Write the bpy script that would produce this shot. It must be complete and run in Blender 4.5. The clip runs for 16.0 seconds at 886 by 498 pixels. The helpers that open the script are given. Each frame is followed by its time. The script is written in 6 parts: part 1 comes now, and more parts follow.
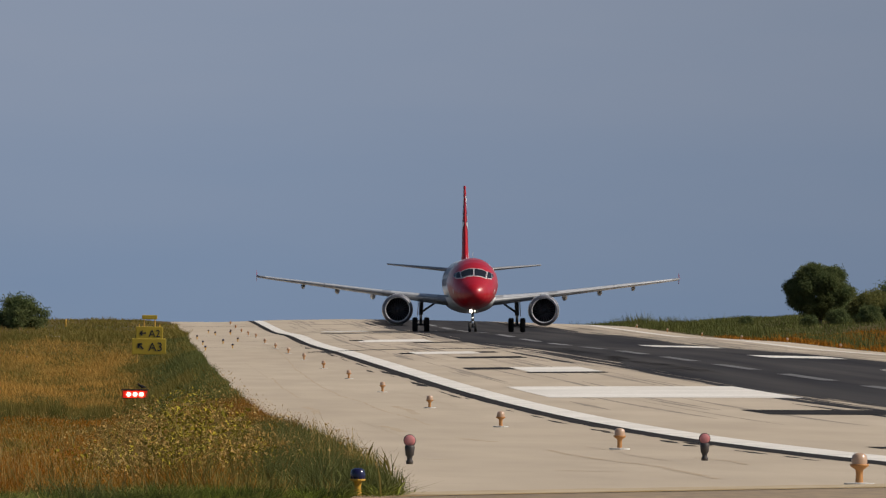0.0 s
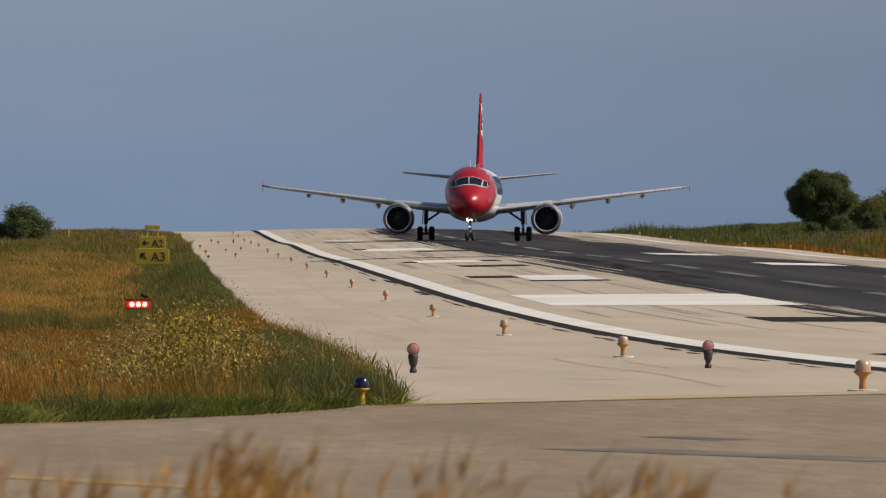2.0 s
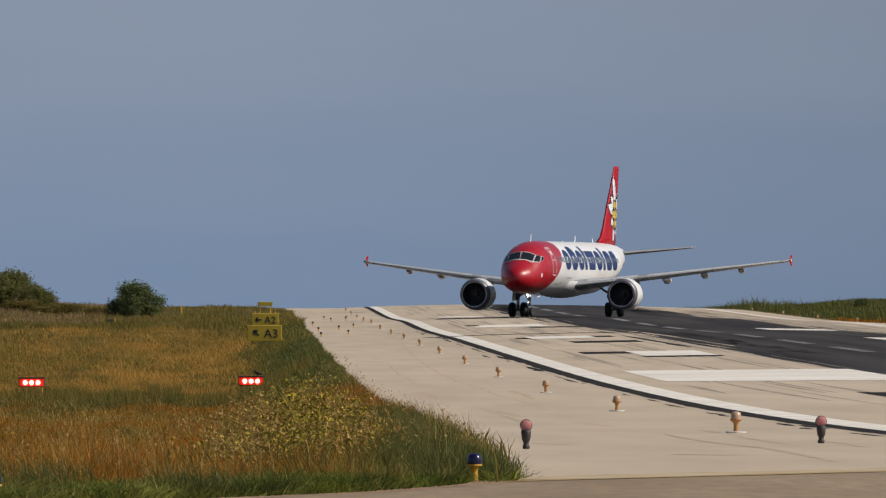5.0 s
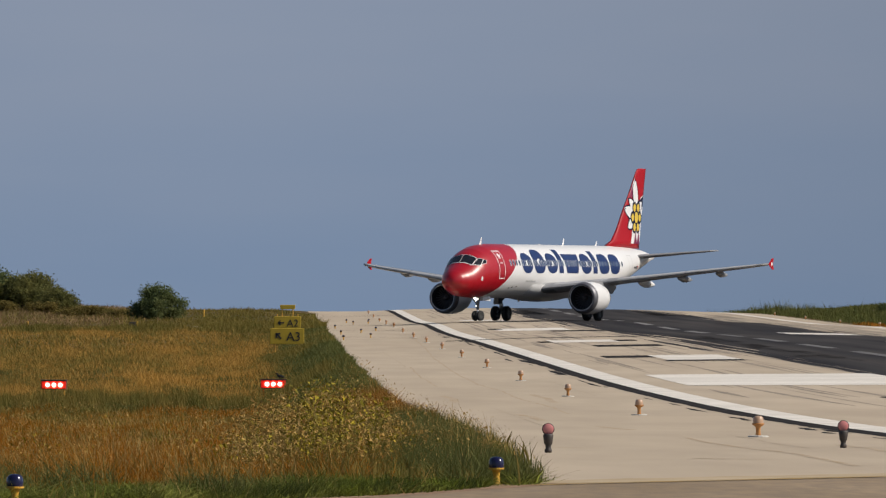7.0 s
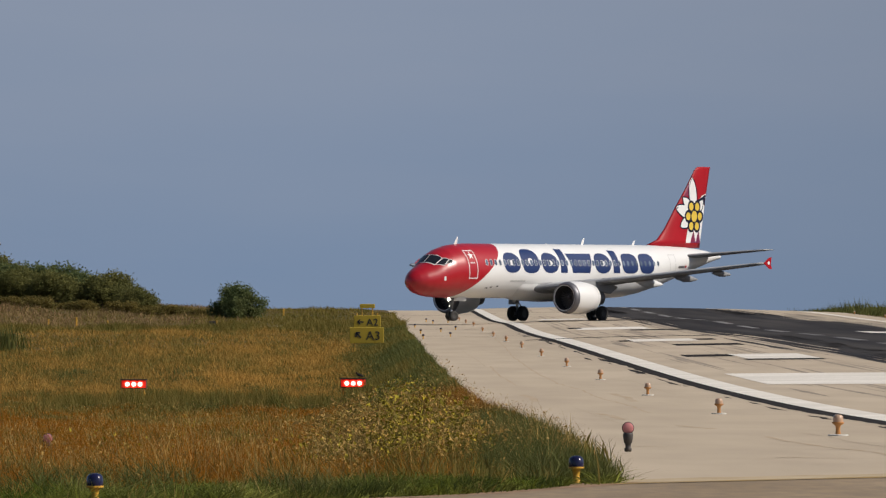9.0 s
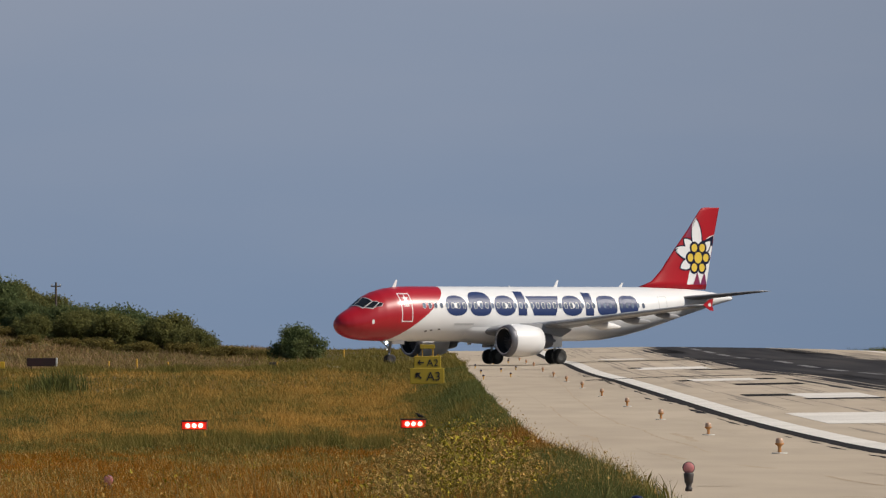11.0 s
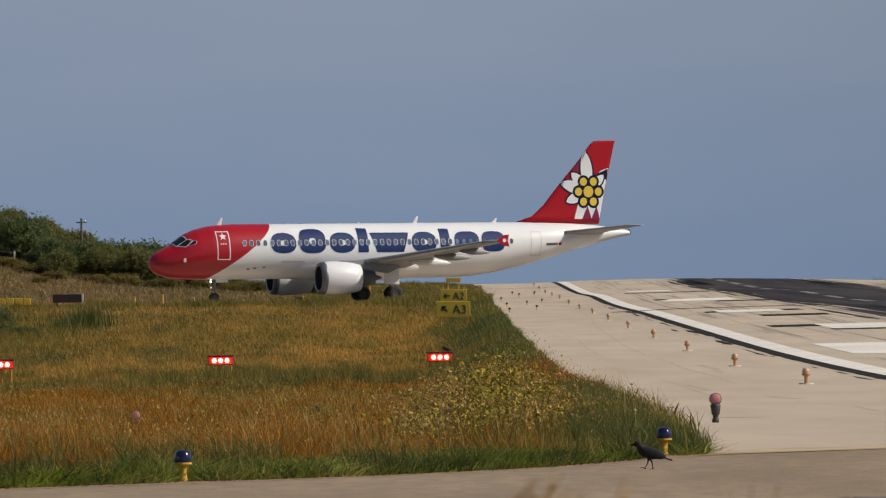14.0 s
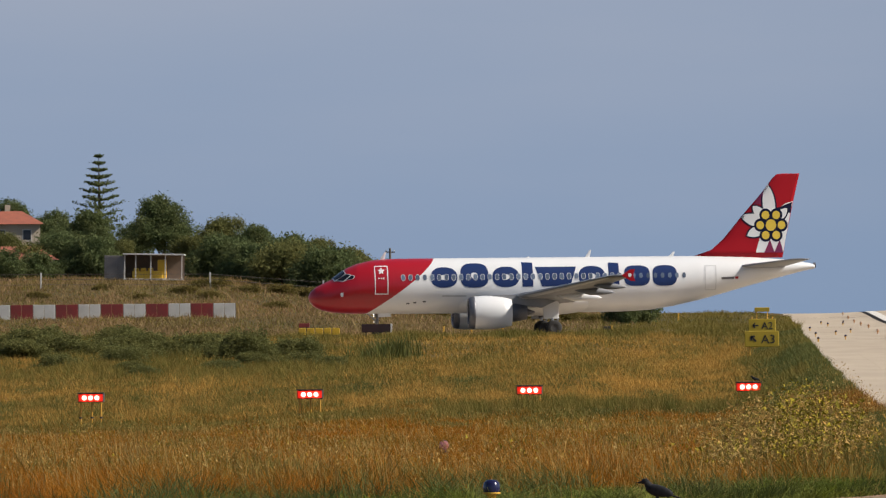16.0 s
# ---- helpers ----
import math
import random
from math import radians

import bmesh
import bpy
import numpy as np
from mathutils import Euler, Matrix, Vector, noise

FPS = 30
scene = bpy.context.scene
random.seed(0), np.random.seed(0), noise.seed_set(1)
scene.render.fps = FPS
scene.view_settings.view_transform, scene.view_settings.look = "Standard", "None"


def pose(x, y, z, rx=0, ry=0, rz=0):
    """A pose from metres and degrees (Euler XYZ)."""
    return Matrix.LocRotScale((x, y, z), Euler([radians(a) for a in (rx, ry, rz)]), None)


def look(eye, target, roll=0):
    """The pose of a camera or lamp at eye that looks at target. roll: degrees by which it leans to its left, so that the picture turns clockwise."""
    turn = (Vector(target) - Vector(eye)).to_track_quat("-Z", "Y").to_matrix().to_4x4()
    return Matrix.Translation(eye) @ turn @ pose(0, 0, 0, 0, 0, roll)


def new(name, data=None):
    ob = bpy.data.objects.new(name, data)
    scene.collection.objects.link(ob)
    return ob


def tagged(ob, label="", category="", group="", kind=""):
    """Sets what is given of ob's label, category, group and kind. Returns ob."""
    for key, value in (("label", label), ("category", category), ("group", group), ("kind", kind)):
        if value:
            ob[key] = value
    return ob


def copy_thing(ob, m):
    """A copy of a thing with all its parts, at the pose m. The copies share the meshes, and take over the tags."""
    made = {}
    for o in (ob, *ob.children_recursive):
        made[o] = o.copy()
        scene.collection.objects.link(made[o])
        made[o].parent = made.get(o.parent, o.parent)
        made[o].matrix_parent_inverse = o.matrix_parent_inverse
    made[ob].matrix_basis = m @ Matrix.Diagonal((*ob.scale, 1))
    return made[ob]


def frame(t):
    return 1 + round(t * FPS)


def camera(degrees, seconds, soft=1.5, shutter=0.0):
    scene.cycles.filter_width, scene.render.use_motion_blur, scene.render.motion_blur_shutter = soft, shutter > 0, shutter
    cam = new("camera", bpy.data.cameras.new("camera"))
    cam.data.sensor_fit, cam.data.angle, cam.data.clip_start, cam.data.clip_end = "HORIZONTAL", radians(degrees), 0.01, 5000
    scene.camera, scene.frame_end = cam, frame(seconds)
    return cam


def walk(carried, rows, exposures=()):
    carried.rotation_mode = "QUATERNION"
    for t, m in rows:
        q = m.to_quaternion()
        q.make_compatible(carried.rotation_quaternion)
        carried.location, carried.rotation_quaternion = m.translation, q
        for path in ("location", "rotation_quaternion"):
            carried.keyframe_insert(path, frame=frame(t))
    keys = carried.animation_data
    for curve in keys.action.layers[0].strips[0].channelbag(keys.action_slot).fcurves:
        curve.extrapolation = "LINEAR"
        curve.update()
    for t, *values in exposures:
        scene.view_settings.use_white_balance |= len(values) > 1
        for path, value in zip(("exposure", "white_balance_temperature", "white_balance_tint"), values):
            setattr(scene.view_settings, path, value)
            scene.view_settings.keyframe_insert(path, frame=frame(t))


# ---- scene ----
# ---- camera ----
EYE = Vector((0.0, 0.0, 1.7))
cam = camera(4.726, 16.0, soft=1.2)
cam.data.dof.use_dof = True
cam.data.dof.focus_distance, cam.data.dof.aperture_fstop = 180.0, 38.0
# seconds, bearing to the right of the runway's line, rise, lean (degrees)
PAN = [(0, 1.5728, 0.4244, 0.370), (0.5, 1.6227, 0.5168, 0.153), (1, 1.6302, 0.4147, 0.245), (1.5, 1.6220, 0.0918, 0.233),
       (2, 1.5600, -0.0633, 0.110), (2.5, 1.4099, -0.0881, 0.079), (3, 1.1702, -0.0605, -0.134), (3.5, 1.0648, -0.1528, -0.240),
       (4, 1.0138, 0.2003, -0.082), (4.2, 1.0056, 0.3370, -0.161), (6.3, 0.8634, 0.3459, 0.195), (6.5, 0.8566, 0.3066, 0.146),
       (7, 0.8386, 0.3610, 0.110), (7.5, 0.7169, 0.3715, 0.157), (8, 0.6124, 0.3001, 0.068), (8.5, 0.5427, 0.3877, 0.065),
       (9, 0.4136, 0.3552, 0.063), (9.2, 0.3593, 0.3214, -0.028), (11.3, 0.0437, 0.5860, -0.077), (11.5, 0.0277, 0.5629, -0.031),
       (12, -0.1142, 0.6067, -0.222), (12.5, -0.1111, 0.5749, -0.197), (13, -0.1522, 0.2137, -0.243), (13.5, -0.1803, 0.2550, -0.282),
       (14, -0.0436, 0.2157, -0.568), (14.5, -0.1772, 0.1696, -0.587), (14.6, -0.5986, -0.0075, -0.600), (14.7, -1.0096, 0.0029, -0.430),
       (14.8, -1.3293, 0.0182, -0.380), (15, -1.3727, 0.0513, -0.257), (15.5, -1.5149, 0.4671, -0.341), (16, -1.6887, 0.3906, -0.584)]


def sight(bearing, rise):
    b, r = radians(bearing), radians(rise)
    return Vector((math.sin(b) * math.cos(r), math.cos(b) * math.cos(r), math.sin(r)))


walk(cam, [(t, look(EYE, EYE + sight(b, r) * 100, lean)) for t, b, r, lean in PAN],
     exposures=[(0, 0.0), (14.5, 0.0), (14.9, -0.03), (15.1, 0.0), (15.4, 0.29), (16, 0.33)])

# ---- sky and sun ----
SUN_BEARING, SUN_HEIGHT = 100.0, 40.0   # degrees clockwise from the runway's line, and above the horizon
world = bpy.data.worlds.new("sky")
scene.world = world
world.use_nodes = True
wn, wl = world.node_tree.nodes, world.node_tree.links
wn.clear()
sky = wn.new("ShaderNodeTexSky")
sky.sky_type, sky.sun_disc = "NISHITA", False
sky.sun_elevation, sky.sun_rotation = radians(SUN_HEIGHT), radians(SUN_BEARING)
sky.air_density, sky.dust_density, sky.ozone_density = 1.0, 1.2, 2.0
sky_low = wn.new("ShaderNodeBackground")
sky_high = wn.new("ShaderNodeBackground")
sky_high.inputs["Strength"].default_value = 0.065
wl.new(sky.outputs[0], sky_high.inputs["Color"])
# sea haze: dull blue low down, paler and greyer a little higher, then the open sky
coord = wn.new("ShaderNodeTexCoord")
axes = wn.new("ShaderNodeSeparateXYZ")
wl.new(coord.outputs["Generated"], axes.inputs[0])
haze = wn.new("ShaderNodeValToRGB")
haze.color_ramp.elements[0].position, haze.color_ramp.elements[0].color = 0.0, (0.183, 0.252, 0.371, 1)
haze.color_ramp.elements[1].position, haze.color_ramp.elements[1].color = 1.0, (0.270, 0.308, 0.390, 1)
haze_step = wn.new("ShaderNodeMapRange")
haze_step.inputs["From Min"].default_value, haze_step.inputs["From Max"].default_value = 0.0, 0.040
wl.new(axes.outputs["Z"], haze_step.inputs["Value"])
cloud_map = wn.new("ShaderNodeMapping")
cloud_map.inputs["Scale"].default_value = (22, 22, 110)
cloud = wn.new("ShaderNodeTexNoise")
cloud.inputs["Scale"].default_value, cloud.inputs["Detail"].default_value = 1.0, 4.0
wl.new(coord.outputs["Generated"], cloud_map.inputs[0])
wl.new(cloud_map.outputs[0], cloud.inputs["Vector"])
cloud_add = wn.new("ShaderNodeMath")
cloud_add.operation = "MULTIPLY_ADD"
cloud_add.inputs[1].default_value = 0.5
cloud_off = wn.new("ShaderNodeMath")
cloud_off.operation, cloud_off.inputs[1].default_value = "SUBTRACT", 0.25
wl.new(cloud.outputs[0], cloud_add.inputs[0])
wl.new(haze_step.outputs[0], cloud_add.inputs[2])
wl.new(cloud_add.outputs[0], cloud_off.inputs[0])
wl.new(cloud_off.outputs[0], haze.inputs[0])
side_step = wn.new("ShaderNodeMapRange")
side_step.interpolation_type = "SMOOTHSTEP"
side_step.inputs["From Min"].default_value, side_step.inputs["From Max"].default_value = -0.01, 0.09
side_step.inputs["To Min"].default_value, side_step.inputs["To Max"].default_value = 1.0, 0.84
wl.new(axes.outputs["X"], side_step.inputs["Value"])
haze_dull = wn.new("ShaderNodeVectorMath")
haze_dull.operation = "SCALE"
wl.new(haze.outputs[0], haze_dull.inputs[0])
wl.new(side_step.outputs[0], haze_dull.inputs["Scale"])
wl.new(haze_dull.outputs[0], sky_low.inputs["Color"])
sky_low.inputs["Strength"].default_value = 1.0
blend = wn.new("ShaderNodeMapRange")
blend.interpolation_type = "SMOOTHSTEP"
blend.inputs["From Min"].default_value, blend.inputs["From Max"].default_value = 0.045, 0.16
wl.new(axes.outputs["Z"], blend.inputs["Value"])
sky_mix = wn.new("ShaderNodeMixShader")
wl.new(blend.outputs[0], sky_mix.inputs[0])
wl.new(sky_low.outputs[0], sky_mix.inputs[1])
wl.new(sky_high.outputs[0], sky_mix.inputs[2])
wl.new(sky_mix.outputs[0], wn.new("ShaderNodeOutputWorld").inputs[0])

sun = new("sun", bpy.data.lights.new("sun", "SUN"))
sun.data.energy, sun.data.angle, sun.data.color = 4.6, radians(0.6), (1.0, 0.92, 0.81)
toward_sun = sight(SUN_BEARING, SUN_HEIGHT)
sun.matrix_world = look(toward_sun * 300, (0, 0, 0))


# ---- materials ----
def surface(name, colour, rough=0.6, metal=0.0, second=None, scale=2.0, amount=0.5, fine=None, fine_scale=40.0, fine_amount=0.2,
            bump=0.0, bump_scale=30.0, coat=0.0, island=0.0, random_object=0.0, stretch=(1, 1, 1), glow=None, glow_strength=0.0, gloss=0.5):
    """A surface whose colour wanders to a second one at a large scale and is speckled at a fine one."""
    m = bpy.data.materials.new(name)
    m.use_nodes = True
    n, l = m.node_tree.nodes, m.node_tree.links
    b = n["Principled BSDF"]
    b.inputs["Roughness"].default_value, b.inputs["Metallic"].default_value = rough, metal
    b.inputs["Coat Weight"].default_value, b.inputs["Specular IOR Level"].default_value = coat, gloss
    tc = n.new("ShaderNodeTexCoord")
    mp = n.new("ShaderNodeMapping")
    mp.inputs["Scale"].default_value = stretch
    l.new(tc.outputs["Object"], mp.inputs[0])
    rgb = n.new("ShaderNodeRGB")
    rgb.outputs[0].default_value = (*colour, 1)
    out = rgb.outputs[0]

    def mixed(out, other, factor, mode="MIX"):
        mx = n.new("ShaderNodeMix")
        mx.data_type, mx.blend_type = "RGBA", mode
        l.new(factor, mx.inputs[0])
        l.new(out, mx.inputs[6])
        if isinstance(other, tuple):
            mx.inputs[7].default_value = (*other, 1)
        else:
            l.new(other, mx.inputs[7])
        return mx.outputs[2]

    def cloudy(sc, amount, detail=5.0, low=0.35, high=0.65):
        nz = n.new("ShaderNodeTexNoise")
        nz.inputs["Scale"].default_value, nz.inputs["Detail"].default_value = sc, detail
        l.new(mp.outputs[0], nz.inputs["Vector"])
        mr = n.new("ShaderNodeMapRange")
        mr.inputs["From Min"].default_value, mr.inputs["From Max"].default_value = low, high
        mr.inputs["To Max"].default_value = amount
        l.new(nz.outputs[0], mr.inputs["Value"])
        return mr.outputs[0]

    if second:
        out = mixed(out, second, cloudy(scale, amount))
    if fine:
        out = mixed(out, fine, cloudy(fine_scale, fine_amount, 3.0))
    if island or random_object:
        if island:
            rnd = n.new("ShaderNodeNewGeometry").outputs["Random Per Island"]
        else:
            rnd = n.new("ShaderNodeObjectInfo").outputs["Random"]
        span = island or random_object
        mr = n.new("ShaderNodeMapRange")
        mr.inputs["To Min"].default_value, mr.inputs["To Max"].default_value = 1 - span, 1 + span
        l.new(rnd, mr.inputs["Value"])
        hsv = n.new("ShaderNodeHueSaturation")
        l.new(out, hsv.inputs["Color"])
        l.new(mr.outputs[0], hsv.inputs["Value"])
        out = hsv.outputs[0]
    l.new(out, b.inputs["Base Color"])
    if bump:
        nz = n.new("ShaderNodeTexNoise")
        nz.inputs["Scale"].default_value, nz.inputs["Detail"].default_value = bump_scale, 4.0
        l.new(mp.outputs[0], nz.inputs["Vector"])
        bp = n.new("ShaderNodeBump")
        bp.inputs["Strength"].default_value, bp.inputs["Distance"].default_value = bump, 0.02
        l.new(nz.outputs[0], bp.inputs["Height"])
        l.new(bp.outputs[0], b.inputs["Normal"])
    if glow:
        b.inputs["Emission Color"].default_value = (*glow, 1)
        b.inputs["Emission Strength"].default_value = glow_strength
    return m


CONCRETE = surface("concrete", (0.48, 0.40, 0.305), 0.95, gloss=0.15, second=(0.41, 0.335, 0.25), scale=0.05, amount=0.8,
                   fine=(0.30, 0.245, 0.185), fine_scale=0.5, fine_amount=0.35, bump=0.2, bump_scale=8, stretch=(1, 0.1, 1))
ROAD = surface("weathered_asphalt", (0.235, 0.175, 0.112), 0.95, gloss=0.12, second=(0.33, 0.25, 0.168), scale=0.5, amount=0.8,
               fine=(0.17, 0.135, 0.105), fine_scale=5.0, fine_amount=0.5, bump=0.3, bump_scale=25, stretch=(1, 0.14, 1))
RUBBER = surface("rubber_darkened_concrete", (0.022, 0.020, 0.022), 0.95, gloss=0.08, second=(0.075, 0.067, 0.062), scale=0.5, amount=0.75,
                 fine=(0.03, 0.03, 0.032), fine_scale=2.0, fine_amount=0.5, stretch=(1, 0.02, 1))
BLACK_PAINT = surface("black_paint", (0.016, 0.015, 0.016), 0.95, gloss=0.06, second=(0.040, 0.034, 0.031), scale=0.3, amount=0.5,
                      fine=(0.055, 0.048, 0.042), fine_scale=3.0, fine_amount=0.25)
WHITE_PAINT = surface("white_road_paint", (0.74, 0.70, 0.64), 0.95, gloss=0.1, second=(0.58, 0.545, 0.49), scale=0.2, amount=0.7,
                      fine=(0.42, 0.38, 0.33), fine_scale=3.0, fine_amount=0.3)
YELLOW_LINE = surface("yellow_road_paint", (0.36, 0.24, 0.08), 0.95, gloss=0.1, second=(0.30, 0.225, 0.14), scale=0.9, amount=1.0)
WORN_LINE = surface("worn_centre_line", (0.15, 0.145, 0.14), 0.9, second=(0.055, 0.052, 0.052), scale=0.3, amount=0.8)
FADED_LINE = surface("faded_centre_line", (0.21, 0.20, 0.195), 0.9, second=(0.10, 0.095, 0.09), scale=0.3, amount=0.8)
CRACK = surface("weathered_crack", (0.38, 0.31, 0.23), 0.95, gloss=0.1, second=(0.44, 0.365, 0.275), scale=0.5, amount=0.9)
TAR = surface("tar_filled_joint", (0.10, 0.08, 0.065), 0.9, second=(0.22, 0.18, 0.14), scale=0.4, amount=0.8)
SOIL = surface("dry_grass_soil", (0.13, 0.075, 0.028), 0.95, gloss=0.1, second=(0.065, 0.062, 0.022), scale=0.035, amount=0.9,
               fine=(0.06, 0.05, 0.02), fine_scale=0.9, fine_amount=0.6, bump=0.6, bump_scale=3)

RED = (0.345, 0.005, 0.013)
WHITE = (0.71, 0.71, 0.71)
RED_GLOSS = surface("red_aircraft_paint", RED, 0.5, gloss=0.2, second=(0.29, 0.005, 0.012), scale=0.5, amount=0.5)
WHITE_GLOSS = surface("white_aircraft_paint", WHITE, 0.36, coat=0.15, second=(0.65, 0.645, 0.64), scale=0.5, amount=0.5)
NAVY = surface("navy_aircraft_paint", (0.010, 0.026, 0.10), 0.4, gloss=0.3, second=(0.015, 0.034, 0.12), scale=1.0, amount=0.5)
PURPLE = surface("plum_aircraft_paint", (0.20, 0.012, 0.05), 0.35, second=(0.10, 0.015, 0.08), scale=1.0, amount=0.8)
FLOWER_NAVY = surface("dark_navy_aircraft_paint", (0.005, 0.008, 0.028), 0.5, gloss=0.15, second=(0.008, 0.010, 0.035), scale=1.0, amount=0.5)
FLOWER_YELLOW = surface("yellow_aircraft_paint", (0.64, 0.46, 0.06), 0.4, gloss=0.3, second=(0.58, 0.40, 0.05), scale=2.0, amount=0.5)
GREY_WING = surface("grey_wing_paint", (0.25, 0.255, 0.27), 0.45, second=(0.20, 0.205, 0.215), scale=0.8, amount=0.6,
                    fine=(0.20, 0.20, 0.205), fine_scale=5, fine_amount=0.25)
SLAT_GREY = surface("pale_slat_paint", (0.44, 0.445, 0.46), 0.35, second=(0.36, 0.365, 0.375), scale=1.5, amount=0.6)
DARK_GREY = surface("dark_grey_metal", (0.09, 0.09, 0.10), 0.5, metal=0.3, second=(0.14, 0.13, 0.13), scale=2, amount=0.6)
BARE_METAL = surface("polished_metal", (0.62, 0.62, 0.64), 0.28, metal=0.9, second=(0.5, 0.5, 0.5), scale=3, amount=0.5)
LIP_METAL = surface("dull_lip_metal", (0.17, 0.17, 0.19), 0.5, metal=0.6, second=(0.12, 0.12, 0.13), scale=3, amount=0.6)
GEAR_GREY = surface("grey_gear_enamel", (0.22, 0.225, 0.235), 0.5, metal=0.1, second=(0.13, 0.125, 0.12), scale=3, amount=0.7)
RIM_DARK = surface("dark_wheel_rim", (0.045, 0.044, 0.045), 0.6, metal=0.2, second=(0.03, 0.028, 0.027), scale=4, amount=0.6)
TYRE = surface("black_tyre", (0.020, 0.020, 0.021), 0.85, second=(0.035, 0.033, 0.03), scale=4, amount=0.6)
BLACK = surface("black_interior", (0.012, 0.012, 0.014), 0.6, second=(0.02, 0.02, 0.022), scale=2, amount=0.5)
COCKPIT_GLASS = surface("dark_cockpit_glass", (0.012, 0.014, 0.018), 0.08, second=(0.02, 0.022, 0.028), scale=2, amount=0.5)
CABIN_GLASS = surface("cabin_window_pane", (0.11, 0.14, 0.20), 0.12, second=(0.16, 0.19, 0.25), scale=1, amount=0.5, random_object=0.3)
TAXI_LAMP = surface("lit_taxi_lamp", (0.9, 0.9, 0.85), 0.3, glow=(1.0, 0.90, 0.72), glow_strength=9)
GEAR_LAMP = surface("lit_gear_lamp", (0.9, 0.9, 0.85), 0.3, glow=(1.0, 0.93, 0.8), glow_strength=1.2)

LIVERY = surface("red_and_white_livery", WHITE, 0.34, coat=0.2, second=(0.65, 0.645, 0.64), scale=0.4, amount=0.5)
lt = LIVERY.node_tree


def livery_split():
    """Red nose cone: the edge runs from 9.3 m behind the nose at the crown to 4.3 m at the keel, in a slight bow."""
    n, l = lt.nodes, lt.links
    b = n["Principled BSDF"]
    was = b.inputs["Base Color"].links[0].from_socket
    tc = n.new("ShaderNodeTexCoord")
    ax = n.new("ShaderNodeSeparateXYZ")
    l.new(tc.outputs["Object"], ax.inputs[0])

    def calc(op, a, c):
        m = n.new("ShaderNodeMath")
        m.operation = op
        for i, v in enumerate((a, c)):
            if isinstance(v, float):
                m.inputs[i].default_value = v
            else:
                l.new(v, m.inputs[i])
        return m.outputs[0]

    down = calc("MAXIMUM", calc("DIVIDE", calc("SUBTRACT", 5.9, ax.outputs["Z"]), 4.1), 0.0)
    edge = calc("SUBTRACT", 9.3, calc("MULTIPLY", calc("POWER", down, 1.32), 5.0))
    behind = calc("SUBTRACT", 17.71, ax.outputs["X"])
    red = calc("LESS_THAN", behind, edge)
    mx = n.new("ShaderNodeMix")
    mx.data_type = "RGBA"
    l.new(red, mx.inputs[0])
    l.new(was, mx.inputs[6])
    mx.inputs[7].default_value = (*RED, 1)
    l.new(mx.outputs[2], b.inputs["Base Color"])


livery_split()

LIGHT_ORANGE = surface("faded_orange_enamel", (0.44, 0.20, 0.055), 0.6, second=(0.32, 0.15, 0.05), scale=8, amount=0.6)
LIGHT_GLASS = surface("frosted_pinkish_glass", (0.46, 0.31, 0.21), 0.3, second=(0.36, 0.23, 0.16), scale=10, amount=0.5)
RED_LENS = surface("pale_red_lens", (0.50, 0.17, 0.17), 0.3, second=(0.60, 0.28, 0.27), scale=14, amount=0.6)
DARK_BASE = surface("dark_iron", (0.028, 0.026, 0.026), 0.6, second=(0.07, 0.05, 0.04), scale=12, amount=0.6)
BLUE_LENS = surface("deep_blue_glass", (0.008, 0.008, 0.036), 0.15, second=(0.010, 0.010, 0.055), scale=8, amount=0.5, coat=0.2)
YELLOW_POST = surface("yellow_enamel", (0.66, 0.36, 0.035), 0.5, second=(0.52, 0.29, 0.04), scale=8, amount=0.6)
SIGN_YELLOW = surface("faded_yellow_sign_face", (0.44, 0.31, 0.02), 0.6, second=(0.36, 0.25, 0.02), scale=1.5, amount=0.6)
SIGN_BLACK = surface("black_sign_paint", (0.02, 0.02, 0.02), 0.5, second=(0.04, 0.04, 0.03), scale=4, amount=0.5)
RED_BEAM = surface("lit_red_lamp", (0.9, 0.2, 0.15), 0.3, glow=(1.0, 0.38, 0.32), glow_strength=4.0)
# glowing rim that imitates the red halo round each lamp
HALO_RING = surface("red_halo_ring", (0.7, 0.05, 0.03), 0.4, glow=(1.0, 0.03, 0.012), glow_strength=1.5)
DIRT = surface("sandy_dirt", (0.27, 0.165, 0.10), 0.95, gloss=0.1, second=(0.16, 0.10, 0.055), scale=1.5, amount=0.9, fine=(0.36, 0.26, 0.18), fine_scale=12, fine_amount=0.6)
PLASTER = surface("weathered_white_panel", (0.62, 0.60, 0.56), 0.7, second=(0.48, 0.46, 0.42), scale=1.2, amount=0.7)
BARRIER_RED = surface("dull_red_panel", (0.23, 0.028, 0.026), 0.6, second=(0.16, 0.03, 0.028), scale=1.5, amount=0.7)
SHED_GREY = surface("grey_corrugated_sheet", (0.20, 0.19, 0.185), 0.6, second=(0.14, 0.13, 0.125), scale=1.0, amount=0.6)
SHED_YELLOW = surface("yellow_machine_paint", (0.62, 0.38, 0.02), 0.5, second=(0.5, 0.3, 0.03), scale=2, amount=0.6)
TILE_ROOF = surface("terracotta_roof", (0.34, 0.10, 0.055), 0.8, second=(0.24, 0.08, 0.05), scale=1.2, amount=0.7, fine=(0.18, 0.06, 0.04), fine_scale=6, fine_amount=0.5)
HOUSE_WALL = surface("cream_plaster", (0.45, 0.38, 0.29), 0.85, second=(0.38, 0.32, 0.25), scale=1.0, amount=0.6)
WOOD = surface("grey_weathered_wood", (0.11, 0.09, 0.07), 0.85, second=(0.07, 0.055, 0.045), scale=3, amount=0.6)
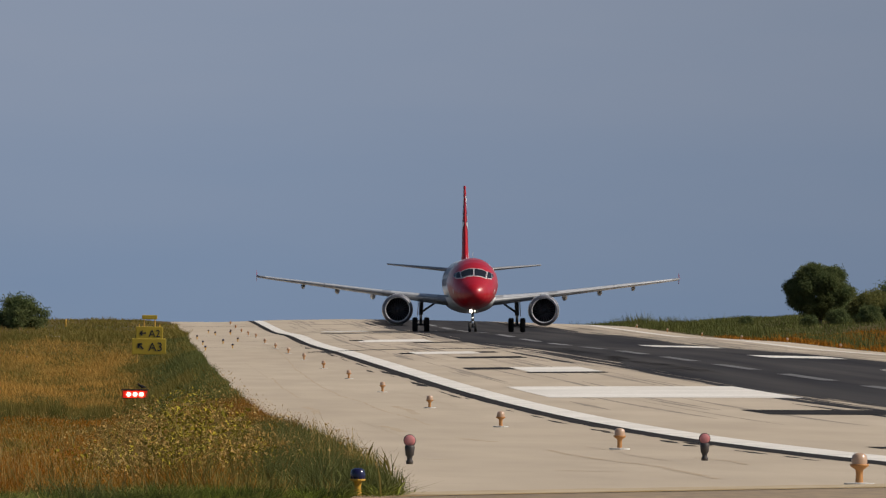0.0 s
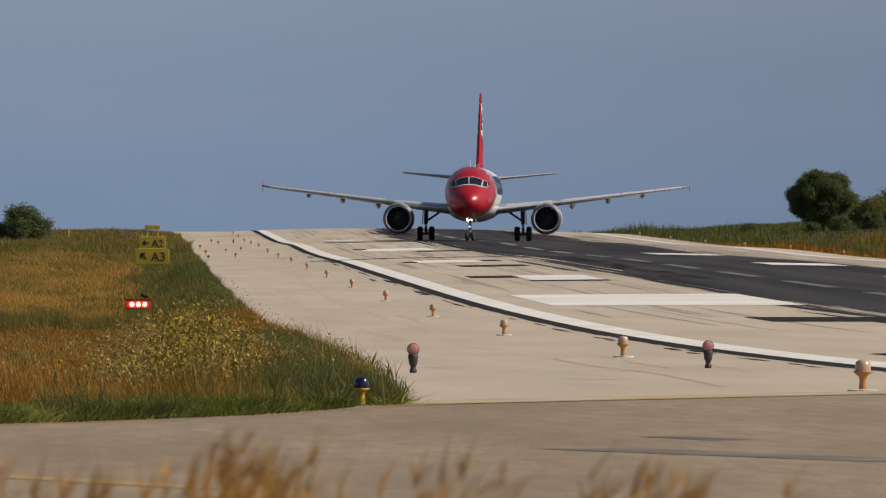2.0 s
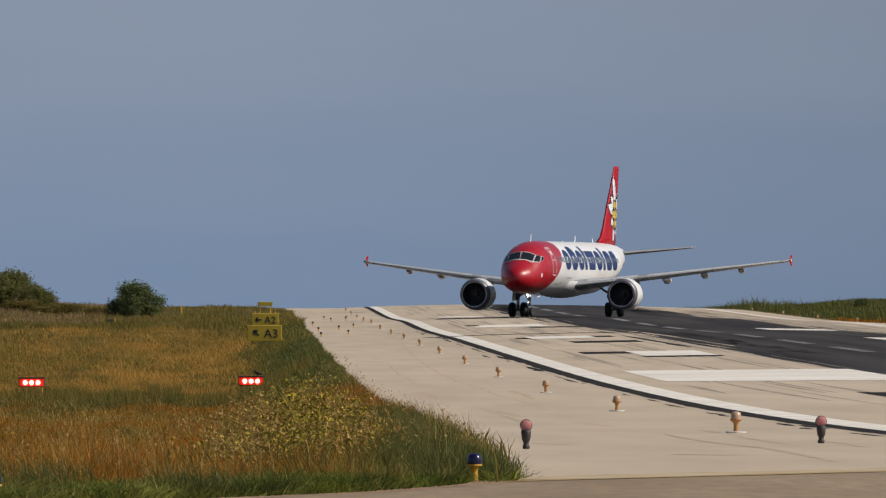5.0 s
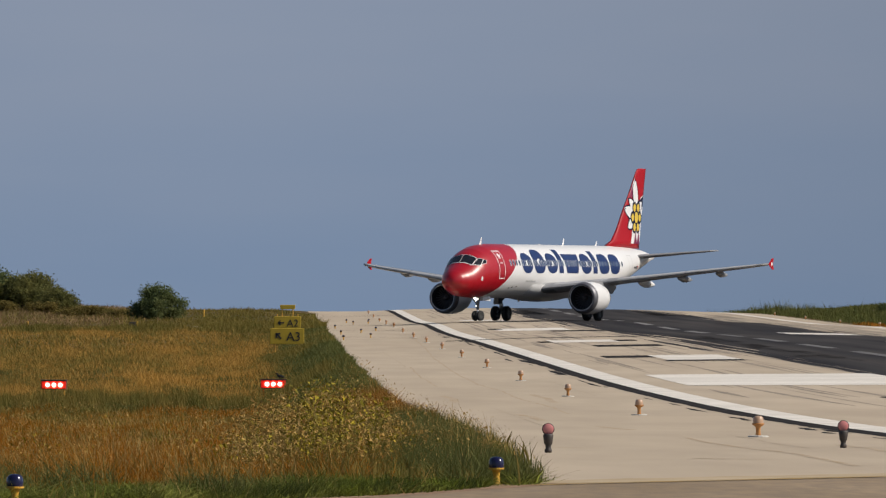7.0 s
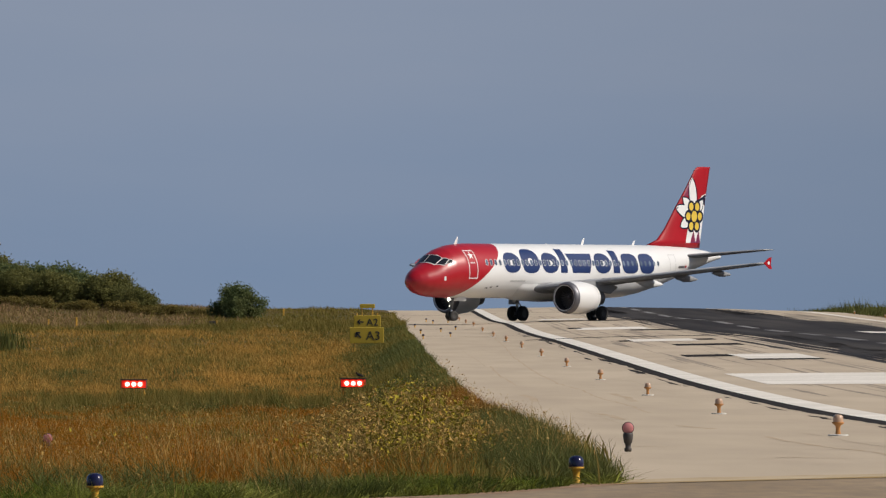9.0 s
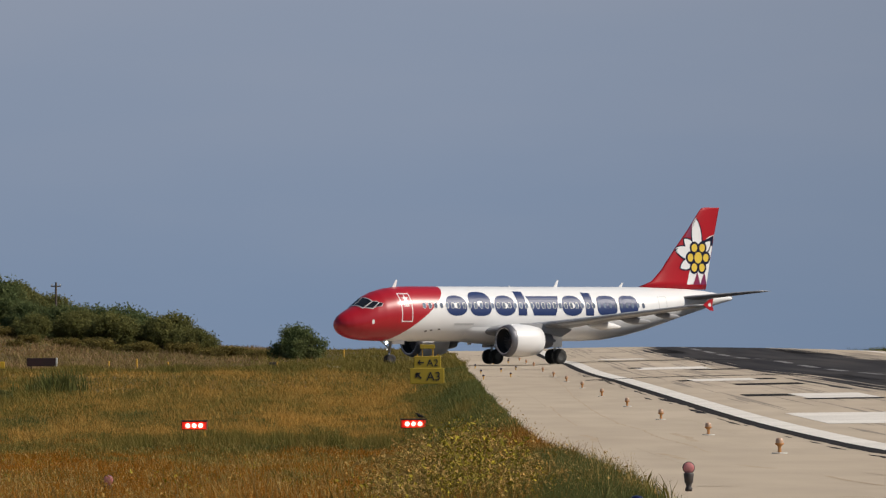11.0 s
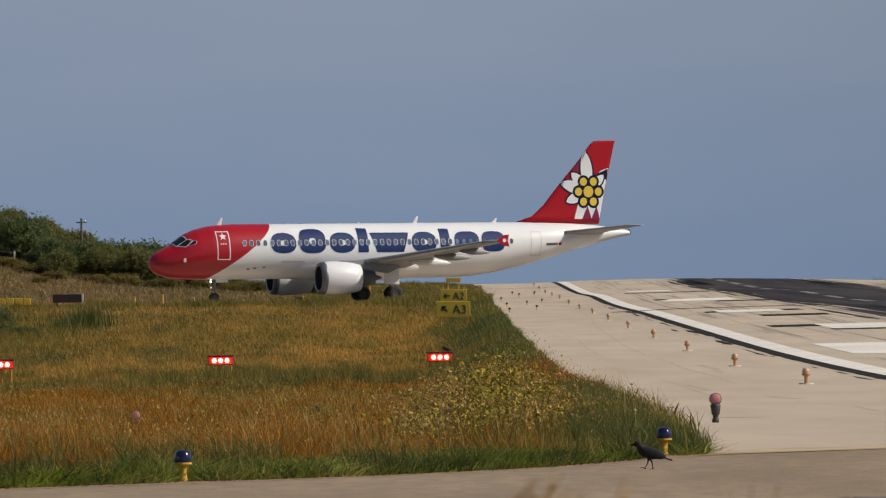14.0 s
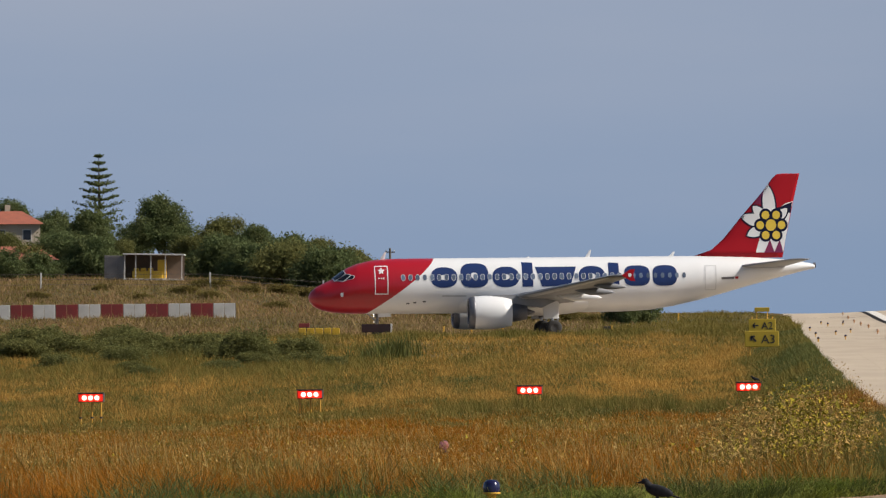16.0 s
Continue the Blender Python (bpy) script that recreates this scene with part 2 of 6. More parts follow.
SIGN_RED = surface("dark_red_sign_face", (0.04, 0.012, 0.012), 0.7, second=(0.02, 0.010, 0.010), scale=1.2, amount=0.9)
BARK = surface("bark", (0.10, 0.075, 0.05), 0.9, second=(0.06, 0.045, 0.03), scale=4, amount=0.7)
LEAF_DARK = surface("dark_green_leaves", (0.100, 0.130, 0.053), 0.85, gloss=0.08, second=(0.144, 0.156, 0.062), scale=0.6, amount=0.8, island=0.18)
LEAF_OLIVE = surface("olive_leaves", (0.167, 0.161, 0.055), 0.85, gloss=0.08, second=(0.121, 0.129, 0.046), scale=0.6, amount=0.8, island=0.18)
LEAF_BROWN = surface("dry_brown_scrub", (0.19, 0.145, 0.045), 0.85, gloss=0.08, second=(0.13, 0.115, 0.038), scale=0.5, amount=0.8, island=0.28)


def let_light_through(m, share):
    """Thin leaves and blades pass a share of the light that falls on their far side."""
    n, l = m.node_tree.nodes, m.node_tree.links
    shade = n["Principled BSDF"]
    thin = n.new("ShaderNodeBsdfTranslucent")
    l.new(shade.inputs["Base Color"].links[0].from_socket, thin.inputs["Color"])
    both = n.new("ShaderNodeMixShader")
    both.inputs[0].default_value = share
    l.new(shade.outputs[0], both.inputs[1])
    l.new(thin.outputs[0], both.inputs[2])
    l.new(both.outputs[0], n["Material Output"].inputs[0])
    return m


for leaves in (LEAF_DARK, LEAF_OLIVE, LEAF_BROWN):
    let_light_through(leaves, 0.45)
CROW_BLACK = surface("black_feathers", (0.012, 0.012, 0.013), 0.7, gloss=0.15, second=(0.03, 0.03, 0.036), scale=20, amount=0.5)
CROW_GREY = surface("grey_feathers", (0.020, 0.020, 0.020), 0.8, gloss=0.12, second=(0.035, 0.035, 0.035), scale=20, amount=0.5)


# ---- lie of the land ----
def smooth(a, b, v):
    s = np.clip((np.asarray(v, float) - a) / (b - a), 0.0, 1.0)
    return s * s * (3 - 2 * s)


def profile(knots):
    ys, zs = zip(*knots)
    dense = np.arange(-300.0, 6001.0, 10.0)
    table = np.interp(dense, ys, zs)
    wide = np.convolve(np.pad(table, 3, mode="edge"), np.ones(7) / 7, mode="valid")
    return lambda y: np.interp(y, dense, wide)


along_runway = profile([(-300, 0.1), (50, 0.12), (115, 0.06), (175, -0.3), (235, -0.5), (295, -0.53), (355, -0.46), (415, -0.3),
                        (475, -0.13), (535, 0.05), (595, 0.24), (655, 0.36), (715, 0.56), (775, 0.92), (805, 1.05), (835, 1.05), (870, 1.11),
                        (900, 1.24), (1070, 2.22), (1200, 2.2), (1400, 0.5), (2500, -60), (6000, -260)])
along_grass = profile([(-300, 0.1), (80, 0.12), (110, 0.0), (150, -0.45), (250, -1.25), (350, -1.8), (440, -2.1), (520, -1.7),
                       (600, -0.95), (700, 0.05), (780, 0.84), (810, 0.99), (850, 1.2), (1000, 2.32), (1200, 2.42), (1400, 0.5), (2500, -60), (6000, -260)])


def terrain(x, y):
    x, y = np.asarray(x, float), np.asarray(y, float)
    zr, zl = along_runway(y), along_grass(y)
    crown = np.interp(x, [7.7, 13, 20, 26, 36, 45, 50], [0, 0.24, 0.37, 0.37, 0.22, -0.05, -0.2]) * smooth(200, 600, y)
    z = zr + crown + (zl - zr) * smooth(3.0, -1.2, x)
    z = z + smooth(49, 75, x) * 1.3 * smooth(300, 800, y)
    hill = smooth(-14, -52, x) * smooth(800, 960, y) * 3.4 + smooth(-30, -75, x) * smooth(900, 1100, y) * 1.6
    dip = smooth(-12, -30, x) * (1 - smooth(480, 700, y)) * smooth(150, 400, y) * -0.5
    fall = smooth(-1, -18, x) * smooth(735, 790, y) * (1 - smooth(825, 890, y)) * -0.27
    return z + hill + dip + fall


# ---- mesh helpers ----
def link(name, bm, material, parent=None, label="", smooth_faces=False):
    me = bpy.data.meshes.new(name)
    bm.normal_update()
    bm.to_mesh(me)
    bm.free()
    if smooth_faces:
        me.shade_smooth()
    for m in (material if isinstance(material, (list, tuple)) else [material]):
        me.materials.append(m)
    ob = new(name, me)
    ob.parent = parent
    return tagged(ob, label)


def part(name, bm, material, parent, label="", smooth_faces=False):
    return link(name, bm, material, parent, label, smooth_faces)


def thing(name, label, category, m=None, group="", kind=""):
    ob = new(name)
    ob.empty_display_size = 0.2
    if m is not None:
        ob.matrix_world = m
    return tagged(ob, label, category, group, kind)


def box(sx, sy, sz, m=None, bevel=0.0, bm=None):
    """A box with its base at z = 0, edges rounded by bevel; added to bm where it is given."""
    b = bmesh.new()
    bmesh.ops.create_cube(b, size=1.0, matrix=Matrix.Translation((0, 0, sz / 2)) @ Matrix.Diagonal((sx, sy, sz, 1)))
    if bevel:
        bmesh.ops.bevel(b, geom=b.edges[:], offset=bevel, segments=2, affect="EDGES", profile=0.5)
    if m is not None:
        b.transform(m)
    return joined(bm, b)


def joined(bm, b):
    if bm is None:
        return b
    tmp = bpy.data.meshes.new("tmp")
    b.to_mesh(tmp)
    b.free()
    bm.from_mesh(tmp)
    bpy.data.meshes.remove(tmp)
    return bm


def turned(outline, steps=20, m=None, bm=None):
    """A body turned about z from (radius, height) pairs, closed where a radius is 0."""
    b = bmesh.new()
    rings = []
    for r, z in outline:
        if r < 1e-5:
            rings.append([b.verts.new((0, 0, z))])
        else:
            rings.append([b.verts.new((r * math.cos(2 * math.pi * i / steps), r * math.sin(2 * math.pi * i / steps), z)) for i in range(steps)])
    for lo, hi in zip(rings, rings[1:]):
        for i in range(steps):
            j = (i + 1) % steps
            if len(lo) == 1 and len(hi) == 1:
                continue
            if len(lo) == 1:
                b.faces.new((lo[0], hi[j], hi[i]))
            elif len(hi) == 1:
                b.faces.new((lo[i], lo[j], hi[0]))
            else:
                b.faces.new((lo[i], lo[j], hi[j], hi[i]))
    bmesh.ops.recalc_face_normals(b, faces=b.faces[:])
    if m is not None:
        b.transform(m)
    return joined(bm, b)


def rod(p, q, r0, r1=None, steps=10, bm=None):
    """A round bar from p to q."""
    p, q = Vector(p), Vector(q)
    r1 = r0 if r1 is None else r1
    turn = (q - p).to_track_quat("Z", "Y").to_matrix().to_4x4()
    h = (q - p).length
    return turned([(0, 0), (r0, 0), (r1, h), (0, h)], steps, Matrix.Translation(p) @ turn, bm)


def raw_mesh(name, verts, faces, material, parent=None, label="", smooth_faces=False):
    """A mesh from numpy arrays; all faces have the same number of corners."""
    me = bpy.data.meshes.new(name)
    verts, faces = np.asarray(verts, np.float32), np.asarray(faces, np.int32)
    k = faces.shape[1]
    me.vertices.add(len(verts))
    me.vertices.foreach_set("co", verts.ravel())
    me.loops.add(faces.size)
    me.loops.foreach_set("vertex_index", faces.ravel())
    me.polygons.add(len(faces))
    me.polygons.foreach_set("loop_start", np.arange(len(faces), dtype=np.int32) * k)
    me.polygons.foreach_set("loop_total", np.full(len(faces), k, np.int32))
    me.update(calc_edges=True)
    me.validate()
    if smooth_faces:
        me.shade_smooth()
    me.materials.append(material)
    ob = new(name, me)
    ob.parent = parent
    return tagged(ob, label)


def sheet(name, xs, ys, height, material, label="", category="", kind="structure", parent=None):
    """A sheet over the land on a grid of xs by ys."""
    gx, gy = np.meshgrid(xs, ys)
    gz = height(gx, gy)
    nx, ny = len(xs), len(ys)
    i = np.arange(nx * ny).reshape(ny, nx)
    f = np.stack([i[:-1, :-1], i[:-1, 1:], i[1:, 1:], i[1:, :-1]], -1).reshape(-1, 4)
    ob = raw_mesh(name, np.stack([gx, gy, gz], -1).reshape(-1, 3), f, material, parent, smooth_faces=True)
    return tagged(ob, label, category, kind=kind)


# ---- ground, runway and taxiways ----
def edge_y(x):
    """Where the near road ends and the grass begins, along the road's slanting edge."""
    return np.interp(np.asarray(x, float), [-30, -3.8, -1.3, 0.86, 2.65, 30], [34.7, 89.7, 94.7, 98.9, 106.4, 181.6])


GRASS_EDGE = 3.1      # the grass ends here, beside the runway's shoulder
far_steps = np.concatenate([np.arange(-60, 80, 20), np.arange(80, 160, 5), np.arange(160, 1240, 12), np.arange(1240, 2600, 60), [2600, 3200, 4200, 4900]]).astype(float)
side_steps = np.concatenate([[-900, -500, -300, -200], np.arange(-150, -60, 15), np.arange(-60, -8, 4), np.arange(-8, 4, 1),
                             np.arange(4, 60, 2), np.arange(60, 110, 5), [130, 180, 300, 500, 900]]).astype(float)


def ground_height(x, y):
    z = terrain(x, y)
    paved = smooth(2.3, 3.4, x) * (1 - smooth(47.0, 48.0, x)) * smooth(60, 90, y)
    return z - 0.35 * paved - 0.25 * smooth(-1.5, -7, y - edge_y(x))


sheet("ground", side_steps, far_steps, ground_height, SOIL, "dry grassy ground rising to a low crest", "ground")
pave_y = np.concatenate([np.arange(60, 160, 5), np.arange(160, 1250, 12)]).astype(float)
pave_x = np.concatenate([[2.25, 2.45, 2.7, 3.0], np.arange(3.4, 8, 0.8), np.arange(8, 48.5, 1.5)])


pave_z = terrain(*np.meshgrid(pave_x, pave_y))


def laid(x, y):
    """The height of the paved sheet, straight between its rows and columns; off the sheet, that of the land."""
    x, y = np.asarray(x, float), np.asarray(y, float)
    i = np.clip(np.searchsorted(pave_x, x) - 1, 0, len(pave_x) - 2)
    j = np.clip(np.searchsorted(pave_y, y) - 1, 0, len(pave_y) - 2)
    u, w = (x - pave_x[i]) / (pave_x[i + 1] - pave_x[i]), (y - pave_y[j]) / (pave_y[j + 1] - pave_y[j])
    z = (pave_z[j, i] * (1 - u) + pave_z[j, i + 1] * u) * (1 - w) + (pave_z[j + 1, i] * (1 - u) + pave_z[j + 1, i + 1] * u) * w
    return np.where((x < pave_x[0]) | (y < 118), terrain(x, y), z)


def paved(x, y):
    return float(laid(x, y))


sheet("runway", pave_x, pave_y, lambda x, y: terrain(x, y), CONCRETE, "pale beige concrete runway with rubber-darkened middle", "runway")


def near_road():
    """The near road: a sheet whose far edge slants to the runway's end."""
    v, f = [], []
    cols = np.arange(-30.0, 30.1, 0.25)
    for x in cols:
        stop = min(float(edge_y(x)), 106.4 + 1.9 * (x - 2.65))
        for k in range(25):
            y = 40 + (stop - 40) * k / 24
            v.append((x, y, float(terrain(x, y)) + 0.014))
    n = 25
    for i in range(len(cols) - 1):
        for k in range(n - 1):
            f.append((i * n + k, (i + 1) * n + k, (i + 1) * n + k + 1, i * n + k + 1))
    tagged(raw_mesh("road", v, f, ROAD, smooth_faces=True), "worn brownish asphalt road in the foreground", "road", kind="structure")


near_road()
taxi_x = np.arange(-75.0, 5.0, 2.0)
sheet("taxiway", taxi_x, np.arange(781.0, 806.0, 3.0), lambda x, y: terrain(x, y) + 0.03, CONCRETE, "pale concrete taxiway leading off through the grass", "taxiway")


def marking(name, x0, x1, y0, y1, material, label, lift=0.006):
    xs = np.array([x0] + [x for x in pave_x if x0 + 0.02 < x < x1 - 0.02] + [x1])
    ys = np.array([y0] + [y for y in pave_y if y0 + 0.1 < y < y1 - 0.1] + [y1])
    return sheet(name, xs, ys, lambda x, y: laid(x, y) + lift, material, label, "marking")


marking("edge_line_white", 10.55, 11.42, 118, 1240, WHITE_PAINT, "continuous white runway edge line", 0.008)


def worn_border():
    """The black border: its outer edge is ragged, with loose flecks beside it."""
    r = np.random.default_rng(14)
    ys = np.concatenate([np.arange(118, 420, 1.5), np.arange(420, 1240, 5)])
    outer = 10.02 + np.convolve(r.normal(0, 0.06, len(ys) + 4), np.ones(5) / 5, "valid") + r.normal(0, 0.015, len(ys))
    v, f = [], []
    for y, x in zip(ys, outer):
        v += [(x, y, paved(x, y) + 0.006), (10.55, y, paved(10.55, y) + 0.006)]
    f = [(2 * i, 2 * i + 1, 2 * i + 3, 2 * i + 2) for i in range(len(ys) - 1)]
    for k in range(46):
        y = 122 * (700 / 122) ** r.uniform()
        x, w, n = 9.75 + r.normal(0, 0.10), r.uniform(0.04, 0.13), y * r.uniform(0.006, 0.03)
        b0 = len(v)
        for px, py in ((x - w, y), (x + w * 0.4, y - n), (x + w, y + n * 0.3), (x + w * 0.1, y + n)):
            v.append((px, py, paved(px, py) + 0.004))
        f.append((b0, b0 + 1, b0 + 2, b0 + 3))
    tagged(raw_mesh("edge_line_black", v, f, BLACK_PAINT), "ragged black border beside the white edge line", "marking", kind="structure")


worn_border()
marking("far_edge_line", 43.0, 43.9, 118, 1240, WHITE_PAINT, "continuous white runway edge line", 0.008)
for k, y in enumerate(np.arange(150, 1200, 50)):
    marking("centre_line", 25.2, 25.8, y, y + 30, WORN_LINE if y < 640 else FADED_LINE, "white runway centre line dash", 0.009)
marking("aiming_block", 12.5, 20.4, 333, 374, WHITE_PAINT, "large white aiming point block", 0.008)
marking("aiming_block", 31.0, 38.5, 333, 374, WHITE_PAINT, "large white aiming point block", 0.008)
for x0, x1, y0, y1 in ((15.6, 18.6, 438, 463), (13.9, 17.3, 555, 574), (13.9, 18.6, 698, 722), (14.0, 17.6, 850, 872), (30.9, 35.3, 655, 678),
                       (31.3, 35.3, 540, 560), (16.6, 19.2, 192, 203), (31.5, 35.3, 438, 462)):
    marking("touchdown_bar", x0, x1, y0, y1, WHITE_PAINT, "white touchdown zone bar on the runway", 0.008)
for x0, x1, y0, y1 in ((13.5, 15.55, 451, 462), (15.1, 18.4, 519, 531), (16.2, 23.5, 279, 293), (13.5, 14.4, 712, 722), (15.4, 18.6, 432, 437.5),
                       (17.0, 21.0, 681, 692), (9.0, 24.0, 601, 606), (13.0, 28.0, 800, 812), (13.2, 13.9, 556, 566), (17.4, 18.4, 560, 571), (12.6, 16.0, 184, 188)):
    marking("blackened_bar", x0, x1, y0, y1, BLACK_PAINT, "old runway marking painted over in black", 0.010)


def rubber_marks():
    """Tyre rubber: a broad dark middle and long loose streaks beside it."""
    rng = np.random.default_rng(5)
    marking("rubber_band", 23.0, 33.2, 240, 1235, RUBBER, "dark band of tyre rubber along the runway", 0.005)
    v, f = [], []
    for k in range(900):
        side = rng.choice([-1, 1])
        off = min(4.4, abs(rng.normal(0, 1.5)) + rng.uniform(0, 0.4))
        x = 28.1 + side * (4.7 + off)
        y0 = rng.uniform(250, 950)
        span = rng.uniform(40, 190) * (1.2 - min(off, 4) / 5)
        w = rng.uniform(0.06, 0.30)
        lean = rng.normal(0, 0.12)
        n = max(2, int(span / 10) + 1)
        base = len(v)
        for i in range(n):
            q = i / (n - 1)
            y, cx = y0 + span * q, x + lean * q
            ww = w * max(0.12, math.sin(math.pi * min(1, q * 0.9 + 0.08)))
            for sx in (-1, 1):
                px = cx + sx * ww
                v.append((px, y, paved(px, y) + 0.007))
        for i in range(n - 1):
            a = base + 2 * i
            f.append((a, a + 1, a + 3, a + 2))
    tagged(raw_mesh("rubber_streaks", v, f, RUBBER), "loose streaks of tyre rubber on concrete", "marking", kind="stuff")


rubber_marks()


def faint_streaks():
    """Thin, paler rubber and oil streaks over the rest of the concrete."""
    r = np.random.default_rng(15)
    v, f = [], []
    for k in range(1000):
        x = r.choice([r.uniform(12.5, 23.0), r.uniform(33.2, 42.5), r.uniform(33.2, 42.5), r.normal(21.5, 1.2), r.normal(35.0, 1.3)])
        y0 = r.uniform(235, 1000)
        span, w, lean = r.uniform(15, 90), r.uniform(0.03, 0.16 if x < 30 else 0.34), r.normal(0, 0.1)
        n = max(2, int(span / 10) + 1)
        base = len(v)
        for i in range(n):
            q = i / (n - 1)
            ww = w * max(0.1, math.sin(math.pi * min(1, q * 0.9 + 0.06)))
            for sx in (-1, 1):
                px, y = x + lean * q + sx * ww, y0 + span * q
                v.append((px, y, paved(px, y) + 0.003))
        f += [(base + 2 * i, base + 2 * i + 1, base + 2 * i + 3, base + 2 * i + 2) for i in range(n - 1)]
    tagged(raw_mesh("faint_streaks", v, f, surface("thin_rubber_film", (0.34, 0.285, 0.225), 0.95, gloss=0.1, second=(0.22, 0.19, 0.155), scale=0.3, amount=0.9)),
           "faint rubber and oil streaks on the runway", "marking", kind="stuff")


faint_streaks()


def joints():
    """Filled joints and cracks across and along the shoulder."""
    rng = np.random.default_rng(9)
    v, f = [], []

    def ribbon(points, w):
        base = len(v)
        for i, (x, y) in enumerate(points):
            a, b = points[max(0, i - 1)], points[min(len(points) - 1, i + 1)]
            d = Vector((b[0] - a[0], b[1] - a[1])).normalized()
            for s in (-1, 1):
                px, py = x - d.y * w * s, y + d.x * w * s
                v.append((px, py, paved(px, py) + 0.003))
        for i in range(len(points) - 1):
            a = base + 2 * i
            f.append((a, a + 1, a + 3, a + 2))

    for y in (610, 652, 700, 748, 806, 868, 930, 1005):
        ribbon([(x, y + rng.normal(0, 0.4)) for x in np.linspace(GRASS_EDGE, 9.0 + rng.uniform(0, 3), 6)], 0.9)
    for k in range(2):   # wandering cracks
        x, y = rng.uniform(3.4, 9.0), rng.uniform(120, 560)
        pts = []
        for i in range(rng.integers(5, 12)):
            pts.append((x, y))
            x += rng.normal(0, 0.07)
            y += rng.uniform(2, 9)
        ribbon(pts, rng.uniform(0.012, 0.03))
    for x, y0, y1 in ((5.0, 205, 262), (4.7, 420, 520), (8.7, 300, 360)):
        ribbon([(x + 0.03 * math.sin(y / 17.0), y) for y in np.arange(y0, y1, 6)], 0.02)
    tagged(raw_mesh("crack", v, f, CRACK), "tar-filled joints and cracks in the concrete", "marking", kind="stuff")


joints()


def slab_joint_lines():
    v, f = [], []
    for y in np.arange(117, 560, 7.5):
        base = len(v)
        for x in np.linspace(GRASS_EDGE + 0.1, 9.8, 5):
            for s in (-0.035, 0.035):
                v.append((x, y + s, paved(x, y + s) + 0.003))
        for i in range(4):
            a = base + 2 * i
            f.append((a, a + 1, a + 3, a + 2))
    tagged(raw_mesh("slab_joint", v, f, surface("shallow_joint", (0.30, 0.245, 0.19), 0.9, second=(0.36, 0.30, 0.24), scale=0.8, amount=0.9)),
           "shallow joints between concrete slabs", "marking", kind="stuff")


slab_joint_lines()


def ribbon_on(name, points, w, material, label, lift=0.0175):
    v, f = [], []
    for i, (x, y) in enumerate(points):
        a, b = points[max(0, i - 1)], points[min(len(points) - 1, i + 1)]
        d = Vector((b[0] - a[0], b[1] - a[1])).normalized()
        for s in (-1, 1):
            px, py = x - d.y * w * s, y + d.x * w * s
            v.append((px, py, paved(px, py) + lift))
    for i in range(len(points) - 1):
        f.append((2 * i, 2 * i + 1, 2 * i + 3, 2 * i + 2))
    return tagged(raw_mesh(name, v, f, material), label, "marking", kind="structure")


ribbon_on("road_line_yellow", [(-2.75 + 0.25 * i, 75.3 - 0.62 * i) for i in range(14)], 0.22, YELLOW_LINE, "faded yellow line on the near road")
ribbon_on("road_line_yellow", [(-2.75 + 0.3 * i, 75.3 + 0.05 * i) for i in range(5)], 0.5, YELLOW_LINE, "faded yellow line on the near road")
ribbon_on("tyre_mark", [(3.25 + 0.2 * i, 81.0 - 0.42 * i) for i in range(12)], 0.42, TAR, "dark tyre smear on the near road")
ribbon_on("tyre_mark", [(4.1 + 0.1 * i, 86.2 - 0.3 * i) for i in range(6)], 0.22, TAR, "dark tyre smear on the near road")
ribbon_on("kerb_seam", [(6.2 + 0.6 * i, 113.1 + 1.14 * i) for i in range(36)], 0.12, TAR, "dark seam where road meets runway", 0.006)
EDGE_BAND = surface("pale_worn_edge", (0.42, 0.33, 0.215), 0.95, gloss=0.1, second=(0.33, 0.25, 0.15), scale=0.6, amount=0.9, fine=(0.48, 0.40, 0.29), fine_scale=4.0, fine_amount=0.5)
STAIN = surface("rusty_stain", (0.40, 0.315, 0.215), 0.95, gloss=0.1, second=(0.455, 0.375, 0.285), scale=0.35, amount=1.0, fine=(0.33, 0.25, 0.17), fine_scale=3.0, fine_amount=0.5)
ribbon_on("road_edge_band", [(2.6 + 0.25 * i, 106.3 + 0.46 * i + 0.12 * math.sin(i * 1.3)) for i in range(40)], 0.75, EDGE_BAND, "pale worn band along the road's far edge", 0.0185)
ribbon_on("road_line_yellow", [(2.4 + 0.3 * i, 104.6 + 0.555 * i) for i in range(30)], 0.14, YELLOW_LINE, "faded yellow line along the road's far edge", 0.0195)


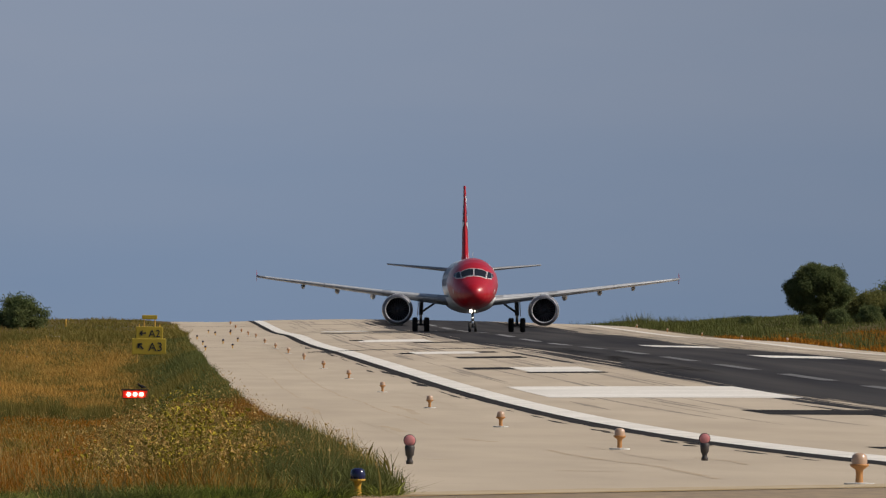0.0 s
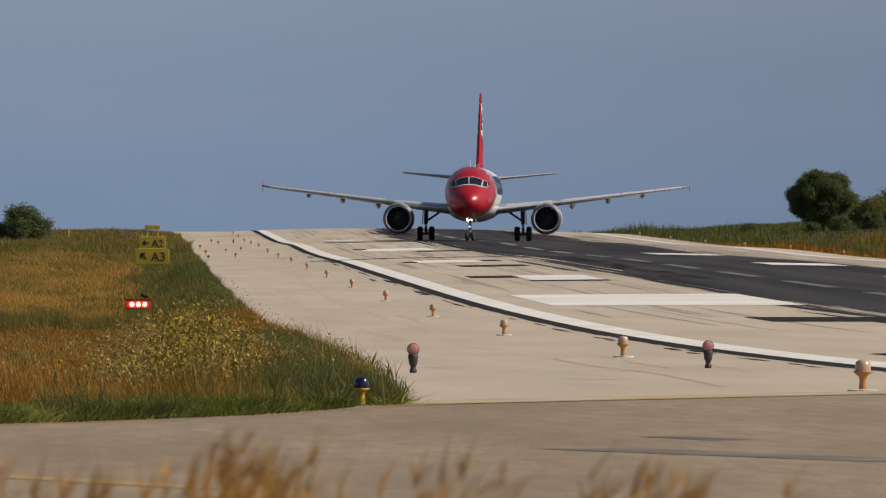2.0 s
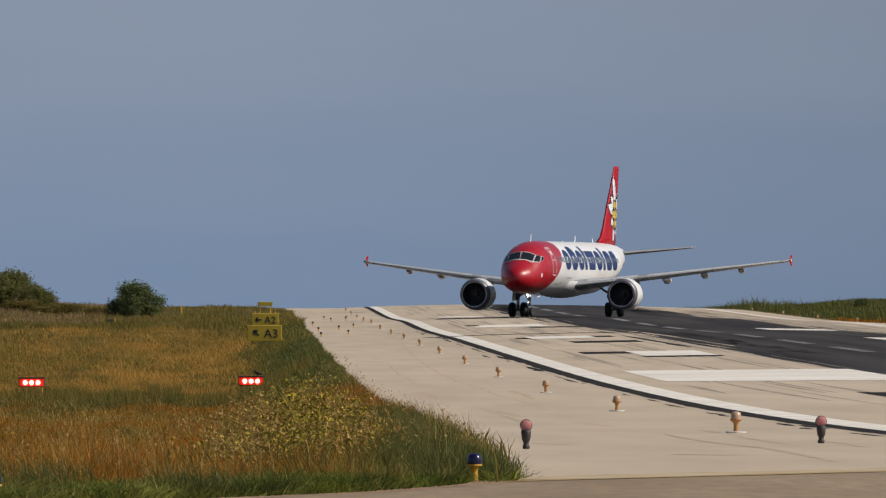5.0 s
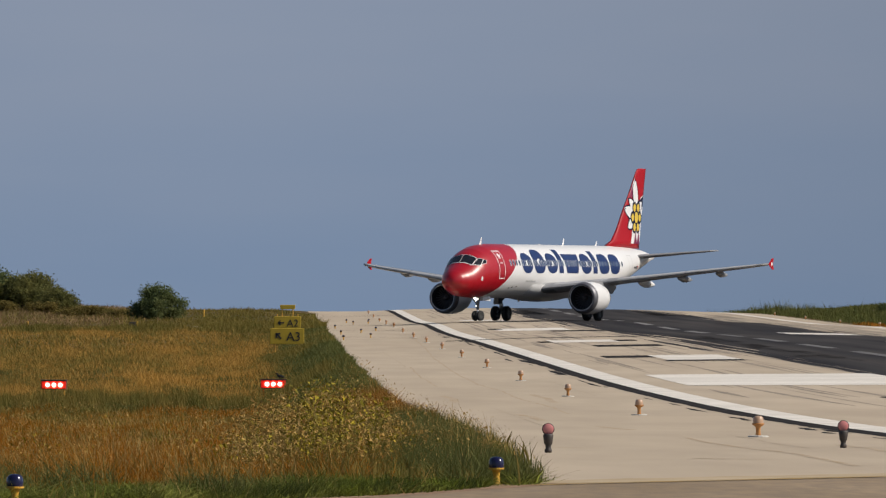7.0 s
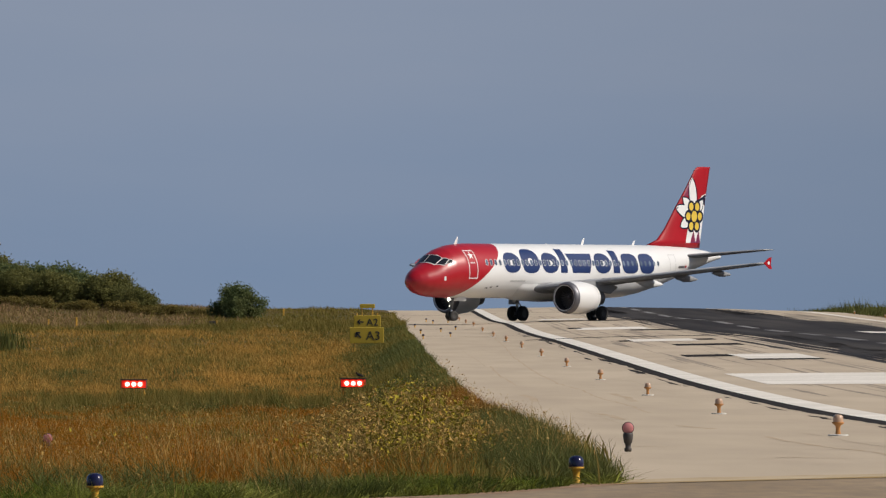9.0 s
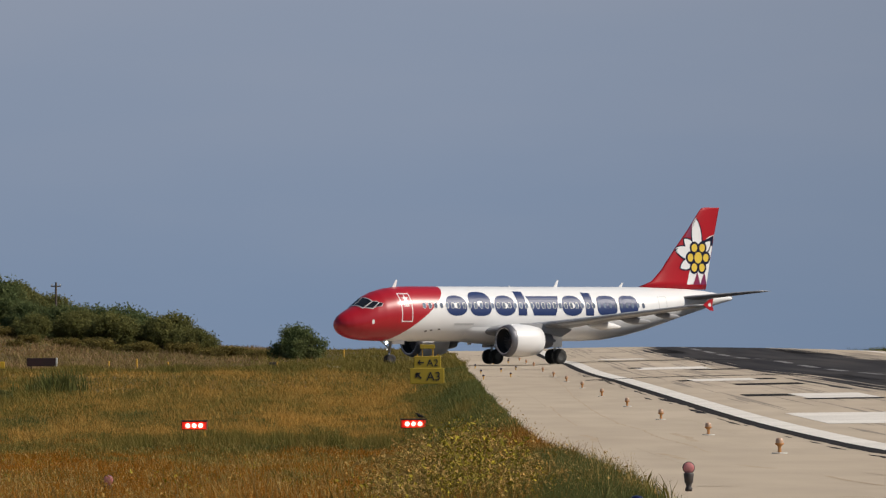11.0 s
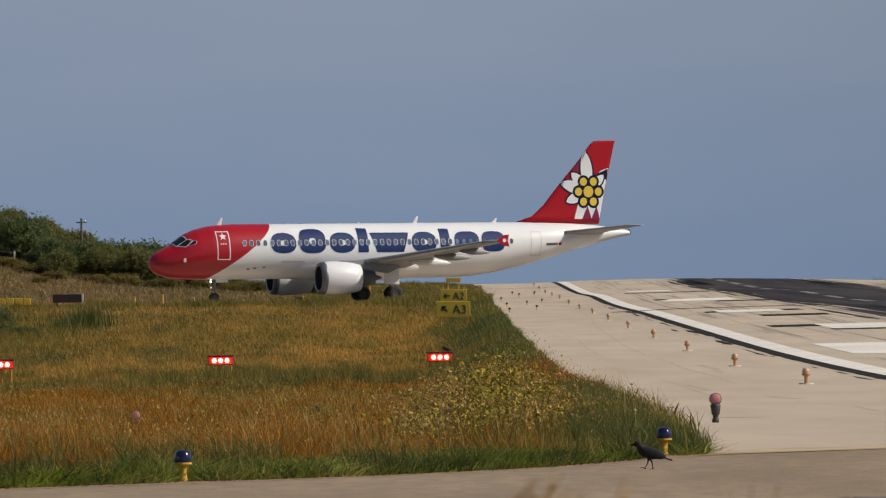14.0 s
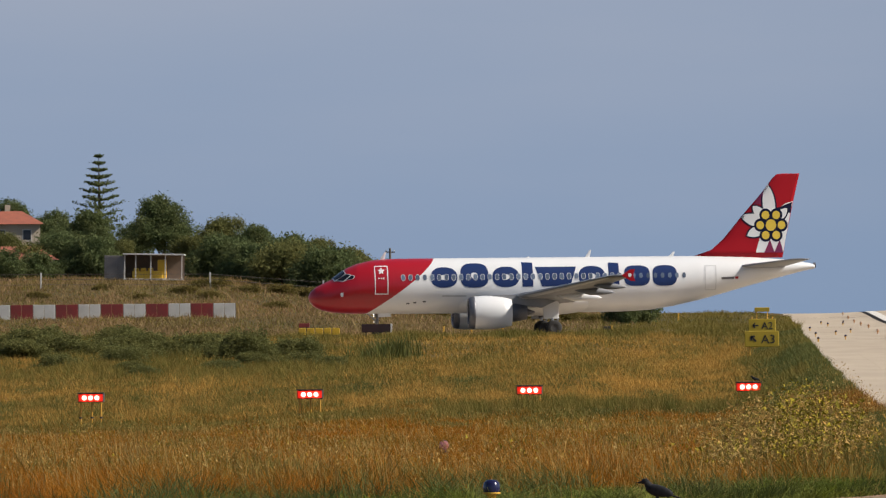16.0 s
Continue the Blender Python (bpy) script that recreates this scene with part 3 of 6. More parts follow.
def stains():
    """Rusty water stains and old crack lines wandering over the shoulder."""
    r = np.random.default_rng(17)
    for pts, w in (([(6.57, 176), (6.5, 165), (6.54, 154), (6.74, 143), (6.65, 133), (6.6, 124)], 0.05), ([(6.0, 206), (6.12, 201), (6.33, 196)], 0.10),
                   ([(3.8, 153.5), (4.05, 152.3), (4.4, 151.6)], 0.09), ([(5.2, 240), (5.35, 231), (5.3, 222)], 0.10), ([(7.0, 305), (7.1, 290), (6.9, 276)], 0.11),
                   ([(4.4, 300), (4.5, 287), (4.4, 277)], 0.11), ([(8.2, 160), (8.3, 152), (8.15, 146)], 0.05), ([(5.1, 134), (5.5, 133), (5.9, 132.6)], 0.08)):
        dense = []
        for (x0, y0), (x1, y1) in zip(pts, pts[1:]):
            for i in range(4):
                dense.append((x0 + (x1 - x0) * i / 4 + r.normal(0, w * 0.25), y0 + (y1 - y0) * i / 4))
        ribbon_on("rusty_stain", dense + [pts[-1]], w, STAIN, "rusty stain on the concrete shoulder", 0.003)
    for pts in ([(8.0, 690), (7.2, 560), (6.5, 469), (6.2, 400), (6.15, 344), (6.4, 318)], [(6.4, 318), (6.3, 290), (6.5, 262), (6.35, 240)], [(4.9, 420), (4.7, 380), (4.75, 330)]):
        dense = []
        for (x0, y0), (x1, y1) in zip(pts, pts[1:]):
            for i in range(10):
                dense.append((x0 + (x1 - x0) * i / 10 + r.normal(0, 0.025), y0 + (y1 - y0) * i / 10))
        ribbon_on("crack_line", dense, 0.035, STAIN, "old crack wandering along the concrete", 0.003)


stains()
ribbon_on("verge_dirt", [(-9.0 + 0.2 * i, float(edge_y(-9.0 + 0.2 * i)) + 0.1 * math.sin(i * 1.7) + 0.07 * math.sin(i * 4.1)) for i in range(59)], 0.32, DIRT, "sandy dirt along the road's grassy edge", 0.0165)
for x0, x1, y, w in ((3.2, 9.9, 668, 0.7), (11.5, 16.0, 664, 0.6), (3.2, 9.9, 805, 1.0), (11.5, 25.0, 800, 1.1), (3.2, 9.9, 985, 2.0), (11.5, 30.0, 980, 2.0), (3.2, 8.5, 742, 0.4)):
    ribbon_on("expansion_joint", [(x0 + (x1 - x0) * i / 8, y + 0.35 * math.sin(i * 2.1 + y)) for i in range(9)], w, TAR, "dark filled joint across the concrete", 0.004)


# ---- the airliner: x forward, y to its left, z up, origin on the ground between the main wheels ----
NOSE = 17.71
HULL = [(0.0, 0.02, 2.97, 2.93), (0.06, 0.26, 3.20, 2.68), (0.2, 0.48, 3.43, 2.50), (0.5, 0.80, 3.72, 2.25), (1.0, 1.12, 4.02, 2.04), (1.6, 1.37, 4.34, 1.92),
        (2.2, 1.55, 4.80, 1.86), (2.8, 1.69, 5.22, 1.82), (3.5, 1.81, 5.52, 1.80), (4.5, 1.92, 5.76, 1.78), (5.5, 1.96, 5.87, 1.77),
        (6.5, 1.975, 5.91, 1.77), (9, 1.975, 5.91, 1.77), (13, 1.975, 5.91, 1.77), (18, 1.975, 5.91, 1.77), (23, 1.975, 5.91, 1.78), (25, 1.975, 5.91, 1.87),
        (27, 1.95, 5.91, 2.16), (29, 1.85, 5.90, 2.60), (31, 1.62, 5.86, 3.14), (33, 1.28, 5.78, 3.70), (35, 0.86, 5.62, 4.22),
        (36.5, 0.52, 5.42, 4.60), (37.3, 0.33, 5.28, 4.77), (37.57, 0.26, 5.2, 4.82)]
HULL = [(s, w, top - 0.13 * min(1.0, s / 2), low - 0.06 * min(1.0, s / 2)) for s, w, top, low in HULL]
hs = np.array([h[0] for h in HULL])


def hull(s, a):
    """A point of the hull s metres behind the nose, at the angle a from the left side upwards (radians)."""
    w, top, low = (float(np.interp(s, hs, [h[i] for h in HULL])) for i in (1, 2, 3))
    return Vector((NOSE - s, w * math.cos(a), (top + low) / 2 + (top - low) / 2 * math.sin(a)))


def hull_at(s, z, side=1, lift=0.012):
    """The point of the hull's side at height z, a little proud of it."""
    w, top, low = (float(np.interp(s, hs, [h[i] for h in HULL])) for i in (1, 2, 3))
    u = max(-0.999, min(0.999, (z - (top + low) / 2) / ((top - low) / 2)))
    y = w * math.sqrt(1 - u * u)
    n = Vector((0, y / w ** 2, (z - (top + low) / 2) / ((top - low) / 2) ** 2)).normalized()
    return Vector((NOSE - s, side * (y + n.y * lift), z + n.z * lift))


def patch(fn, nu=6, nv=6, bm=None):
    """A skin of fn(u, v), both from 0 to 1."""
    b = bm or bmesh.new()
    g = [[b.verts.new(fn(i / nu, j / nv)) for j in range(nv + 1)] for i in range(nu + 1)]
    for i in range(nu):
        for j in range(nv):
            b.faces.new((g[i][j], g[i + 1][j], g[i + 1][j + 1], g[i][j + 1]))
    return b


def side_patch(corners, side, lift=0.012, nu=6, nv=6):
    """A decal on the hull's side between four (s, z) corners."""
    (a, b, c, d) = corners

    def fn(u, v):
        s = (a[0] * (1 - u) + b[0] * u) * (1 - v) + (d[0] * (1 - u) + c[0] * u) * v
        z = (a[1] * (1 - u) + b[1] * u) * (1 - v) + (d[1] * (1 - u) + c[1] * u) * v
        return hull_at(s, z, side, lift)
    return patch(fn, nu, nv)


def side_blob(s, z, rs, rz, side, power=2.0, hole=0.0, lift=0.014, start=0.0, stop=360.0, steps=36):
    """A rounded plate (or ring) on the hull's side."""
    def fn(u, v):
        a = radians(start + (stop - start) * u)
        k = (abs(math.cos(a)) ** power + abs(math.sin(a)) ** power) ** (-1 / power)
        r = hole + (1 - hole) * v
        return hull_at(s - rs * r * k * math.cos(a), z + rz * r * k * math.sin(a), side, lift)
    return patch(fn, steps, 3)


def foil(t):
    """Half thickness of a wing section along its chord, 0 to 1."""
    return 5 * (0.2969 * math.sqrt(t) - 0.1260 * t - 0.3516 * t * t + 0.2843 * t ** 3 - 0.1036 * t ** 4)


def wing_skin(stations, thick, upright=False):
    """A lifting surface through stations of (span place, leading s, trailing s, height)."""
    b = bmesh.new()
    ts = [0, 0.01, 0.04, 0.1, 0.2, 0.35, 0.5, 0.65, 0.8, 0.92, 1.0]
    rings = []
    for y, s0, s1, z in stations:
        c = s1 - s0
        ring = []
        for t, sign in [(t, 1) for t in ts] + [(t, -1) for t in ts[-2:0:-1]]:
            h = foil(t) * thick * c * sign + 0.004 * sign
            x = NOSE - (s0 + c * t)
            ring.append(b.verts.new((x, h, z) if upright else (x, y, z + h)))
        rings.append(ring)
    for lo, hi in zip(rings, rings[1:]):
        for i in range(len(lo)):
            j = (i + 1) % len(lo)
            b.faces.new((lo[i], lo[j], hi[j], hi[i]))
    b.faces.new(rings[0])
    b.faces.new(rings[-1][::-1])
    bmesh.ops.recalc_face_normals(b, faces=b.faces[:])
    return b


FIN = [(0, 28.1, 35.2, 5.6), (0, 29.9, 35.32, 6.2), (0, 30.8, 35.45, 7.0), (0, 32.2, 35.82, 8.7), (0, 33.65, 36.18, 10.35), (0, 34.52, 36.45, 11.5), (0, 34.8, 36.52, 11.74), (0, 35.1, 36.52, 11.80)]


def fin_span(z):
    return tuple(float(np.interp(z, [f[3] for f in FIN], [f[i] for f in FIN])) for i in (1, 2))


def fin_point(s, z, side, lift):
    s0, s1 = fin_span(z)
    s = min(max(s, s0 + 0.03), s1 - 0.02)
    c = s1 - s0
    return Vector((NOSE - s, side * (foil((s - s0) / c) * 0.10 * c + 0.004 + lift), z))


def fin_plate(cx, cz, points, side, lift, rings=4):
    """A flat shape on the fin, as a fan of rings from its middle to its outline of (s, z) points."""
    n = len(points)

    def fn(u, v):
        i = u * n
        k = int(i) % n
        q = i - int(i)
        a, b = points[k], points[(k + 1) % n]
        s, z = a[0] * (1 - q) + b[0] * q, a[1] * (1 - q) + b[1] * q
        return fin_point(cx + (s - cx) * v, cz + (z - cz) * v, side, lift)
    return patch(fn, n * 2, rings)


def petal(cx, cz, angle, near, far, width, side, lift, grow=0.0):
    """A pointed petal from near to far along an angle (degrees, 0 towards the tail, 90 up)."""
    ca, sa = math.cos(radians(angle)), math.sin(radians(angle))
    pts = []
    n = 9
    for sgn in (1, -1):
        for i in range(n):
            q = i / (n - 1) if sgn > 0 else 1 - i / (n - 1)
            r = near - grow + (far - near + 2 * grow) * q
            w = (width + grow) * math.sin(math.pi * (0.16 + 0.84 * q)) ** 0.7 * sgn if q < 1 else 0.0
            pts.append((cx + r * ca - w * sa, cz + r * sa + w * ca))
    mid = (near + far) / 2
    return fin_plate(cx + mid * ca, cz + mid * sa, pts, side, lift)


def ellipse(cx, cz, rx, rz, side, lift, n=16):
    return fin_plate(cx, cz, [(cx + rx * math.cos(2 * math.pi * i / n), cz + rz * math.sin(2 * math.pi * i / n)) for i in range(n)], side, lift, 2)


def build_airliner():
    air = thing("airliner", "white twin-engined airliner with red nose and flower-painted tail fin", "airliner")
    b = bmesh.new()
    stations = sorted(set(np.concatenate([hs, np.linspace(0.05, 6.5, 26), np.linspace(23, 37.5, 24)]).round(3)))
    ring_n = 48
    rings = [[b.verts.new(hull(s, 2 * math.pi * i / ring_n)) for i in range(ring_n)] for s in stations]
    for lo, hi in zip(rings, rings[1:]):
        for i in range(ring_n):
            j = (i + 1) % ring_n
            b.faces.new((lo[i], lo[j], hi[j], hi[i]))
    b.faces.new(rings[0][::-1])
    b.faces.new(rings[-1])
    bmesh.ops.recalc_face_normals(b, faces=b.faces[:])
    fuselage = part("fuselage", b, LIVERY, air, "white fuselage with a red nose section", True)
    part("exhaust_pipe", turned([(0, 0), (0.2, 0), (0.2, 0.16), (0.16, 0.16), (0.16, 0.02), (0, 0.02)], 16, pose(NOSE - 37.5, 0, 5.0, 0, -90, 0)), DARK_GREY, fuselage)

    # belly fairing
    def belly(u, v):
        s = 10.6 + 10.4 * u
        k = math.sin(math.pi * min(1, max(0, u))) ** 0.45
        a = math.pi * (1.0 + v)
        return Vector((NOSE - s, (1.2 + 0.98 * k) * math.cos(a), 2.75 + (0.7 + 0.60 * k) * math.sin(a)))
    part("belly_fairing", patch(belly, 24, 20), WHITE_GLOSS, air, "", True)

    # cockpit windows: white surrounds with dark panes
    def pane(name, material, corners, side, lift, parent):
        (a, bb, c, d) = corners

        def fn(u, v):
            s = (a[0] * (1 - u) + bb[0] * u) * (1 - v) + (d[0] * (1 - u) + c[0] * u) * v
            t = (a[1] * (1 - u) + bb[1] * u) * (1 - v) + (d[1] * (1 - u) + c[1] * u) * v
            ang = radians(90 - side * t)
            p = hull(s, ang)
            w, top, low = (float(np.interp(s, hs, [h[i] for h in HULL])) for i in (1, 2, 3))
            n = Vector((0.5, math.cos(ang) / w, math.sin(ang) / ((top - low) / 2))).normalized()
            return p + n * lift
        return part(name, patch(fn, 5, 5), material, parent)
    # corners as (s behind the nose, degrees from the crown)
    for side in (1, -1):
        for surround, glass in ((((1.70, 0.5), (1.84, 39.5), (2.70, 38.5), (2.58, 0.5)), ((1.77, 1.6), (1.91, 38.0), (2.64, 37.3), (2.53, 1.6))),
                                (((1.90, 40), (2.46, 60), (3.12, 51), (2.76, 39)), ((2.00, 41.2), (2.49, 58.2), (3.05, 50.4), (2.73, 40.2))),
                                (((2.58, 59), (3.18, 63), (3.36, 56), (3.11, 51)), ((2.63, 58.7), (3.16, 62.2), (3.32, 56.1), (3.10, 51.7)))):
            frame_ob = pane("cockpit_window", WHITE_GLOSS, surround, side, 0.012, fuselage)
            pane("glass", COCKPIT_GLASS, glass, side, 0.03, frame_ob)

    # doors: pale outlines on the hull
    def outline(s0, s1, z0, z1, side, material, w=0.07, name="door"):
        b = bmesh.new()
        for c in (((s0, z0), (s1, z0), (s1, z0 + w), (s0, z0 + w)), ((s0, z1 - w), (s1, z1 - w), (s1, z1), (s0, z1)),
                  ((s0, z0), (s0 + w, z0), (s0 + w, z1), (s0, z1)), ((s1 - w, z0), (s1, z0), (s1, z1), (s1 - w, z1))):
            joined(b, side_patch(c, side, 0.016, 2, 8))
        return part(name, b, material, fuselage)
    DOOR_GREY = surface("door_outline_grey", (0.50, 0.50, 0.50), 0.4, second=(0.42, 0.42, 0.42), scale=3, amount=0.6)
    for side in (1, -1):
        d = outline(4.75, 5.75, 3.15, 5.25, side, WHITE_GLOSS)
        star = [(5.25 + (0.30 if i % 2 == 0 else 0.13) * math.sin(i * math.pi / 5), 4.86 + (0.30 if i % 2 == 0 else 0.13) * math.cos(i * math.pi / 5)) for i in range(10)]

        def star_fn(u, v, side=side, star=star):
            k = int(u * 10) % 10
            return hull_at(5.25 + (star[k][0] - 5.25) * v, 4.86 + (star[k][1] - 4.86) * v, side, 0.018)
        part("star", patch(star_fn, 10, 2), WHITE_GLOSS, d, "white star on the door")
        for sx in (5.02, 5.19, 5.36):
            part("door_mark", side_patch(((sx, 4.28), (sx + 0.1, 4.28), (sx + 0.1, 4.38), (sx, 4.38)), side, 0.018, 2, 2), WHITE_GLOSS, d)
        outline(29.2, 30.05, 3.25, 5.05, side, DOOR_GREY, 0.045)
        # a small pale crest on the nose
        part("crest", side_blob(2.35, 3.15, 0.10, 0.16, side, 3.0), WHITE_GLOSS, fuselage)
        for s, z in ((7.1, 2.42), (7.6, 2.48), (8.3, 2.55)):
            part("vent", side_patch(((s, z), (s + 0.22, z), (s + 0.22, z + 0.1), (s, z + 0.1)), side, 0.012, 2, 2), DARK_GREY, fuselage)
        # the name: rounded navy plates in place of lettering
        for kind, s0, s1 in (("round", 8.88, 10.85), ("tall", 11.08, 13.15), ("round", 13.45, 15.42), ("bar", 15.65, 16.45), ("wide", 16.62, 19.66),
                             ("round", 19.82, 21.78), ("short", 22.05, 22.82), ("soft", 23.18, 25.1), ("soft", 25.3, 27.1)):
            c, w = (s0 + s1) / 2, s1 - s0
            if kind == "round":
                part("name_plate", side_blob(c, 4.35, w / 2, 0.75, side, 2.4, 0.26), NAVY, fuselage)
            elif kind == "soft":
                part("name_plate", side_blob(c, 4.35, w / 2, 0.75, side, 3.2), NAVY, fuselage)
            elif kind == "tall":
                part("name_plate", side_blob(c, 4.48, w / 2, 0.89, side, 3.0, 0.24), NAVY, fuselage)
            elif kind == "wide":
                part("name_plate", side_patch(((c - w * 0.34, 3.62), (c + w * 0.34, 3.62), (c + w * 0.5, 5.06), (c - w * 0.5, 5.06)), side, 0.014, 10, 10), NAVY, fuselage)
            else:
                top = 5.38 if kind == "bar" else 5.30
                part("name_plate", side_patch(((c - w / 2, 3.62), (c + w / 2, 3.62), (c + w / 2, top), (c - w / 2, top + 0.03)), side, 0.014, 3, 10), NAVY, fuselage)
        part("small_writing", side_patch(((9.7, 2.93), (11.5, 2.93), (11.5, 3.05), (9.7, 3.05)), side, 0.014, 8, 2), DOOR_GREY, fuselage)
        part("registration_mark", side_patch(((30.45, 4.02), (31.4, 4.06), (31.4, 4.22), (30.45, 4.19)), side, 0.014, 6, 2), DARK_GREY, fuselage)
        part("flag_patch", side_patch(((31.48, 4.04), (31.72, 4.05), (31.72, 4.24), (31.48, 4.23)), side, 0.016, 3, 2), RED_GLOSS, fuselage)
    # cabin windows, one mesh shared by a side
    for side in (1, -1):
        me = None
        for k in range(40):
            s = 6.85 + k * 0.533
            if s < 23.2:
                if me is None:
                    base = side_blob(6.85, 4.36, 0.135, 0.20, side, 3.0, 0.0, 0.021, steps=16)
                    ob = part("cabin_window", base, CABIN_GLASS, fuselage)
                    me = ob.data
                    rim = part("window_rim", side_blob(6.85, 4.36, 0.165, 0.23, side, 3.0, 0.0, 0.019, steps=16), DOOR_GREY, ob)
                else:
                    w = new("cabin_window", me)
                    w.parent, w.location = fuselage, (-(s - 6.85), 0, 0)
                    r = new("window_rim", rim.data)
                    r.parent = w
            else:
                part("cabin_window", side_blob(s, 4.36, 0.13, 0.19, side, 3.0, 0.0, 0.021, steps=12), CABIN_GLASS, fuselage)
    for s, h in ((5.5, 0.50), (20.7, 0.52), (26.9, 0.34)):
        b = bmesh.new()
        low = [b.verts.new((NOSE - s + x, y, 5.70)) for x, y in ((0.22, 0), (0.0, 0.025), (-0.14, 0), (0.0, -0.025))]
        high = [b.verts.new((NOSE - s - 0.20 + x, y, 5.76 + h)) for x, y in ((0.05, 0), (0.0, 0.012), (-0.09, 0), (0.0, -0.012))]
        for i in range(4):
            b.faces.new((low[i], low[(i + 1) % 4], high[(i + 1) % 4], high[i]))
        b.faces.new(high)
        part("blade_aerial", b, WHITE_GLOSS, fuselage)
    part("lower_aerial", box(0.35, 0.05, 0.35, pose(NOSE - 12.5, 0, 1.45), 0.015), WHITE_GLOSS, fuselage)
    part("beacon", turned([(0, 0), (0.09, 0), (0.07, 0.06), (0, 0.09)], 10, pose(NOSE - 16.3, 0, 5.77)), WHITE_GLOSS, fuselage)

    # wings
    WING = [(1.4, 12.0, 19.6, 2.42), (1.95, 12.6, 19.5, 2.50), (4.0, 13.75, 19.35, 2.72), (6.4, 15.0, 19.3, 3.0), (9.0, 16.4, 20.0, 3.32), (12.0, 17.95, 20.85, 3.70), (15.0, 19.5, 21.65, 4.07), (16.5, 20.35, 22.1, 4.27), (16.76, 20.7, 22.12, 4.31)]
    for side in (1, -1):
        mir = Matrix.Diagonal((1, side, 1, 1))

        def put(name, b, mat, parent, label="", sm=False):
            b.transform(mir)
            if side < 0:
                bmesh.ops.reverse_faces(b, faces=b.faces[:])
            return part(name, b, mat, parent, label, sm)
        wing = put("wing", wing_skin(WING, 0.115), GREY_WING, air, "pale grey swept wing", True)
        # leading edge slat line and aileron gaps
        b = bmesh.new()
        for y0, y1 in ((2.6, 6.2), (6.9, 11.4), (11.5, 16.2)):
            def le(u, v, y0=y0, y1=y1):
                y = y0 + (y1 - y0) * u
                s0, s1, z = (float(np.interp(y, [w[0] for w in WING], [w[i] for w in WING])) for i in (1, 2, 3))
                t = 0.16 * (2 * v - 1)
                return Vector((NOSE - (s0 + abs(t) * (s1 - s0)) + 0.015, y, z + math.copysign(foil(abs(t)) * 0.115 * (s1 - s0) + 0.012, t)))
            patch(le, 8, 8, b)
        put("slat", b, SLAT_GREY, wing, "pale leading edge slat", True)
        fence = bmesh.new()
        pts = [(21.25, 4.32), (21.85, 4.74), (22.22, 4.78), (22.1, 4.32), (22.25, 3.90), (21.92, 3.92)]
        lo = [fence.verts.new((NOSE - s, 16.76, z)) for s, z in pts]
        hi = [fence.verts.new((NOSE - s, 16.79, z)) for s, z in pts]
        fence.faces.new(lo)
        fence.faces.new(hi[::-1])
        for i in range(6):
            j = (i + 1) % 6
            fence.faces.new((lo[i], hi[i], hi[j], lo[j]))
        bmesh.ops.recalc_face_normals(fence, faces=fence.faces[:])
        wf = put("wingtip_fence", fence, RED_GLOSS, wing, "red arrow-shaped wingtip fence with a white spot")
        put("fence_mark", turned([(0, 0), (0.14, 0), (0.14, 0.012), (0, 0.012)], 10, pose(NOSE - 21.85, 16.79, 4.34, -90, 0, 0)), WHITE_GLOSS, wf)
        for y, ln, r in ((7.6, 3.4, 0.27), (10.4, 3.0, 0.23), (13.1, 2.5, 0.19)):
            s0, s1, z = (float(np.interp(y, [w[0] for w in WING], [w[i] for w in WING])) for i in (1, 2, 3))
            b = turned([(0, 0), (r * 0.55, 0.15 * ln), (r, 0.4 * ln), (r * 0.85, 0.65 * ln), (r * 0.4, 0.9 * ln), (0, ln)], 12)
            b.transform(pose(NOSE - (s1 - ln * 0.62), y, z - 0.22, 0, -93, 0) @ Matrix.Diagonal((1.25, 0.85, 1, 1)))
            # outer fairings are coloured grey for the shade they stand in
            put("flap_track_fairing", b, WHITE_GLOSS if y < 8 else GREY_WING, wing, "", True)
        # engine
        eng = thing("engine", "", "")
        eng.parent = air
        tagged(eng, "white jet engine nacelle with dark intake")
        ex, ey, ez = NOSE - 11.25, 5.75 * side, 1.74
        m = pose(ex, ey, ez, 0, -90, 0)
        part("cowling", turned([(0.92, 0.02), (0.99, -0.02), (1.06, 0.03), (1.13, 0.16), (1.19, 0.45), (1.23, 1.0), (1.22, 1.7), (1.13, 2.5), (0.98, 3.15), (0.95, 3.15), (0.95, 2.2)], 40, m), WHITE_GLOSS, eng, "", True)
        part("intake_lip", turned([(0.925, 0.16), (0.93, 0.03), (0.99, -0.035), (1.07, 0.015), (1.145, 0.15), (1.185, 0.30), (1.2, 0.42), (1.18, 0.43)], 40, m), LIP_METAL, eng, "dull metal intake lip", True)
        part("intake_duct", turned([(0.93, 0.08), (0.88, 0.35), (0.87, 0.9), (0, 0.9)], 36, m), BLACK, eng, "", True)
        for k in range(24):
            bl = box(0.14, 0.02, 0.66, None, 0.0)
            bl.transform(m @ pose(0, 0, 0.75, 0, 0, k * 15) @ pose(0.2, 0, 0, 0, 90, 0) @ pose(0, 0, 0, 0, 0, 35))
            part("fan_blade", bl, DARK_GREY, eng)
        part("spinner", turned([(0, 0.38), (0.1, 0.47), (0.24, 0.75), (0, 0.75)], 20, m), DARK_GREY, eng, "", True)
        part("core_nozzle", turned([(0.72, 2.9), (0.68, 3.4), (0.52, 4.3), (0.48, 4.3), (0.48, 3.6), (0, 3.6)], 28, m), DARK_GREY, eng, "dark metal core nozzle", True)
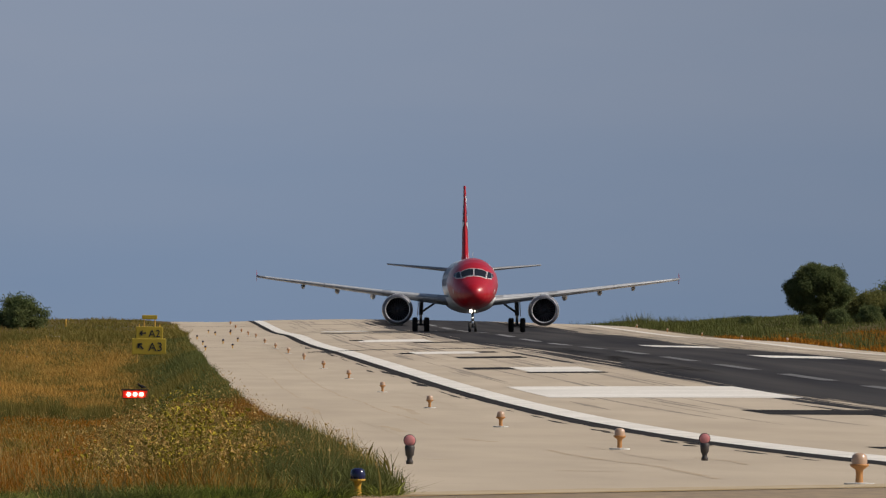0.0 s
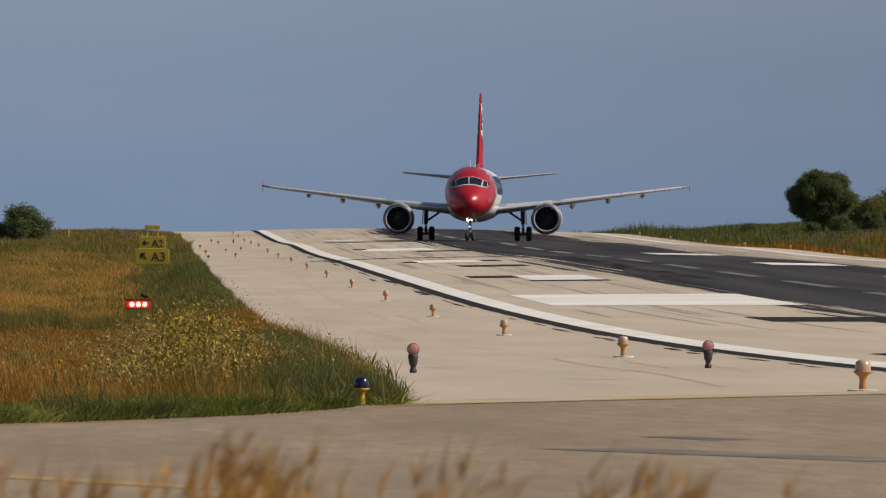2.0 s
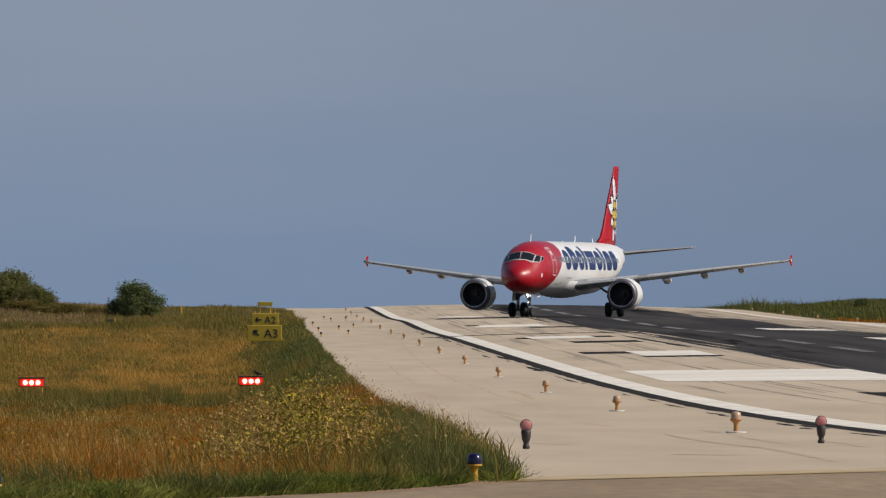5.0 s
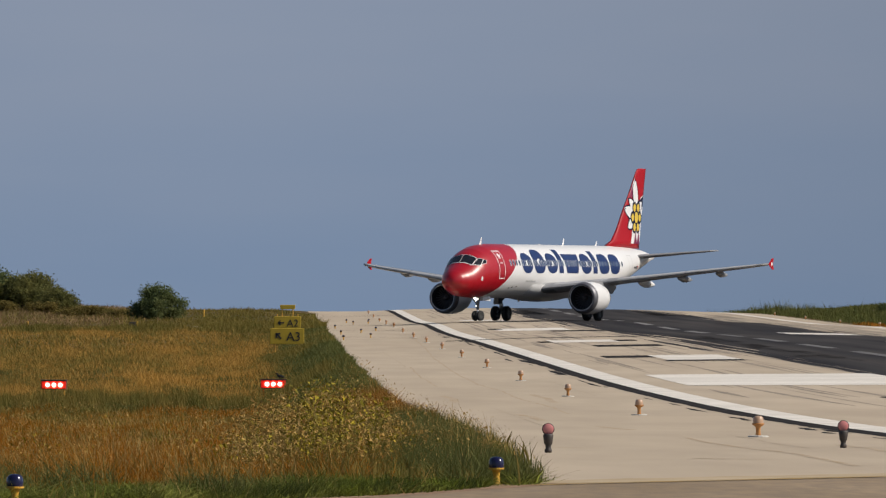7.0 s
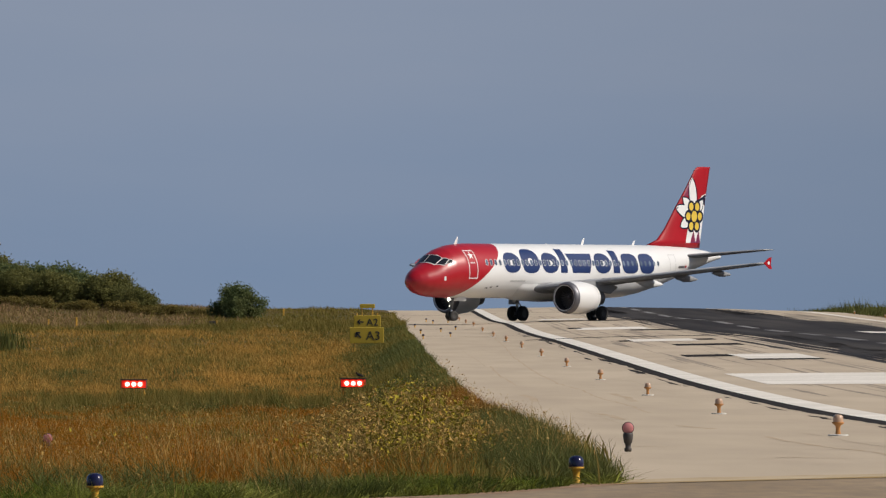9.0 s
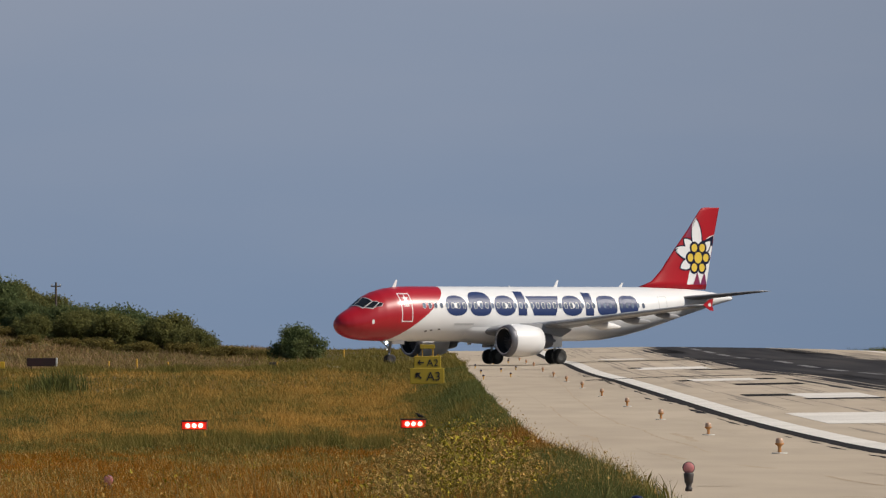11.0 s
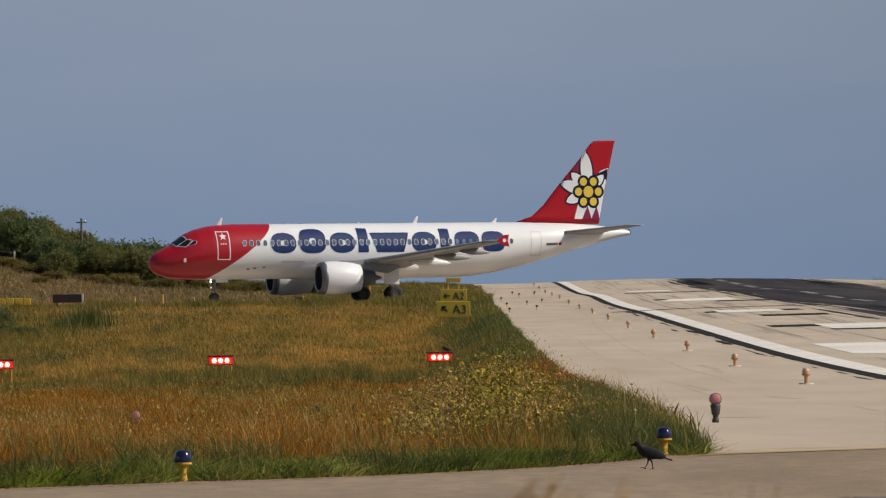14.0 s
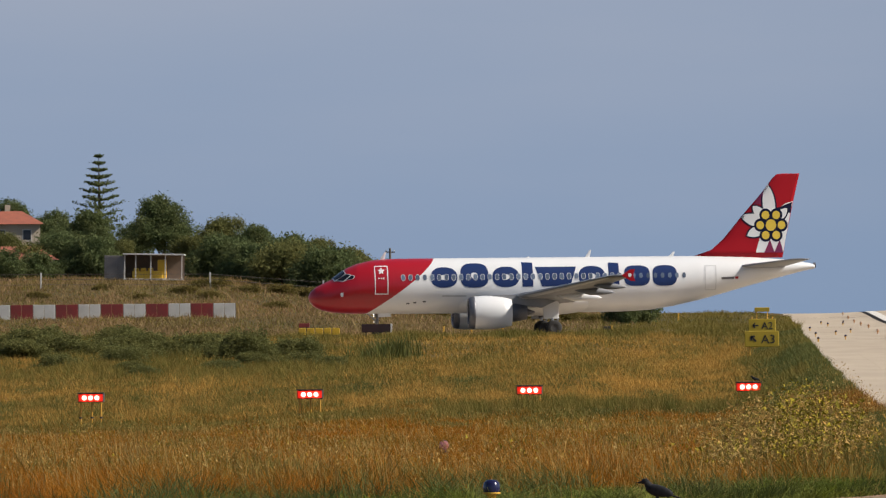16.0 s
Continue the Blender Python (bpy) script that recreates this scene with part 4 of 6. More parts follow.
        part("exhaust_cone", turned([(0.3, 3.6), (0.28, 4.2), (0.08, 4.85), (0, 4.9)], 20, m), DARK_GREY, eng, "", True)
        b = bmesh.new()
        prof = [(11.9, 2.72, 0.06), (13.0, 3.02, 0.2), (14.6, 3.02, 0.22), (16.6, 2.75, 0.2), (17.6, 2.6, 0.06)]
        low = [2.66, 2.7, 2.35, 2.05, 2.5]
        top_l = [b.verts.new((NOSE - s, ey - w, z)) for s, z, w in prof]
        top_r = [b.verts.new((NOSE - s, ey + w, z)) for s, z, w in prof]
        bot_l = [b.verts.new((NOSE - p[0], ey - p[2], z)) for p, z in zip(prof, low)]
        bot_r = [b.verts.new((NOSE - p[0], ey + p[2], z)) for p, z in zip(prof, low)]
        for i in range(4):
            b.faces.new((top_l[i], top_l[i + 1], top_r[i + 1], top_r[i]))
            b.faces.new((bot_l[i], bot_l[i + 1], bot_r[i + 1], bot_r[i]))
            b.faces.new((top_l[i], top_l[i + 1], bot_l[i + 1], bot_l[i]))
            b.faces.new((top_r[i], top_r[i + 1], bot_r[i + 1], bot_r[i]))
        b.faces.new((top_l[0], top_r[0], bot_r[0], bot_l[0]))
        b.faces.new((top_l[4], top_r[4], bot_r[4], bot_l[4]))
        bmesh.ops.recalc_face_normals(b, faces=b.faces[:])
        part("pylon", b, GREY_WING, eng, "grey engine pylon")
        strake = box(0.9, 0.03, 0.28, pose(ex - 1.1, ey - side * 0.86, ez + 0.86, -side * 45, 0, 0), 0.01)
        part("strake", strake, WHITE_GLOSS, eng)
        # tailplane
        put("tailplane", wing_skin([(0.5, 31.3, 35.3, 4.92), (1.2, 31.9, 35.4, 4.98), (6.0, 35.0, 36.45, 5.42), (6.22, 35.3, 36.5, 5.44)], 0.09), GREY_WING, air, "grey tailplane", True)

    # fin with its flower
    fin = part("fin", wing_skin(FIN, 0.10, True), RED_GLOSS, air, "red tail fin", True)
    fx, fz = 34.35, 8.0
    for side in (1, -1):
        ground_pts = [(33.2, 5.98), (35.35, 5.98), (36.0, 9.75), (35.45, 9.6), (34.9, 9.2), (33.5, 8.8), (33.0, 8.0), (33.55, 7.2), (33.4, 6.7)]
        part("white_field", fin_plate(34.4, 7.4, ground_pts, side, 0.010), WHITE_GLOSS, fin, "white field of the painted flower")
        for ang, near, far, w in ((95, 0.5, 3.05, 0.46), (133, 0.6, 1.95, 0.38), (163, 0.6, 2.3, 0.44), (203, 0.6, 1.95, 0.38), (45, 0.6, 1.75, 0.33)):
            part("petal_edge", petal(fx, fz, ang, near, far, w, side, 0.014, 0.12), FLOWER_NAVY, fin)
            part("petal", petal(fx, fz, ang, near, far, w, side, 0.018), WHITE_GLOSS, fin, "white petal with navy edge")
        for pts in (((33.05, 8.75), (33.7, 8.6), (33.5, 9.1)), ((34.35, 9.0), (35.3, 8.9), (34.95, 9.35)), ((32.95, 7.62), (33.7, 7.45), (33.6, 7.85)), ((34.95, 9.3), (35.85, 8.85), (35.95, 9.7))):
            cx, cz = sum(p[0] for p in pts) / 3, sum(p[1] for p in pts) / 3
            part("dark_gap", fin_plate(cx, cz, pts, side, 0.012), FLOWER_NAVY, fin)
        for a0, a1 in ((34.0, 34.45), (34.75, 35.15)):
            part("dark_gap", fin_plate((a0 + a1) / 2, 6.25, [(a0 - 0.16, 5.97), (a1 + 0.16, 5.97), ((a0 + a1) / 2 + 0.05, 6.95)], side, 0.020), PURPLE, fin)
        part("dark_gap", fin_plate(33.7, 10.0, [(33.1, 9.55), (33.75, 9.55), (34.0, 10.7), (33.75, 10.65)], side, 0.011), PURPLE, fin)
        part("dark_gap", fin_plate(33.15, 8.85, [(32.75, 8.7), (33.45, 8.65), (33.35, 9.15), (33.05, 9.1)], side, 0.012), PURPLE, fin)
        for k in range(6):
            a = radians(60 * k)
            c = (fx + 0.80 * math.cos(a), fz + 0.86 * math.sin(a))
            part("disc_edge", ellipse(*c, 0.47, 0.49, side, 0.022), FLOWER_NAVY, fin)
            part("disc", ellipse(*c, 0.29, 0.31, side, 0.028), FLOWER_YELLOW, fin, "yellow flower disc")
        part("disc_edge", ellipse(fx, fz, 0.55, 0.58, side, 0.025), FLOWER_NAVY, fin)
        part("disc", ellipse(fx, fz, 0.40, 0.43, side, 0.031), FLOWER_YELLOW, fin, "yellow flower disc")

    # landing gear
    movers = []

    def wheel(parent, x, y, r, w):
        tyre = turned([(r * 0.5, -w / 2), (r * 0.86, -w / 2), (r * 0.97, -w * 0.36), (r, -w * 0.15), (r, w * 0.15), (r * 0.97, w * 0.36), (r * 0.86, w / 2), (r * 0.5, w / 2)], 28, pose(0, 0, 0, 90, 0, 0))
        ob = part("wheel", tyre, TYRE, parent, "black tyre", True)
        ob.location = (x, y, r)
        hub = turned([(0, -w * 0.38), (r * 0.3, -w * 0.40), (r * 0.52, -w * 0.45), (r * 0.52, w * 0.45), (r * 0.3, w * 0.40), (0, w * 0.38)], 14, pose(0, 0, 0, 90, 0, 0))
        part("rim", hub, RIM_DARK, ob, "dark grey wheel rim")
        movers.append((ob, x, y, r))
        return ob
    for side in (1, -1):
        gear = part("main_gear", rod((0.0, 3.8 * side, 0.56), (0.15, 3.8 * side, 1.75), 0.11), BARE_METAL, air, "main landing gear leg", True)
        part("cylinder", rod((0.1, 3.8 * side, 1.35), (0.35, 3.75 * side, 2.75), 0.17), GEAR_GREY, gear, "", True)
        part("axle", rod((0, 3.8 * side - 0.55, 0.57), (0, 3.8 * side + 0.55, 0.57), 0.09), GEAR_GREY, gear)
        part("side_brace", rod((0.15, 3.75 * side, 1.55), (0.3, 2.0 * side, 2.75), 0.085), DARK_GREY, gear)
        part("torque_link", rod((-0.15, 3.8 * side, 0.75), (-0.35, 3.8 * side, 1.15), 0.05, bm=rod((-0.35, 3.8 * side, 1.15), (0.0, 3.8 * side, 1.5), 0.05)), GEAR_GREY, gear)
        part("gear_door", box(1.15, 0.05, 1.45, pose(0.2, 4.08 * side, 1.25, side * 4, 0, 0), 0.02), WHITE_GLOSS, gear)
        for dy in (-0.46, 0.46):
            wheel(gear, 0, 3.8 * side + dy, 0.57, 0.42)
    nose = part("nose_gear", rod((0, 0, 0.38), (0.05, 0, 1.0), 0.07), BARE_METAL, air, "nose landing gear leg", True)
    nose.location = (12.64, 0, 0)
    part("cylinder", rod((0.03, 0, 0.85), (-0.1, 0, 2.0), 0.11), GEAR_GREY, nose, "", True)
    part("drag_brace", rod((0.0, 0, 1.15), (0.95, 0, 1.95), 0.06), GEAR_GREY, nose)
    part("axle", rod((0, -0.3, 0.38), (0, 0.3, 0.38), 0.06), GEAR_GREY, nose)
    for dy in (-0.36, 0.36):
        part("gear_door", box(0.9, 0.03, 0.35, pose(-0.55, dy * 1.05, 1.50, 0, 0, 0), 0.01), WHITE_GLOSS, nose)
    for dy, z, mat, r in ((-0.10, 1.62, TAXI_LAMP, 0.14), (0.16, 1.62, GEAR_LAMP, 0.08), (0.0, 1.12, GEAR_LAMP, 0.07)):
        cup = part("gear_lamp", turned([(0, -0.16), (r * 0.8, -0.1), (r * 1.15, 0.02), (r * 1.05, 0.02)], 14, pose(0.2, dy, z, 0, 90, 0)), GEAR_GREY, nose)
        part("lens", turned([(r, 0.0), (r * 0.7, 0.05), (0, 0.07)], 14, pose(0.2, dy, z, 0, 90, 0)), mat, cup, "bright lit lens")
    for dy in (-0.24, 0.24):
        wheel(nose, 0, dy, 0.38, 0.22)
    return air, nose, movers


airliner, nose_gear, airliner_wheels = build_airliner()


# ---- grass and scrub ----
def wave(x, y, a, b, seed):
    """A slow random pattern from 0 to 1 over the land."""
    return 0.5 + 0.5 * np.sin(x / a + 1.7 * np.sin(y / b + seed) + seed) * np.cos(y / b * 1.3 - 0.8 * np.sin(x / a * 1.4 + seed * 2))


LIGHT_SPOTS = ((2.075, 105.6), (-2.3, 93.5))   # the grass is kept short round these lights


def blades(name, spots, heights, widths, material, label, per=5, spread=0.10, lean=0.35, wind=(-0.10, 0.05), simple=False, seed=1, category="grass"):
    """Tufts of blades on the ground at spots (x, y): every blade is bent and tapers to a point."""
    rng = np.random.default_rng(seed)
    n = len(spots) * per
    base = np.repeat(spots, per, axis=0) + rng.normal(0, 1, (n, 2)) * np.repeat(np.broadcast_to(spread, len(spots)), per)[:, None]
    h = np.repeat(heights, per) * rng.uniform(0.55, 1.15, n) * (0.62 + 0.62 * wave(base[:, 0], base[:, 1], 0.22 + base[:, 1] * 0.0012, 2.1 + base[:, 1] * 0.012, seed * 1.3))
    for lx, ly in LIGHT_SPOTS:
        h = np.where((np.abs(base[:, 0] - lx) < 0.17) & (base[:, 1] < ly + 0.3), h * 0.28, h)
    w = np.repeat(np.broadcast_to(widths, len(spots)), per) * rng.uniform(0.7, 1.3, n)
    over = (base[:, 0] > 2.75) & (base[:, 0] < 9) & (base[:, 1] > 150)
    base[:, 0] = np.where(over, 2.75 - np.abs(rng.normal(0, 0.3, n)), base[:, 0])
    z = terrain(base[:, 0], base[:, 1]) - 0.02
    turn = rng.uniform(0, math.pi, n)
    side = np.stack([np.cos(turn) * w / 2, np.sin(turn) * w / 2 * 0.6, np.zeros(n)], 1)
    bend = rng.normal(0, lean, (n, 2)) * h[:, None] + np.array(wind) * h[:, None]
    root = np.stack([base[:, 0], base[:, 1], z], 1)
    mid = root + np.stack([bend[:, 0] * 0.35, bend[:, 1] * 0.35, h * 0.58], 1)
    tip = root + np.stack([bend[:, 0], bend[:, 1], h], 1)
    if simple:
        v = np.stack([root - side, root + side, tip], 1).reshape(-1, 3)
        f = np.arange(3 * n).reshape(n, 3)
    else:
        v = np.stack([root - side, root + side, mid - side * 0.75, mid + side * 0.75, tip], 1).reshape(-1, 3)
        k = np.arange(n)[:, None] * 5
        f = np.concatenate([k + [0, 1, 3], k + [0, 3, 2], k + [2, 3, 4]], 0)
    return tagged(raw_mesh(name, v, f, material), label, category, kind="stuff")


def meadow_spots(n, y0, y1, seed, x_low=None, x_high=None, keep=None, power=1.0):
    """Spots scattered over the meadow left of the runway, denser towards the road."""
    rng = np.random.default_rng(seed)
    out = []
    total = 0
    while total < n:
        u = rng.uniform(0, 1, n * 2)
        y = y0 * (y1 / y0) ** (u ** power)
        lo = -0.0745 * y - 1.5 if x_low is None else x_low
        hi = np.minimum(GRASS_EDGE if x_high is None else x_high, 2.36 + np.clip((y - 107) * 0.011, 0, 0.75))
        x = lo + (hi - lo) * rng.uniform(0, 1, n * 2)
        ok = y > edge_y(x) + 0.35
        if keep is not None:
            ok &= rng.uniform(0, 1, n * 2) < keep(x, y)
        out.append(np.stack([x[ok], y[ok]], 1))
        total += int(ok.sum())
    return np.concatenate(out)[:n]


def grass_material(name, a, b, c, scale, spread=0.40):
    m = surface(name, a, 0.85, gloss=0.1, second=b, scale=scale, amount=1.0, fine=c, fine_scale=1.3, fine_amount=0.75, island=spread, stretch=(1, 0.22, 1))
    return let_light_through(m, 0.35)


RUST = grass_material("rust_brown_grass", (0.331, 0.096, 0.008), (0.182, 0.089, 0.010), (0.456, 0.205, 0.027), 0.22)
RUSSET = grass_material("russet_grass", (0.215, 0.088, 0.018), (0.130, 0.075, 0.018), (0.25, 0.135, 0.035), 0.2, 0.3)
STRAW = grass_material("golden_straw", (0.484, 0.242, 0.048), (0.276, 0.163, 0.039), (0.567, 0.346, 0.090), 0.10, 0.28)
OLIVE = grass_material("olive_grass", (0.189, 0.156, 0.037), (0.112, 0.112, 0.027), (0.268, 0.189, 0.051), 0.08, 0.26)
BANK = grass_material("brown_bank_grass", (0.269, 0.168, 0.075), (0.149, 0.120, 0.051), (0.374, 0.247, 0.128), 0.12, 0.26)
GREEN = grass_material("fresh_green_grass", (0.162, 0.202, 0.022), (0.034, 0.056, 0.009), (0.224, 0.224, 0.056), 2.2, 0.6)
DEEP = grass_material("dark_green_grass", (0.080, 0.103, 0.030), (0.109, 0.118, 0.032), (0.147, 0.141, 0.047), 0.25, 0.30)
SEED = grass_material("pale_seed_heads", (0.426, 0.274, 0.078), (0.325, 0.168, 0.034), (0.470, 0.347, 0.134), 0.4)
BLOOM = surface("yellow_flower_heads", (0.36, 0.27, 0.022), 0.8, gloss=0.1, second=(0.19, 0.165, 0.022), scale=3, amount=0.8, island=0.4)
TAWNY = grass_material("tawny_foreground_grass", (0.625, 0.275, 0.056), (0.475, 0.200, 0.044), (0.725, 0.413, 0.125), 4.0)

rng = np.random.default_rng(21)
# green verge beside the road
s = meadow_spots(11000, 80, 150, 31, keep=lambda x, y: np.clip(1.15 - (y - edge_y(x)) / 8.5, 0, 1) * (0.04 + 0.96 * wave(x, y, 0.33, 1.9, 0.6) ** 1.3))
blades("green_verge_grass", s, rng.uniform(0.06, 0.22, len(s)) * (0.5 + 0.7 * wave(s[:, 0], s[:, 1], 0.45, 3.0, 2.2)), 0.015, GREEN, "fresh green grass along the road's edge", 10, 0.09, 1.5, simple=True, seed=2)
# darker blades in the green's gaps: shade between tufts put into colour
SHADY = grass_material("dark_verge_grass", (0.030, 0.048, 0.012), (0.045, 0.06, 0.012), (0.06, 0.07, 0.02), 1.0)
s = meadow_spots(6500, 80, 150, 49, keep=lambda x, y: np.clip(1.1 - (y - edge_y(x)) / 9.5, 0, 1) * np.clip(1.6 - 2.2 * wave(x, y, 0.33, 1.9, 0.6), 0, 1))
blades("dark_verge_grass", s, rng.uniform(0.07, 0.24, len(s)), 0.010, SHADY, "dark green tufts standing for shade in the verge's gaps", 12, 0.07, 0.6, simple=True, seed=67)
s = meadow_spots(420, 82, 150, 53, x_high=1.9, keep=lambda x, y: np.clip(1.1 - (y - edge_y(x)) / 11, 0, 1))
blades("verge_straws", s, rng.uniform(0.14, 0.34, len(s)), 0.009, SEED, "pale dry straws in the green verge", 5, 0.12, 0.5, simple=True, seed=68)
s = meadow_spots(5200, 80, 140, 32, keep=lambda x, y: np.clip(1.1 - (y - edge_y(x)) / 7.0, 0, 1) * (0.25 + 0.75 * wave(x, y, 0.21, 1.2, 3.1)))
blades("broad_weeds", s, rng.uniform(0.06, 0.18, len(s)), 0.024, GREEN, "broad-leaved green weeds beside the road", 8, 0.08, 1.15, seed=3)
s = meadow_spots(900, 86, 220, 47, keep=lambda x, y: np.clip((y - edge_y(x)) / 3 - 0.2, 0, 1) * np.clip(1.6 - (y - edge_y(x)) / 16, 0.05, 1) * (wave(x, y, 0.9, 9, 1.4) > 0.55))
blades("leafy_weeds", s, rng.uniform(0.14, 0.36, len(s)), 0.014, DEEP, "dark leafy weeds standing in the dry grass", 30, 0.13, 0.55, seed=19, category="weeds")
# rust-brown dry grass, then golden straw, then olive grass farther off
rust = lambda x, y: np.clip((y - edge_y(x)) / 8 - 0.35, 0, 1) * (0.55 + 0.45 * wave(x, y, 3.1, 26, 1.0)) * np.clip((1.45 + 0.016 * (y - 115) - x) / 0.5, 0.0, 1)
s = meadow_spots(40000, 88, 300, 33, keep=rust)
blades("rust_grass", s, rng.uniform(0.14, 0.44, len(s)), 0.006 + s[:, 1] * 0.00003, RUST, "dense dry rust-brown grass", 10, 0.2, 0.6, simple=True, seed=4)
s = meadow_spots(17000, 290, 470, 34, keep=lambda x, y: (0.4 + 0.6 * wave(x, y, 4.0, 30, 1.0)) * (1 - 0.9 * smooth(-0.9, 0.5, x) * smooth(285, 330, y)))
blades("rust_grass", s, rng.uniform(0.14, 0.36, len(s)), 0.026, RUST, "dense dry rust-brown grass", 8, 0.4, 0.55, simple=True, seed=5)
s = meadow_spots(27000, 440, 765, 35, keep=lambda x, y: np.clip(0.25 + 0.75 * wave(x, y, 7.0, 45, 2.0), 0, 1) * (1 - 0.5 * smooth(600, 700, y)) * (1 - 0.92 * smooth(-0.9, 0.5, x)) * (1 - 0.6 * smooth(-13, -22, x)))
blades("straw_grass", s, rng.uniform(0.2, 0.45, len(s)) * (0.55 + 0.45 * smooth(1, -3, s[:, 0])), 0.04, STRAW, "golden dry straw grass", 7, 0.5, 0.5, simple=True, seed=6)
s = meadow_spots(24000, 560, 1000, 36, x_low=-72, keep=lambda x, y: np.where((y > 779) & (y < 808), 0.0, 1.0) * (0.5 + 0.5 * wave(x, y, 9, 60, 3.0)))
blades("olive_grass", s, rng.uniform(0.2, 0.42, len(s)), 0.06, OLIVE, "olive-green meadow grass", 6, 0.6, 0.5, simple=True, seed=7)
s = meadow_spots(9000, 748, 779, 45, x_low=-60)
blades("olive_grass", s, rng.uniform(0.35, 0.66, len(s)), 0.07, OLIVE, "olive-green meadow grass beside the taxiway", 6, 0.4, 0.4, simple=True, seed=18)
s = meadow_spots(12000, 800, 1060, 44, x_low=-75, keep=lambda x, y: smooth(-8, -26, x))
blades("bank_grass", s, rng.uniform(0.25, 0.6, len(s)), 0.10, BANK, "dry brown grass on the bank", 4, 0.7, 0.5, simple=True, seed=17)
# greener patches within the dry grass
for y0, y1, n, sd in ((104, 280, 11000, 37), (300, 480, 11000, 38), (460, 640, 9000, 46)):
    s = meadow_spots(n, y0, y1, sd, keep=lambda x, y: np.clip(wave(x, y, 1.7, 13, 4.2) * 2.4 - 1.1, 0, 1))
    blades("olive_grass", s, rng.uniform(0.18, 0.40, len(s)), 0.012 + s[:, 1] * 0.0001, OLIVE, "olive-green grass patch in the meadow", 5, 0.14 + y0 * 0.0005, 0.35, simple=y0 > 300, seed=sd)
s = meadow_spots(3800, 385, 455, 48, keep=lambda x, y: np.clip(wave(x, y, 5.5, 22, 2.6) * 2.2 - 0.8, 0, 1))
blades("green_patch_grass", s, rng.uniform(0.16, 0.38, len(s)), 0.03, DEEP, "dark green grass patch round the lights", 7, 0.3, 0.4, simple=True, seed=66)
# dark green tall grass along the shoulder
fringe = lambda x, y: np.clip(1.2 - np.abs(x - (2.05 + 0.12 * np.sin(y / 7.0))) / 0.75, 0, 1) * (y > edge_y(x) + 1.2)
s = meadow_spots(13000, 106, 200, 39, x_low=0.5, x_high=3.2, keep=fringe)
blades("shoulder_grass", s, rng.uniform(0.20, 0.45, len(s)) * (0.3 + 0.7 * smooth(2.75, 1.75, s[:, 0] - (s[:, 1] - 107) * 0.008)), 0.0062, DEEP, "tall dark green grass along the concrete edge", 20, 0.09, 0.34, wind=(0.02, 0.0), simple=True, seed=8)
s = meadow_spots(26000, 300, 800, 40, x_low=-1.4, x_high=3.0, keep=lambda x, y: smooth(-1.4, 0.4, x + 0.35 * np.sin(y / 23.0)))
blades("shoulder_grass", s, rng.uniform(0.14, 0.38, len(s)), 0.03, DEEP, "dark green grass along the concrete edge", 8, 0.3, 0.35, simple=True, seed=9)
s = meadow_spots(3000, 180, 320, 41, x_low=1.2, x_high=3.4)
blades("shoulder_grass", s, rng.uniform(0.2, 0.45, len(s)), 0.022, RUSSET, "dry brown grass along the concrete edge", 5, 0.2, 0.4, seed=10)
# taller grass before the lights and the direction signs
s = meadow_spots(2600, 418, 437, 57, x_low=-12.5, x_high=1.6, keep=lambda x, y: 0.25 + 0.75 * wave(x, y, 1.3, 6, 0.4))
blades("tall_meadow_grass", s, rng.uniform(0.5, 0.92, len(s)), 0.03, OLIVE, "tall olive grass before the approach lights", 8, 0.3, 0.3, simple=True, seed=75)
s = meadow_spots(800, 592, 617, 58, x_low=-1.1, x_high=1.5)
blades("tall_meadow_grass", s, rng.uniform(0.30, 0.46, len(s)), 0.04, OLIVE, "tall olive grass before the direction signs", 8, 0.3, 0.3, simple=True, seed=76)
s = meadow_spots(5000, 455, 560, 59, x_high=-1.5, keep=lambda x, y: np.clip(wave(x, y, 4.2, 19, 5.7) * 2.2 - 0.75, 0, 1))
blades("green_patch_grass", s, rng.uniform(0.18, 0.42, len(s)), 0.035, DEEP, "dark green grass patches in the dry meadow", 7, 0.35, 0.4, simple=True, seed=77)
s = meadow_spots(13000, 375, 640, 69, x_high=-7.5, keep=lambda x, y: smooth(-7.5, -16, x) * (0.15 + 0.85 * wave(x, y, 3.3, 24, 1.9)))
blades("olive_grass", s, rng.uniform(0.2, 0.46, len(s)), 0.036, OLIVE, "olive-green meadow grass beside the lamp units", 6, 0.35, 0.45, simple=True, seed=78)
# long wispy seed stalks that lean out over the concrete
s = meadow_spots(90, 110, 150, 42, x_low=1.6, x_high=2.25)
blades("seed_stalks", s, rng.uniform(0.40, 0.62, len(s)), 0.005, SEED, "wispy pale seed stalks leaning over the concrete", 4, 0.07, 0.11, wind=(0.18, 0.0), seed=11)
s = meadow_spots(10000, 100, 330, 43, keep=lambda x, y: np.clip((y - edge_y(x)) / 12 - 0.2, 0, 1) * np.clip(1.8 * wave(x, y, 1.6, 12, 3.3) - 0.3, 0, 1))
blades("seed_stalks", s, rng.uniform(0.30, 0.55, len(s)), 0.005 + s[:, 1] * 0.00004, SEED, "thin pale seed stalks among dry grass", 2, 0.1, 0.2, seed=12)


